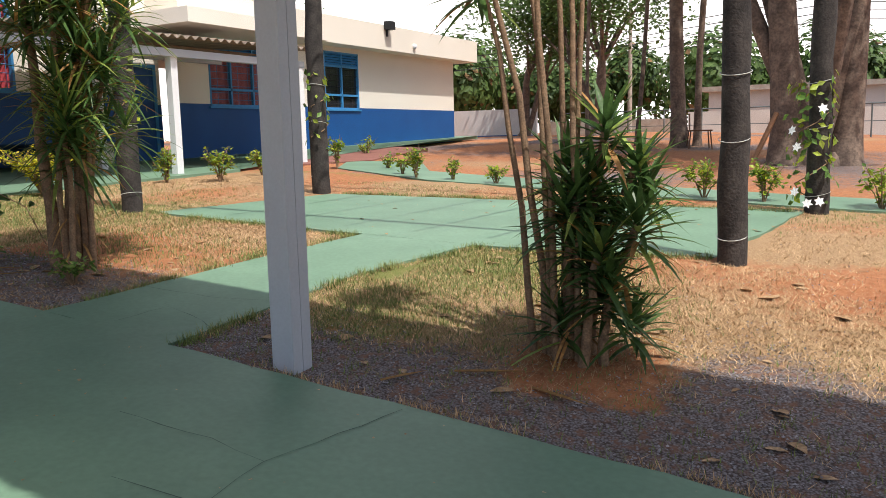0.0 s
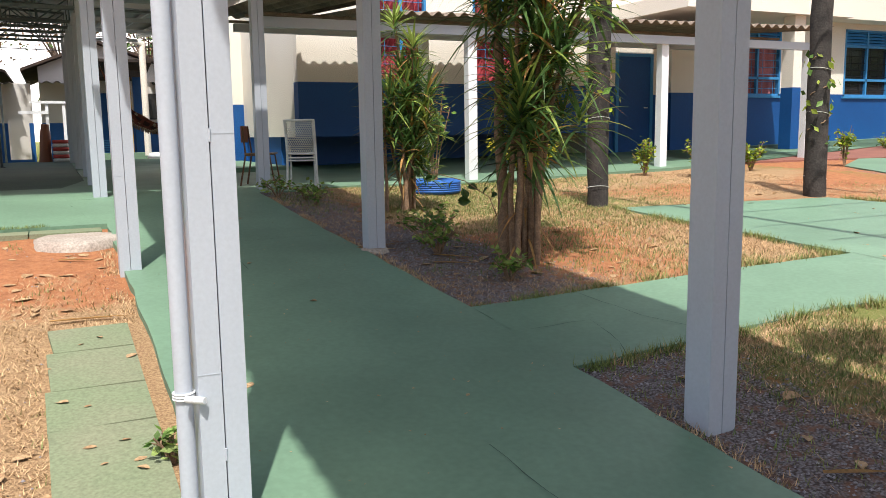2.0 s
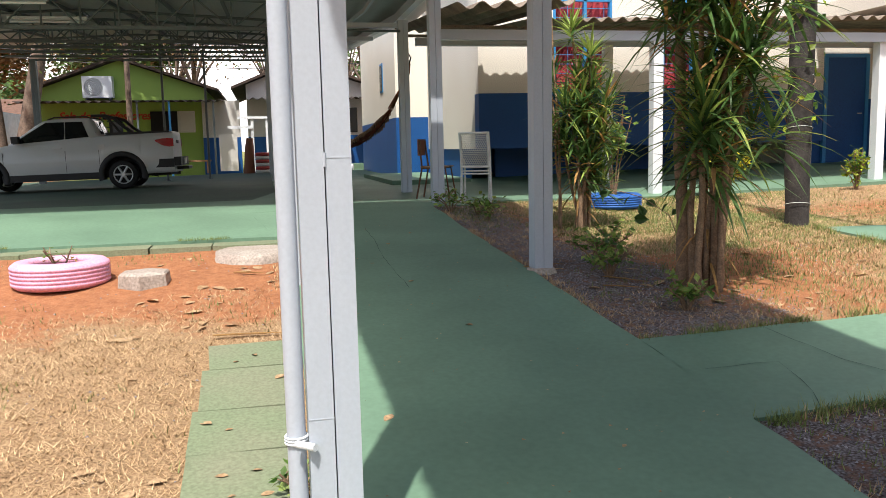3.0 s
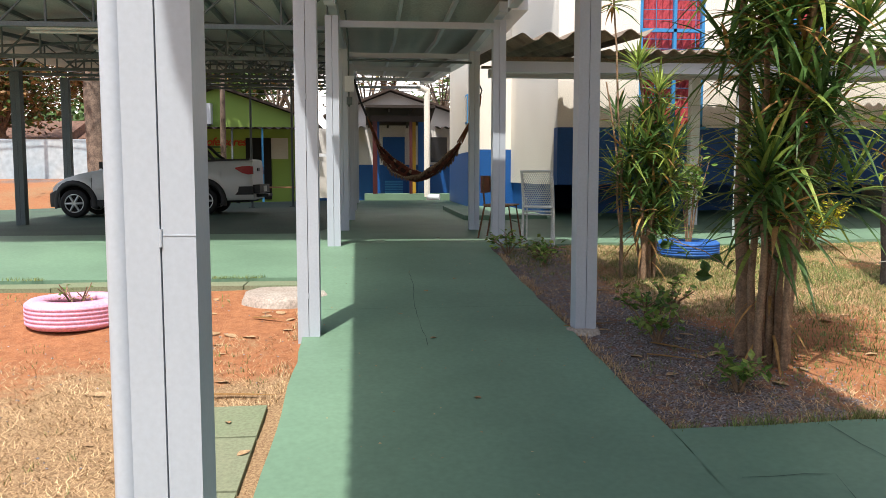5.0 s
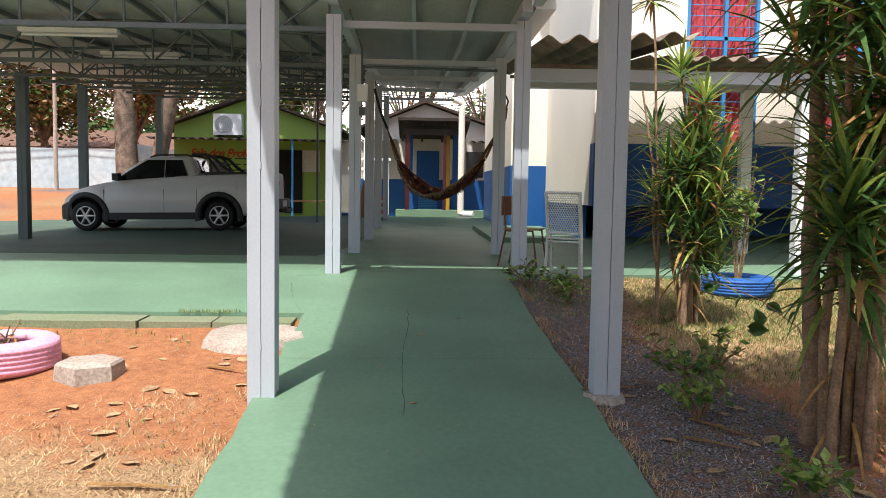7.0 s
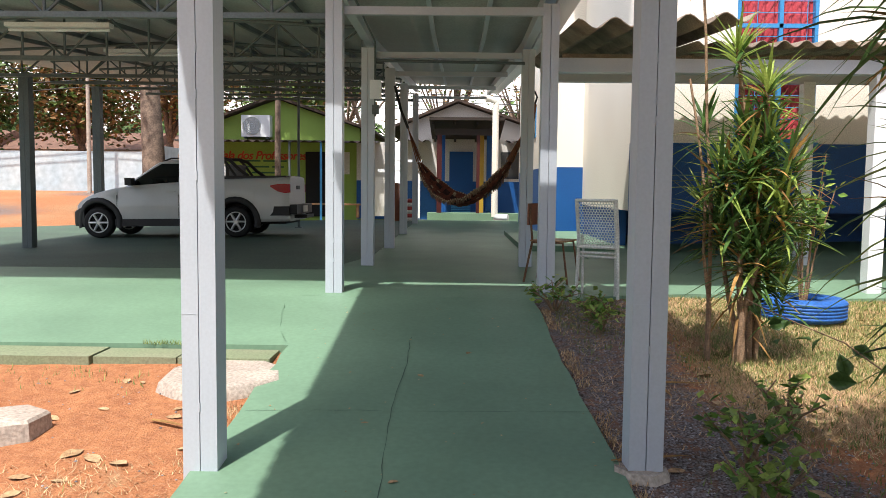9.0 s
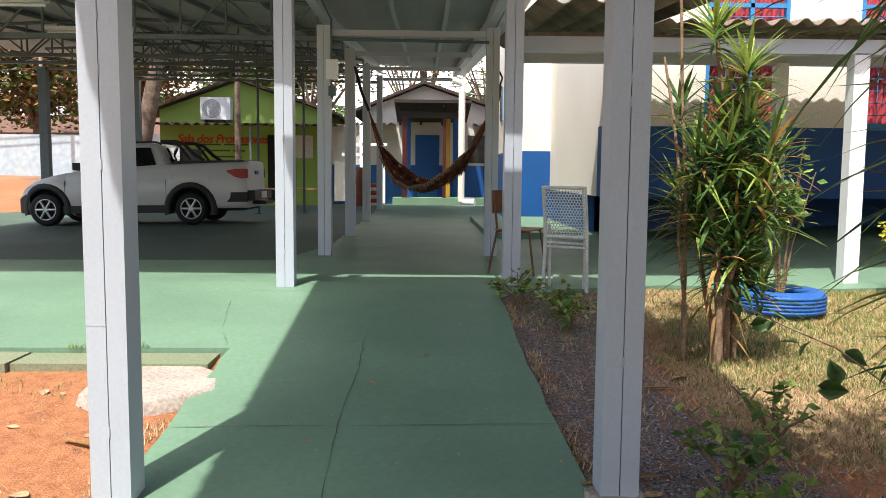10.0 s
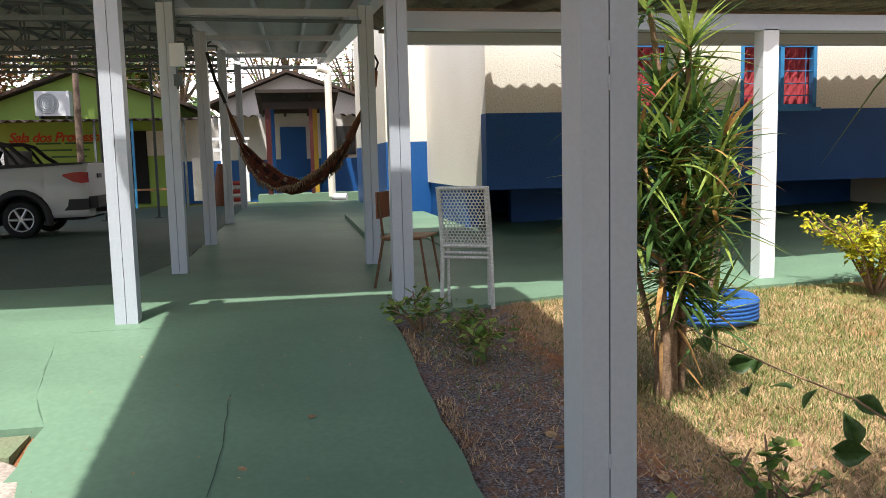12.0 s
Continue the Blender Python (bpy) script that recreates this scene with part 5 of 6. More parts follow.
        u = clamp(abs((x - (a + b) / 2) / ((b - a) / 2)))
        return wide(z) * (1 - u ** 9) ** (1 / 9)

    bm, rows = bmesh.new(), []
    for z in (0.90, 1.0, 1.1, 1.2, 1.3, 1.36, 1.40, 1.425, 1.44, 1.448):
        a, b = ends(z)
        row = []
        for k in range(36):
            t = 2 * math.pi * (k + 0.5) / 36
            c, s = math.cos(t), math.sin(t)
            row.append(bm.verts.new(((a + b) / 2 + (b - a) / 2 * math.copysign(abs(c) ** 0.28, c), wide(z) * math.copysign(abs(s) ** 0.28, s), z)))
        rows.append(row)
    for r0, r1 in zip(rows, rows[1:]):
        for k in range(36):
            bm.faces.new((r0[k], r0[(k + 1) % 36], r1[(k + 1) % 36], r1[k])).smooth = True
    bm.faces.new(rows[-1])
    bmesh.ops.recalc_face_normals(bm, faces=bm.faces[:])
    part("cab", bm, CAR_WHITE, car)

    def side_pane(name, side, x0, x1, lo, hi, x2, x3, label=""):
        """x0..x1 along the lower edge, x2..x3 along the upper."""
        bm, grid = bmesh.new(), []
        for j in range(6):
            t = j / 5
            row = []
            for i in range(11):
                s = i / 10
                x = (x0 + (x1 - x0) * s) * (1 - t) + (x2 + (x3 - x2) * s) * t
                z = lo(x) + (hi - lo(x)) * t
                row.append(bm.verts.new((x, side * (flank(x, z) + 0.012), z)))
            grid.append(row)
        for r0, r1 in zip(grid, grid[1:]):
            for i in range(10):
                bm.faces.new((r0[i], r0[i + 1], r1[i + 1], r1[i])).smooth = True
        part(name, bm, CAR_GLASS, car, label)

    for s in (1, -1):
        side_pane("front_window", s, 1.06, 2.02, lambda x: top(x) + 0.012, 1.372, 1.06, 1.40)
        side_pane("rear_window", s, 0.60, 1.04, lambda x: top(x) + 0.012, 1.372, 0.72, 1.04)
    for name, end, sign in (("windscreen", 1, 1), ("rear_screen", 0, -1)):
        bm, grid = bmesh.new(), []
        for j in range(7):
            z = (0.985 if end else 1.12) + (0.385 if end else 0.25) * j / 6
            grid.append([bm.verts.new((ends(z)[end] + sign * 0.012 - sign * 0.10 * abs(v) ** 6, v * wide(z) * 0.93, z)) for v in (k / 5 - 1 for k in range(11))])
        for r0, r1 in zip(grid, grid[1:]):
            for i in range(10):
                bm.faces.new((r0[i], r0[i + 1], r1[i + 1], r1[i])).smooth = True
        part(name, bm, CAR_GLASS, car)
    # bed and roll bar
    part("bed_cover", bevelled(boxes((-0.93, -0.64, 1.07, 0.30, 0.64, 1.135)), 0.015), BLACK_PLASTIC, car, "black cover over the bed")
    for s in (0.60, -0.60):
        bm = bmesh.new()
        tube(bm, [(-0.22, s, 1.13), (-0.05, s, 1.25), (0.12, s, 1.42), (0.28, s * 0.96, 1.475), (0.55, s * 0.9, 1.478)], 0.032, 8)
        tube(bm, [(0.02, s, 1.13), (0.18, s, 1.36), (0.28, s * 0.96, 1.47)], 0.026, 8)
        part("sports_bar", bm, BLACK_PLASTIC, car, "black tubular sports bar")
        part("roof_rail", tube(bmesh.new(), [(0.55, s * 0.86, 1.43), (0.65, s * 0.86, 1.472), (1.25, s * 0.86, 1.472), (1.38, s * 0.86, 1.425)], 0.016, 8), BLACK_PLASTIC, car)
    part("window_guard", boxes((0.16, -0.57, 1.13, 0.22, 0.57, 1.36)), BLACK_PLASTIC, car)
    # trim
    for s in (1, -1):
        part("sill_trim", bevelled(boxes((0.36, s * 0.755 - 0.03, 0.22, 2.24, s * 0.755 + 0.03, 0.355)), 0.015), BLACK_PLASTIC, car)
        part("side_moulding", bevelled(boxes((0.45, s * 0.777 - 0.008, 0.565, 2.14, s * 0.777 + 0.008, 0.592)), 0.005), CAR_WHITE, car)
        for cx in (0.0, base):
            bm = bmesh.new()
            rings = []
            for k in range(15):
                a = math.pi * (1.08 - 1.16 * k / 14)
                c, q = math.cos(a), math.sin(a)
                w = lambda r: half(cx + r * c)
                rings.append([bm.verts.new((cx + r * c, s * (w(r) + off), r_wheel + r * q)) for r, off in ((0.36, -0.25), (0.36, 0.006), (0.385, 0.024), (0.45, 0.022), (0.475, -0.012))])
            for a, b in zip(rings, rings[1:]):
                for k in range(4):
                    bm.faces.new((a[k], a[k + 1], b[k + 1], b[k])).smooth = True
            part("fender_flare", bm, BLACK_PLASTIC, car)
        for x in (1.05, 2.2, 0.42):
            part("door_seam", boxes((x, s * (half(x) - 0.006) - 0.008, 0.37, x + 0.007, s * (half(x) - 0.006) + 0.008, 0.80)), BLACK_PLASTIC, car)
        part("door_handle", bevelled(boxes((1.12, s * 0.755 - 0.02, 0.84, 1.28, s * 0.755 + 0.02, 0.87)), 0.008), CAR_WHITE, car)
        m = part("mirror", bevelled(boxes((1.86, s * 0.84 - 0.09, 0.98, 1.98, s * 0.84 + 0.09, 1.11)), 0.035, 3), BLACK_PLASTIC, car)
        tl = bmesh.new()
        for x, z0, z1 in ((-1.008, 0.82, 0.975), (-0.92, 0.81, 0.985), (-0.80, 0.84, 0.98), (-0.66, 0.93, 0.955)):
            w = half(x) - 0.012
            for off in (0.02, -0.05):
                for z in (z0, z1):
                    tl.verts.new((x, s * (w + off), z))
        bmesh.ops.convex_hull(tl, input=tl.verts[:])
        part("tail_lamp", tl, RED_LENS, car, "red tail lamp")
        hl = bmesh.new()
        for x, z0, z1 in ((3.05, 0.52, 0.60), (2.95, 0.53, 0.68), (2.72, 0.66, 0.735)):
            w = half(x) - 0.01
            for off in (0.015, -0.14):
                for z in (z0, z1):
                    hl.verts.new((x + (0.05 if off < 0 else 0), s * (w + off), z))
        bmesh.ops.convex_hull(hl, input=hl.verts[:])
        part("headlamp", hl, CLEAR_LENS, car, "clear headlamp")
        part("bumper_corner", bevelled(boxes((-1.0, s * 0.70 - 0.07, 0.40, -0.44, s * 0.70 + 0.07, 0.57)), 0.03, 2), BLACK_PLASTIC, car)
    part("fuel_flap", boxes((0.30, 0.768, 0.80, 0.42, 0.779, 0.90)), CAR_WHITE, car)
    bm, rows = bmesh.new(), []
    for x, zt, grow in ((2.86, 0.60, 0.012), (2.98, 0.575, 0.016), (3.08, 0.53, 0.02), (3.15, 0.50, -0.03)):
        w = half(min(x, 3.1)) + grow
        rows.append([bm.verts.new((x, y, z)) for y, z in ((w - 0.02, 0.22), (w, 0.30), (w, zt - 0.03), (w - 0.03, zt), (-w + 0.03, zt), (-w, zt - 0.03), (-w, 0.30), (-w + 0.02, 0.22))])
    for r0, r1 in zip(rows, rows[1:]):
        for k in range(8):
            bm.faces.new((r0[k], r1[k], r1[(k + 1) % 8], r0[(k + 1) % 8]))
    bm.faces.new(rows[-1])
    bmesh.ops.recalc_face_normals(bm, faces=bm.faces[:])
    part("front_bumper", bm, BLACK_PLASTIC, car)
    part("rear_bumper", bevelled(boxes((-1.13, -0.70, 0.42, -0.96, 0.70, 0.60)), 0.03, 2), BLACK_PLASTIC, car)
    part("tow_step", bevelled(boxes((-1.24, -0.34, 0.34, -1.0, 0.34, 0.40)), 0.015), BLACK_PLASTIC, car)
    part("number_plate", boxes((-1.145, -0.2, 0.45, -1.132, 0.2, 0.57)), PLASTIC_GREY, car)
    part("tailgate_handle", bevelled(boxes((-1.02, -0.12, 0.88, -0.99, 0.12, 0.95)), 0.01), BLACK_PLASTIC, car)
    for cx in (0.0, base):
        part("wheel_well", boxes((cx - 0.35, -0.52, 0.28, cx + 0.35, 0.52, 0.66)), RUBBER, car)
    part("underbody", boxes((-0.9, -0.6, 0.24, 2.95, 0.6, 0.42)), RUBBER, car)
    for cx in (0.0, base):
        for s in (1, -1):
            w = new("wheel")
            w.parent = car
            w.matrix_basis = pose(cx, s * 0.665, r_wheel, 90, 0, 0)
            prof = [(0.175, -0.09), (0.25, -0.10), (0.28, -0.075), (0.29, -0.03), (0.29, 0.03), (0.28, 0.075), (0.25, 0.10), (0.175, 0.09)]
            bm = bmesh.new()
            rings = [[bm.verts.new((r * math.cos(2 * math.pi * i / 32), r * math.sin(2 * math.pi * i / 32), z)) for r, z in prof] for i in range(32)]
            for i in range(32):
                for k in range(len(prof) - 1):
                    bm.faces.new((rings[i][k], rings[(i + 1) % 32][k], rings[(i + 1) % 32][k + 1], rings[i][k + 1])).smooth = True
            part("tyre", bm, RUBBER, w)
            bm = bmesh.new()
            for zz in (-0.082, 0.082):
                tube(bm, [(0.182 * math.cos(a), 0.182 * math.sin(a), zz) for a in (k * math.pi / 12 for k in range(25))], 0.014, 6, False)
                tube(bm, [(0, 0, zz - 0.015), (0, 0, zz + 0.015)], 0.045, 12)
                for k in range(6):
                    a = k * math.pi / 3
                    tube(bm, [(0.035 * math.cos(a), 0.035 * math.sin(a), zz), (0.18 * math.cos(a), 0.18 * math.sin(a), zz)], [0.028, 0.022], 6)
            part("rim", bm, ALLOY, w, "silver alloy rim")
            part("brake_disc", tube(bmesh.new(), [(0, 0, -0.04), (0, 0, 0.04)], 0.17, 20), RUBBER, w)
    return car


pickup()


# ---- hammock between the columns ----
def hammock():
    h = thing("hammock", "dark red brown patterned hammock with cream crocheted edges", "hammock", (0, 0, 0))
    ends = (Vector((-15.20, 1.86, 2.13)), Vector((-13.35, 3.06, 2.10)))
    across = Vector((0.54, -0.84, 0))
    bm, n, m = bmesh.new(), 40, 12
    rows = []
    for i in range(n + 1):
        s = i / n
        mid = ends[0].lerp(ends[1], s) + Vector((0, 0, -0.60 * math.sin(math.pi * s) ** 0.92))
        wide = 0.035 + 0.16 * math.sin(math.pi * s) ** 0.8
        row = []
        for k in range(m + 1):
            u = k / m * 2 - 1
            row.append(bm.verts.new(mid + across * (u * wide) + Vector((0, 0, (0.15 if u < 0 else 0.09) * abs(u) ** 1.4 * math.sin(math.pi * s) + 0.010 * math.sin(k * 2.1 + i * 0.9)))))
        rows.append(row)
    for j, (r0, r1) in enumerate(zip(rows, rows[1:])):
        for k in range(m):
            f = bm.faces.new((r0[k], r0[k + 1], r1[k + 1], r1[k]))
            f.smooth = True
            f.material_index = 1 if (k in (2, 3, 9) and j % 3) else (2 if (k + j) % 7 == 0 and k in (1, 5, 7, 10) else 0)
    edge = [[r[0].co.copy() for r in rows], [r[-1].co.copy() for r in rows]]
    part("cloth", bm, (HAMMOCK_CLOTH, HAMMOCK_DARK, HAMMOCK_CREAM), h)
    rng = random.Random(3)
    for line in edge:
        bm = bmesh.new()
        for i in range(2, n - 2):
            for q in range(3):
                p = line[i].lerp(line[i + 1], q / 3)
                d = rng.uniform(0.05, 0.09)
                f = p + Vector((rng.uniform(-0.015, 0.015), rng.uniform(-0.015, 0.015), -d))
                tube(bm, [p, p.lerp(f, 0.6), f], [0.006, 0.009, 0.004], 4)
        part("fringe", bm, FRINGE, h, "knotted brown fringe")
        bm = bmesh.new()
        for i in range(1, n - 1, 1):                       # looped cream edging
            p, q = line[i], line[i + 1]
            tube(bm, [p, p.lerp(q, 0.5) + Vector((0, 0, -0.035 if i % 2 else -0.02)), q], 0.008, 4)
        part("edging", bm, HAMMOCK_CREAM, h, "cream crocheted edging")
    for end, tip in ((ends[0], Vector((-15.62, 1.66, 2.66))), (ends[1], Vector((-13.12, 3.26, 2.52)))):
        bm = bmesh.new()
        for k in range(13):
            o = Vector(((k / 12 - 0.5) * 0.09, (k / 12 - 0.5) * -0.09, 0.02 * math.sin(k * 2.3)))
            tube(bm, [end + o, end.lerp(tip, 0.5) + o * 0.6, tip], 0.006, 4)
        part("cords", bm, ROPE, h, "bundle of brown cords")
    part("hook_rope", tube(bmesh.new(), [(-15.62, 1.66, 2.66), (-15.76, 1.54, 2.95), (-15.88, 1.44, 3.32)], 0.022, 6), BLACK_PLASTIC, h, "dark strap")
    part("hook_rope", tube(bmesh.new(), [(-13.12, 3.26, 2.52), (-13.12, 3.30, 2.64), (-13.12, 3.33, 2.78)], [0.035, 0.045, 0.03], 7), ROPE, h, "knotted orange brown rope")
    part("hook", tube(bmesh.new(), [(-13.12, 3.33, 2.76), (-13.1, 3.36, 2.86), (-13.12, 3.33, 2.93), (-13.14, 3.28, 2.93)], 0.012, 6), BLACK_PLASTIC, h)


hammock()


# ---- chairs under the porch ----
def lawn_chair():
    c = thing("metal_chair", "old white enamelled folding steel chair with perforated back", "chair", (-10.64, 3.79, land(-10.64, 3.79)), 58)
    # back towards -y; the seat is folded up against the back, the front legs hang behind the rear ones
    hw = 0.185
    for s in (-1, 1):
        part("rear_leg", tube(bmesh.new(), [(s * (hw + 0.012), -0.24, 0.0), (s * hw, -0.235, 0.40), (s * hw, -0.25, 0.60), (s * hw, -0.305, 0.875)], 0.016, 8), CHAIR_STEEL, c)
        part("front_leg", tube(bmesh.new(), [(s * (hw - 0.03), -0.20, 0.02), (s * (hw - 0.03), -0.20, 0.42), (s * (hw - 0.03), -0.225, 0.55)], 0.012, 8), CHAIR_STEEL, c)
    for z in (0.365, 0.40):
        part("crossbar", tube(bmesh.new(), [(-hw, -0.232, z), (hw, -0.232, z)], 0.011, 8), CHAIR_STEEL, c)

    def back(u, v):
        return Vector((u, -0.243 - 0.065 * (v - 0.46) / 0.4, v))
    z0, z1 = 0.45, 0.865
    bm = bmesh.new()
    e = hw - 0.01
    for p, q in (((-e, z0), (e, z0)), ((-e, z1), (e, z1)), ((-e, z0), (-e, z1)), ((e, z0), (e, z1))):
        tube(bm, [back(*p), back(*q)], 0.015, 8)
    part("back_frame", bm, CHAIR_STEEL, c)
    bm = bmesh.new()                                     # honeycomb of round-cornered holes
    step = 0.026
    r, j = step / math.sqrt(3), 0
    v = z0 + 0.01
    while v < z1 - 0.005:
        u = -e + 0.008 + (step / 2 if j % 2 else 0)
        while u < e - 0.005:
            for k in range(3):
                a0, a1 = radians(30 + 60 * k), radians(90 + 60 * k)
                p, q = back(u + r * math.cos(a0), v + r * math.sin(a0)), back(u + r * math.cos(a1), v + r * math.sin(a1))
                d = (q - p).normalized()
                nrm = Vector((0, 1, 0.16)).normalized()
                w = d.cross(nrm) * 0.0040
                vs = [bm.verts.new(t) for t in (p - w, p + w, q + w, q - w)]
                bm.faces.new(vs)
                vs2 = [bm.verts.new(t + nrm * 0.0025) for t in (p - w, p + w, q + w, q - w)]
                bm.faces.new(vs2[::-1])
            u += step
        v += r * 1.5
        j += 1
    part("back_mesh", bm, CHAIR_STEEL, c, "perforated steel back panel")


def school_chair():
    c = thing("school_chair", "school chair with reddish plywood back on steel legs", "chair", (-11.55, 3.40, land(-11.55, 3.40)), -25)
    for s in (-1, 1):
        part("side_frame", tube(bmesh.new(), [(s * 0.20, -0.24, 0.0), (s * 0.18, -0.16, 0.42), (s * 0.17, -0.20, 0.80)], 0.012, 8), RUST, c)
        part("front_leg", tube(bmesh.new(), [(s * 0.20, 0.22, 0.0), (s * 0.18, 0.16, 0.41), (s * 0.18, -0.16, 0.41)], 0.012, 8), RUST, c)
    part("seat", bevelled(boxes((-0.2, -0.18, 0.42, 0.2, 0.2, 0.435)), 0.004), WOOD_BENCH, c)
    part("backrest", bevelled(boxes((-0.19, -0.215, 0.58, 0.19, -0.20, 0.80)), 0.005), WOOD_CHAIR, c, "reddish brown plywood backrest")


lawn_chair()
school_chair()


# ---- trees ----
def tree(name, label, at, trunks, leaves, seed, crown_at=None, size=0.22, material=(LEAF_FAR, LEAF_RUST), rust=0.0, bark=BARK, limbs=9):
    """trunks: (foot dx, dy, top dx, dy, height, radius). leaves: (count, radius, height of middle, flatness)."""
    rng = random.Random(seed)
    x, y = at
    t = thing(name, label, "tree", (x, y, land(x, y)))
    tips = []
    for dx, dy, ex, ey, h, r in trunks:
        pts = [Vector((dx + (ex - dx) * s + 0.06 * math.sin(s * 5 + seed), dy + (ey - dy) * s, -0.2 + h * s)) for s in (0, 0.05, 0.15, 0.35, 0.6, 0.8, 1.0)]
        part("trunk", tube(bmesh.new(), pts, [r * 1.9, r * 1.35, r * 1.08, r, r * 0.92, r * 0.8, r * 0.6], 14), bark, t)
        tips.append((pts[-1], r * 0.6))
    count, radius, mid, flat = leaves
    if count:
        clumps = []
        for k in range(limbs):
            p, r = tips[k % len(tips)]
            a = rng.uniform(0, 6.28)
            e = Vector((p.x + radius * 0.75 * math.cos(a) * rng.uniform(0.4, 1), p.y + radius * 0.75 * math.sin(a) * rng.uniform(0.4, 1), mid + radius * flat * rng.uniform(-0.6, 0.8)))
            m = p.lerp(e, 0.5) + Vector((0, 0, 0.2 * radius * flat))
            part("limb", tube(bmesh.new(), [p - Vector((0, 0, 0.3)), m, e], [r * 0.7, r * 0.4, r * 0.12], 7), bark, t)
            clumps += [e, m.lerp(e, 0.6), e + Vector([rng.gauss(0, radius * 0.2) for i in range(3)])]
        bm = bmesh.new()
        for k in range(count):
            c = rng.choice(clumps)
            p = c + Vector((rng.gauss(0, radius * 0.22), rng.gauss(0, radius * 0.22), rng.gauss(0, radius * 0.16)))
            leaf_quad(bm, p, Vector((rng.gauss(0, 0.7), rng.gauss(0, 0.7), 1)).normalized(), size * rng.uniform(0.6, 1.3), rng.uniform(0, 6.28), 1 if rng.random() < rust else 0)
        part("crown", bm, material, t)
    return t


tree("large_tree", "large old tree with two thick rough trunks", (-1.9, 17.6), [(-0.45, 0.1, -0.6, 0.2, 5.6, 0.29), (0.55, 0.5, 0.9, 0.8, 5.6, 0.26), (0.05, 0.3, 0.1, 0.3, 0.55, 0.5)], (9000, 5.2, 8.2, 0.35), 1, size=0.28, limbs=16)
for x, y, h, r, s in ((-5.75, 22.8, 7.5, 0.19, 2), (-5.5, 24.0, 8.0, 0.09, 3), (-8.0, 22.0, 7, 0.05, 4), (-6.9, 23.0, 7, 0.06, 5)):
    tree("palm_tree" if r > 0.1 else "slender_tree", "tall straight grey trunk in garden", (x, y), [(0, 0, 0.25 * (1 if s % 2 else -0.4), 0, h, r)], (900, 2.6, h + 1.2, 0.5), s, size=0.4, limbs=7)
tree("garden_tree", "spreading tree with dense green crown", (-11.0, 31.0), [(0, 0, 0.3, 0, 3.2, 0.22), (0.1, 0, -1.1, 0.4, 3.2, 0.16)], (8000, 3.6, 5.2, 0.5), 6, size=0.22, limbs=14)
tree("garden_tree", "spreading tree with dense green crown", (-15.5, 34.0), [(0, 0, 0.3, 0, 3.0, 0.18), (0.1, 0, 1.0, 0.3, 2.8, 0.12)], (7000, 3.2, 4.6, 0.5), 7, size=0.22, limbs=14)
tree("yard_tree", "tall tree behind flat roof", (-30.0, 30.0), [(0, 0, 0.3, 0.6, 6.5, 0.3), (0, 0, -0.8, 2.0, 6.5, 0.22)], (2600, 4.6, 8.8, 0.45), 9, size=0.3, limbs=14)
tree("yard_tree", "grey forked tree trunk beside carport", (-29.3, -7.3), [(0, 0, -0.7, -0.4, 5.6, 0.36), (0.4, 0.7, 0.5, 2.0, 5.6, 0.26)], (3200, 4.6, 7.8, 0.4), 10, size=0.28, limbs=16)
for i, (x, y, rust, r) in enumerate(((-50, -14, 0.75, 4.5), (-52, -20, 0.6, 4.5), (-49, -26, 0.3, 4.2), (-56, -8, 0.2, 4.5), (-47, -33, 0.2, 4.5), (-51, -42, 0.4, 5.0), (-46, -6, 0.1, 3.2))):
    tree("street_tree", "broad mango tree with rusty new leaves" if rust > 0.3 else "broad green tree behind boundary wall", (x, y), [(0, 0, 0.4, 0, 3.0, 0.3)], (9500, r, 5.8, 0.6), 30 + i, size=0.36, rust=rust, limbs=18)
for i, (x, y) in enumerate(((-42.5, -2.5), (-43.5, 2.0), (-44.0, 6.0), (-44.5, 10.0))):
    tree("bare_tree", "thinly leaved tree behind houses", (x, y), [(0, 0, 0.5, 0.4, 4.2, 0.2), (0, 0, -0.7, -0.5, 4.4, 0.15)], (900, 3.4, 6.4, 0.55), 50 + i, size=0.22, rust=0.6, limbs=20)
tree("slender_tree", "mottled slim grey trunk in front of house", (-27.2, -2.87), [(0, 0, 0.1, 0.05, 6.5, 0.085)], (900, 2.2, 7.6, 0.5), 12, size=0.3, limbs=7)
tree("yard_tree", "dark branching tree beside wing", (-36.0, 6.4), [(0, 0, 0.6, 0.3, 4.6, 0.22), (0, 0.2, -0.6, 0.9, 5.0, 0.18)], (700, 2.2, 6.0, 0.6), 60, size=0.25, limbs=12)


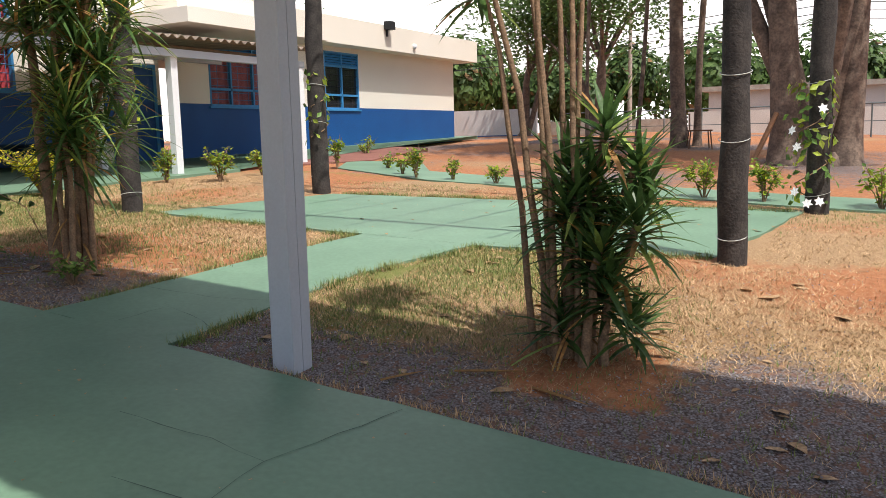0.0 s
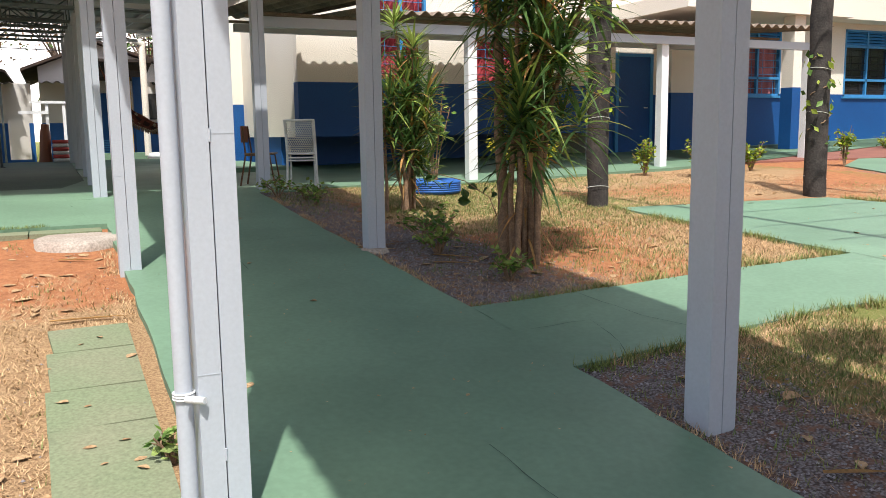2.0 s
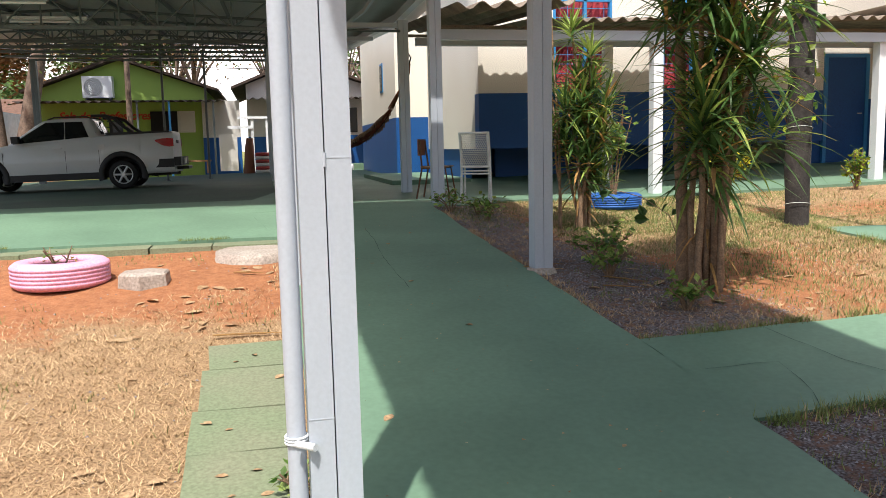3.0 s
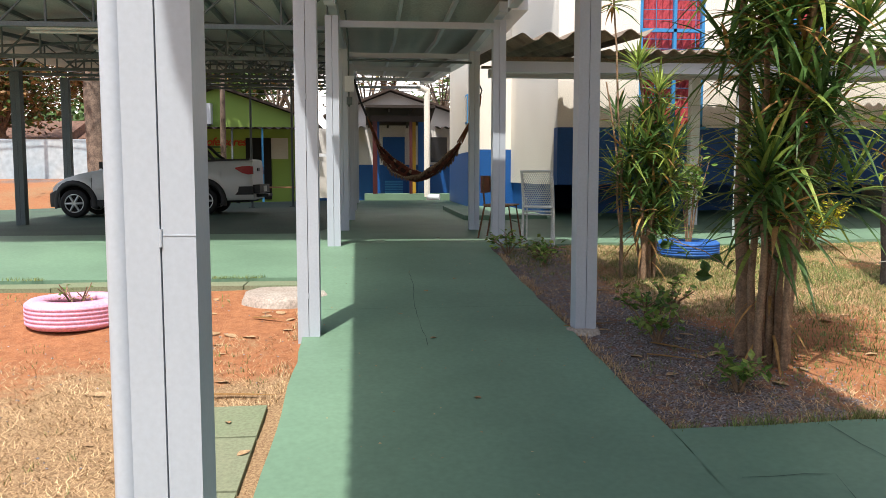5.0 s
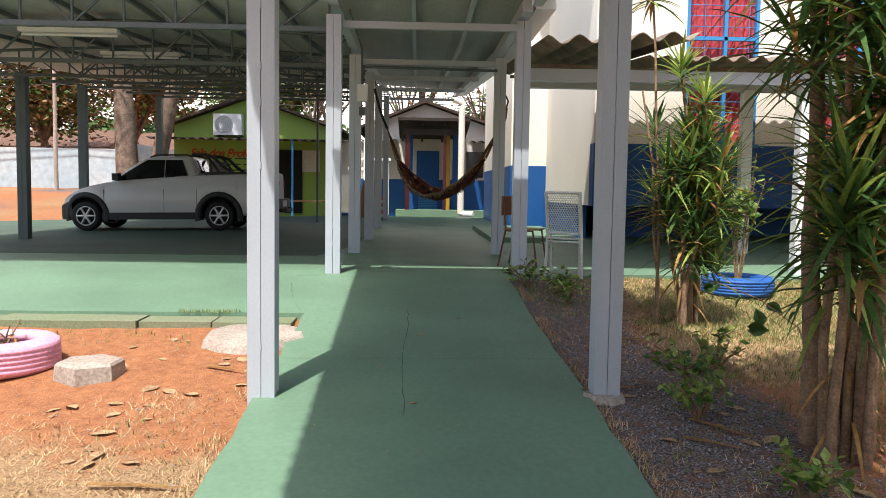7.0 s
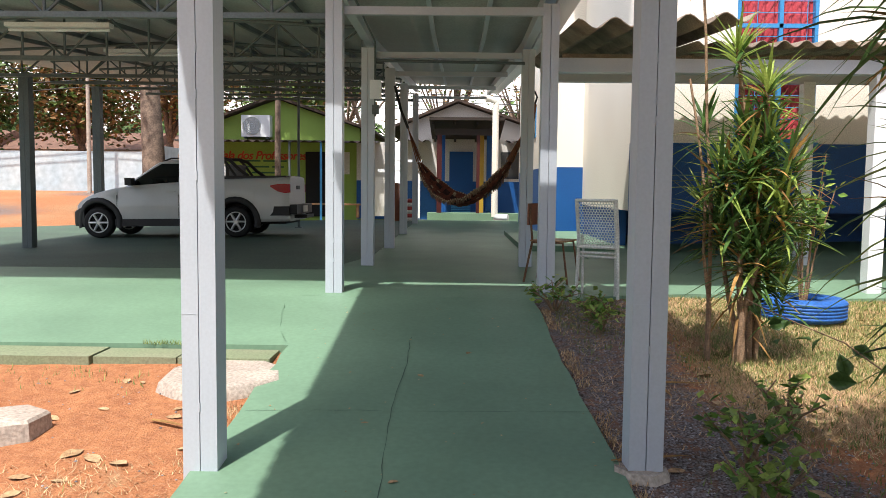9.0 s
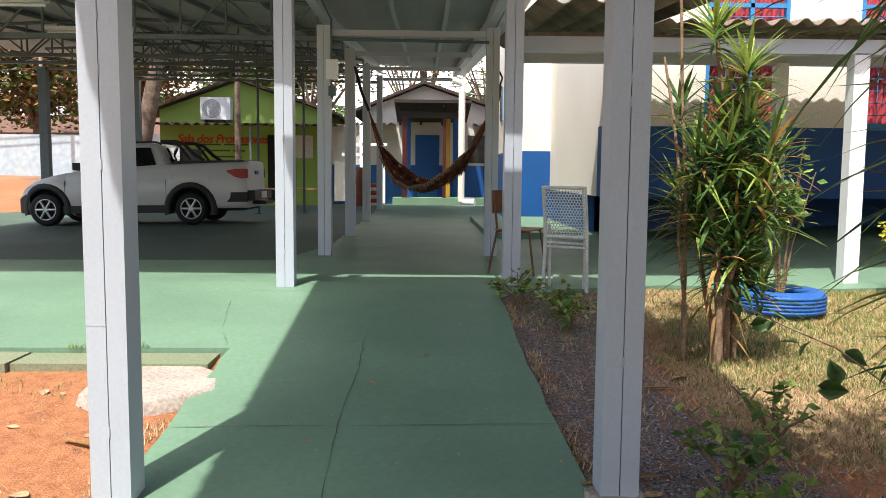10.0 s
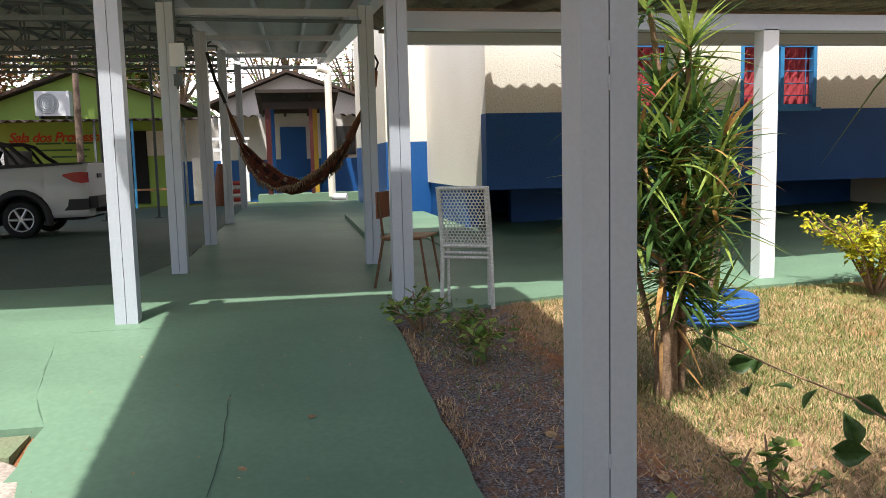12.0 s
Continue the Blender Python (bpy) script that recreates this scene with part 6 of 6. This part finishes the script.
def woods(name, label, x0, x1, y0, y1, height, count, seed, size=0.7):
    rng = random.Random(seed)
    bm = bmesh.new()
    heads = [(rng.uniform(x0, x1), rng.uniform(y0, y1), rng.uniform(0.55, 1.0) * height, rng.uniform(2.0, 4.0)) for k in range(46)]
    for k in range(count):
        x, y, h, r = rng.choice(heads)
        u = Vector((rng.gauss(0, 1), rng.gauss(0, 1), rng.gauss(0, 1))).normalized() * r * rng.random() ** 0.35
        p = Vector((x + u.x, y + u.y, max(0.8, 1.0 + h * 0.6 + u.z * 0.75 * h / 6)))
        leaf_quad(bm, p, (u + Vector((0, 0, 1.2))).normalized(), size * rng.uniform(0.6, 1.3), rng.uniform(0, 6.28), 1 if rng.random() < 0.04 else 0)
    for x, y, h, r in heads[::2]:
        tube(bm, [(x, y, 0.5), (x + 0.3, y, 1.0 + h * 0.7)], [0.25, 0.12], 6)
    return tagged(part(name, bm, (LEAF_FAR, LEAF_RUST)), label, "trees", "", "stuff")


woods("far_woods", "dense dark green trees beyond street", -34, 24, 52, 66, 8.5, 48000, 1, 0.6)
woods("far_woods", "hazy green trees beyond carport", -80, -66, -60, 30, 9.0, 32000, 2, 0.8)

# hazy white sky low over the distance
haze = bpy.data.materials.new("bright_haze")
haze.use_nodes = True
hn = haze.node_tree.nodes
hb = hn["Principled BSDF"]
hb.inputs["Base Color"].default_value = (0.8, 0.8, 0.8, 1)
hb.inputs["Emission Color"].default_value, hb.inputs["Emission Strength"].default_value = (0.93, 0.97, 1.0, 1), 0.75
bm = bmesh.new()
arc = [radians(70 + 5 * k) for k in range(32)]
low = [bm.verts.new((260 * math.cos(a), 260 * math.sin(a), -5)) for a in arc]
high = [bm.verts.new((260 * math.cos(a), 260 * math.sin(a), 120)) for a in arc]
for k in range(len(arc) - 1):
    bm.faces.new((low[k], low[k + 1], high[k + 1], high[k]))
structure("backdrop", bm, haze, "bright hazy white sky near horizon", "backdrop")

# ---- boundary and street beyond the garden ----
structure("wall_garden", boxes((-16, 38.0, 0.6, -9.6, 38.2, 1.95)), CONCRETE, "grey rendered boundary wall", "wall")
structure("wall_street", boxes((-9.6, 40.0, 0.6, 30, 40.2, 2.25)), HOUSE_WHITE, "white boundary wall", "wall")
structure("wall_lane", boxes((-34, 36.0, 0.6, -16, 36.2, 1.35)), BLUE, "blue low boundary wall", "wall")
structure("wall_lane_upper", boxes((-34, 36.6, 0.6, -16, 36.8, 2.6)), HOUSE_WHITE, "white wall behind lane", "wall")
gate = thing("gate", "blue slatted steel gate in white wall", "gate", (-5.6, 39.9, 0.9))
for k in range(22):
    part("slat", boxes((k * 0.14, -0.03, 0.05, k * 0.14 + 0.09, 0.0, 1.75)), SKYBLUE, gate)
part("gate_rail", boxes((-0.05, -0.05, 0.2, 3.1, -0.03, 0.27), (-0.05, -0.05, 1.45, 3.1, -0.03, 1.52)), SKYBLUE, gate)
fence = thing("fence", "thin dark steel fence across garden", "fence", (-13.5, 33.5, 0.95))
for k in range(15):
    part("post", tube(bmesh.new(), [(k * 1.5, 0, -0.1), (k * 1.5, 0, 1.3)], 0.03, 6), STEEL_GREEN, fence)
part("rail", tube(bmesh.new(), [(0, 0, 1.28), (21, 0, 1.28)], 0.025, 6), STEEL_GREEN, fence)
part("rail", tube(bmesh.new(), [(0, 0, 0.65), (21, 0, 0.65)], 0.015, 6), STEEL_GREEN, fence)
hall2 = thing("street_building", "long low white building with grey lettering", "building", (0, 0, 0))
part("wall", boxes((-9.4, 43.5, 0.5, 34, 50, 3.3)), HOUSE_WHITE, hall2)
part("roof", bevelled(boxes((-9.7, 43.2, 3.3, 34.4, 50.3, 3.55)), 0.02), CONCRETE, hall2)
lettering("RAN  E", 0.75, SIGN_GREY, pose(-6.4, 43.49, 2.35, 90, 0, 0), hall2)
lettering("GDF", 0.75, SIGN_GREY, pose(1.9, 43.49, 2.55, 90, 0, 0), hall2)
for x, y, h in ((-11.2, 36.0, 6.5), (-3.4, 41.2, 8.5), (-40.5, -14.5, 8.0)):
    sp = thing("street_pole", "slim grey street lamp pole" if h < 7 else "concrete utility pole with cables", "pole", (x, y, land(x, y)))
    part("pole", tube(bmesh.new(), [(0, 0, -0.2), (0, 0, h)], [0.11, 0.07], 8), CONCRETE, sp)
    part("arm", tube(bmesh.new(), [(0, 0, h - 0.2), (0.6, 0, h), (1.2, 0, h + 0.05)], 0.035, 6), CONCRETE, sp)
cable = thing("overhead_cable", "sagging dark overhead cables", "cable", (0, 0, 0))
for k in range(4):
    z = 6.2 + 0.35 * k
    part("wire", tube(bmesh.new(), [(-3.4 + s * 40, 41.2, z - 1.2 * 4 * (s % 1) * (1 - s % 1)) for s in (-1, -0.75, -0.5, -0.25, 0, 0.25, 0.5, 0.75, 1)], 0.025, 4), BLACK_PLASTIC, cable)
    part("wire", tube(bmesh.new(), [(-40.5, -14.5 + s * 40, z - 1.0 * 4 * (s % 1) * (1 - s % 1)) for s in (-1, -0.75, -0.5, -0.25, 0, 0.25, 0.5, 0.75, 1)], 0.025, 4), BLACK_PLASTIC, cable)
gc = thing("garden_chair", "small dark steel chair beside palm", "chair", (-5.1, 22.5, land(-5.1, 22.5)), 20)
for sx in (-0.25, 0.25):
    for sy in (-0.22, 0.22):
        part("leg", tube(bmesh.new(), [(sx * 1.2, sy * 1.2, -0.05), (sx, sy, 0.45)], 0.018, 6), RUST, gc)
part("seat", bevelled(boxes((-0.3, -0.26, 0.44, 0.3, 0.26, 0.48)), 0.01), RUST, gc)
part("back", tube(bmesh.new(), [(-0.28, -0.24, 0.46), (-0.3, -0.32, 0.9), (-0.28, 0.1, 0.9)], 0.018, 6), RUST, gc)
plank = thing("plank", "pale timber plank leaning on tree trunk", "plank", (-2.75, 17.0, land(-2.75, 17.0)))
part("board", tube(bmesh.new(), [(-0.1, 0, -0.02), (0.3, 0.3, 1.0)], 0.06, 4), WOOD_BENCH, plank)
for i, (x, y, z) in enumerate(((-62, -24, 4.5), (-64, -14, 4.2), (-60, -34, 4.0))):
    hs = thing("street_house", "pale house with low tiled roof beyond wall", "house", (x, y, 1.5))
    part("wall", boxes((-4, -5, 0, 4, 5, 2.6)), HOUSE_WHITE, hs)
    bm = bmesh.new()
    f = [bm.verts.new(p) for p in ((4.5, -5.5, 2.6), (4.5, 5.5, 2.6), (0, 5.5, 4.0), (0, -5.5, 4.0), (-4.5, -5.5, 2.6), (-4.5, 5.5, 2.6))]
    for q in ((0, 1, 2, 3), (3, 2, 5, 4), (0, 3, 4), (1, 5, 2), (0, 4, 5, 1)):
        bm.faces.new([f[k] for k in q])
    part("roof", bm, TILE, hs, "weathered clay tile roof")


# ---- ground cover: gravel, straw, turf, fallen leaves ----
PAVED = (((-30, 1.22), (6, 3.2)), ((-4.95, 3.1), (-3.35, 6.3)), ((-7.6, 6.3), (-1.1, 9.6)))


def open_soil(x, y):
    if x < -10.8 or (x < -8.3 and y < 1.3):
        return False
    if 1.24 < y < 3.19:
        return False
    if -4.92 < x < -3.7 and 3.0 < y < 5.2 or -4.7 < x < -3.4 and 5.0 <= y < 6.4:
        return False
    if 6.3 + 0.08 * max(0, x + 4.5) < y < 9.0 + 0.17 * (x + 7) and -7.55 < x < -1.15:
        return False
    if -5.45 < x < -1.2 and 0.72 < y < 1.2:
        return False
    return y < 10.6


def scatter(name, label, category, count, boxes_, want, shape, material, seed):
    """Many small pieces on open soil, joined: shape(rng, x, y, z) gives vertices and faces."""
    rng = random.Random(seed)
    vs, fs = [], []
    for x0, x1, y0, y1, share in boxes_:
        for k in range(int(count * share)):
            x, y = rng.uniform(x0, x1), rng.uniform(y0, y1)
            if not open_soil(x, y) or rng.random() > want(*cover_at(x, y)):
                continue
            v, f = shape(rng, x, y, soil_height(x, y))
            b = len(vs)
            vs += v
            fs += [tuple(i + b for i in q) for q in f]
    me = bpy.data.meshes.new(name)
    me.from_pydata(vs, [], fs)
    me.materials.append(material)
    return tagged(new(name, me), label, category, "", "stuff")


def pebble(rng, x, y, z):
    r = rng.uniform(0.004, 0.0105)
    s = [r * rng.uniform(0.6, 1.2) for k in range(6)]
    a = rng.uniform(0, 1.57)
    c, d = math.cos(a), math.sin(a)
    z += r * 0.25
    v = [(x + s[0] * c, y + s[0] * d, z), (x - s[1] * d, y + s[1] * c, z), (x - s[2] * c, y - s[2] * d, z), (x + s[3] * d, y - s[3] * c, z), (x, y, z + s[4] * 0.8), (x, y, z - s[5])]
    return v, [(0, 1, 4), (1, 2, 4), (2, 3, 4), (3, 0, 4)]


def blade(lo, hi, lean):
    def make(rng, x, y, z):
        v, f = [], []
        for k in range(3):
            a, h = rng.uniform(0, 6.28), rng.uniform(lo, hi)
            px, py = x + rng.gauss(0, 0.02), y + rng.gauss(0, 0.02)
            w, l = 0.0028, h * lean * rng.uniform(0.5, 1.4)
            c, s = math.cos(a), math.sin(a)
            b = len(v)
            v += [(px - w * s, py + w * c, z - 0.004), (px + w * s, py - w * c, z - 0.004), (px + l * c, py + l * s, z + h)]
            f.append((b, b + 1, b + 2))
        return v, f
    return make


NEAR = ((-6, 2.5, 3.2, 6.5, 0.40), (-10.8, -6, 3.2, 6.5, 0.25), (-10.8, 3, 6.5, 10.6, 0.13), (-8.3, 2, -3.0, 1.2, 0.22))
scatter("gravel", "grey crushed gravel strewn over garden soil", "gravel", 80000, NEAR, lambda g, s, t: g * 0.9 + 0.06, pebble, GRAVEL, 1)
scatter("dry_grass", "short straw coloured dry grass", "grass", 260000, NEAR, lambda g, s, t: s * (1 - 0.95 * g), blade(0.008, 0.030, 2.2), STRAW, 2)
scatter("green_grass", "sparse short green grass", "grass", 130000, NEAR, lambda g, s, t: t * (1 - 0.8 * g), blade(0.018, 0.05, 0.7), BLADE, 3)


def leaf_mesh(seed):
    rng = random.Random(seed)
    bm, n = bmesh.new(), 6
    curl = rng.uniform(0.1, 0.5)
    rows = []
    for i in range(n + 1):
        s = i / n
        w = 0.30 * math.sin(math.pi * min(0.98, s + 0.02)) ** 0.8
        z = curl * 0.25 * (s - 0.5) ** 2
        rows.append([bm.verts.new((s - 0.5, k * w, z + abs(k) * w * curl + rng.uniform(0, 0.03))) for k in (-1, 0, 1)])
    for r0, r1 in zip(rows, rows[1:]):
        for k in range(2):
            bm.faces.new((r0[k], r0[k + 1], r1[k + 1], r1[k])).smooth = True
    return mesh_of("fallen_leaf", bm, DRY_LEAF)


rng = random.Random(77)
shapes = [leaf_mesh(k) for k in range(5)]
spots = [(rng.uniform(-3.4, 2.0), rng.uniform(3.3, 6.5)) for k in range(90)] + [(rng.uniform(-10, -5), rng.uniform(3.3, 6.2)) for k in range(60)] + [(rng.uniform(-8, -1), rng.uniform(6.3, 10.4)) for k in range(60)]
spots += [(rng.uniform(-8.2, -2.5), rng.uniform(0.2, 1.24)) for k in range(70)] + [(-6.6, 2.15), (-8.1, 2.2), (-7.3, 1.95), (-4.1, 1.6), (-11.6, 2.6), (-3.6, 2.5), (-8.6, 2.5), (-5.4, 2.3)]
for x, y in spots:
    soil = open_soil(x, y)
    z = (soil_height(x, y) + 0.003 if soil else land(x, y)) - (0.024 if -5.45 < x < -1.2 and 0.72 < y < 1.2 else 0.0)
    lf = new("fallen_leaf", shapes[rng.randrange(5)])
    size = rng.uniform(0.05, 0.13) if soil else rng.uniform(0.03, 0.08)
    lf.matrix_basis = pose(x, y, z, rng.uniform(-8, 8), rng.uniform(-8, 8), rng.uniform(0, 360)) @ Matrix.Scale(size, 4)
    tagged(lf, "curled dry brown leaf lying on ground", "leaf", "fallen leaves")
for i, (x, y, ln, a) in enumerate(((-1.9, 3.75, 0.45, 20), (-1.5, 3.62, 0.4, -25), (-2.3, 3.5, 0.3, 60), (-6.2, 3.7, 0.4, 30), (-6.0, 3.62, 0.35, 50), (-5.7, 3.9, 0.4, 10), (-6.9, 3.35, 0.45, 100), (-7.9, 3.6, 0.35, 0), (-7.3, 0.95, 0.3, 60), (-5.6, 1.0, 0.5, 80), (-8.0, 3.75, 0.45, 85))):
    bm = bmesh.new()
    strap_leaf(bm, Vector((-ln / 2, 0, 0.012)), Vector((1, 0.1, 0)).normalized(), ln, 0.035, 0.0)
    st = part("dry_strap", bm, STRAP_DRY)
    st.matrix_basis = pose(x, y, soil_height(x, y) + 0.006, 0, 0, a)
    tagged(st, "long dry strap leaf lying on gravel", "leaf", "fallen leaves")


# ---- fringe of grass along the slab edges, and specks of litter on the paint ----
def fringe(name, label, lines, per_metre, lo, hi, material, seed, height=soil_height, stray=0.025):
    rng = random.Random(seed)
    vs, fs = [], []
    make = blade(lo, hi, 0.8)
    for (x0, y0), (x1, y1) in lines:
        for k in range(int(math.hypot(x1 - x0, y1 - y0) * per_metre)):
            s = rng.random()
            if wobble(s * 6 + x0, y0, 1.3, seed) < -0.12:
                continue
            x, y = x0 + (x1 - x0) * s + rng.gauss(0, stray), y0 + (y1 - y0) * s + rng.gauss(0, stray)
            v, f = make(rng, x, y, height(x, y) + 0.004)
            b = len(vs)
            vs += v
            fs += [tuple(i + b for i in q) for q in f]
    me = bpy.data.meshes.new(name)
    me.from_pydata(vs, [], fs)
    me.materials.append(material)
    return tagged(new(name, me), label, "grass", "", "stuff")


EDGES = [((-3.69, 3.2), (-3.66, 5.0)), ((-3.66, 5.0), (-3.3, 6.22)), ((-3.3, 6.2), (-1.4, 6.62)), ((-4.93, 3.25), (-4.8, 5.0)), ((-4.8, 5.0), (-4.6, 6.22)), ((-7.6, 6.34), (-4.6, 6.22)), ((-1.05, 9.9), (-4.5, 9.5)), ((-4.5, 9.5), (-6.9, 9.0))]
fringe("edge_grass", "uneven green grass along slab edges", EDGES, 230, 0.03, 0.075, BLADE, 1)
fringe("edge_straw", "dry grass along slab edges", EDGES + [((-3.7, 3.22), (2, 3.22)), ((-10, 3.15), (-4.95, 3.23)), ((-8.4, 1.2), (-5.5, 1.2))], 110, 0.015, 0.045, STRAW, 2)
fringe("joint_grass", "short grass growing in kerb joint", [((-8.742, 1.1), (-8.70, -6.0))], 130, 0.012, 0.035, BLADE, 5, land, 0.012)
rng = random.Random(9)
vs, fs = [], []
for k in range(330):
    x, y = (rng.uniform(-10, 1.5), rng.uniform(1.35, 3.1)) if k < 260 else (rng.uniform(-7, -1.5), rng.uniform(6.5, 9.2))
    z, r, a = land(x, y) + 0.004, rng.uniform(0.003, 0.011), rng.uniform(0, 6.28)
    b = len(vs)
    vs += [(x + r * math.cos(a + q * 2.1) * rng.uniform(0.6, 1.4), y + r * math.sin(a + q * 2.1), z + (0.004 if q == 1 else 0)) for q in range(3)]
    fs.append((b, b + 1, b + 2))
me = bpy.data.meshes.new("litter")
me.from_pydata(vs, [], fs)
me.materials.append(DRY_LEAF)
tagged(new("litter", me), "tiny leaf crumbs strewn on green paint", "litter", "", "stuff")
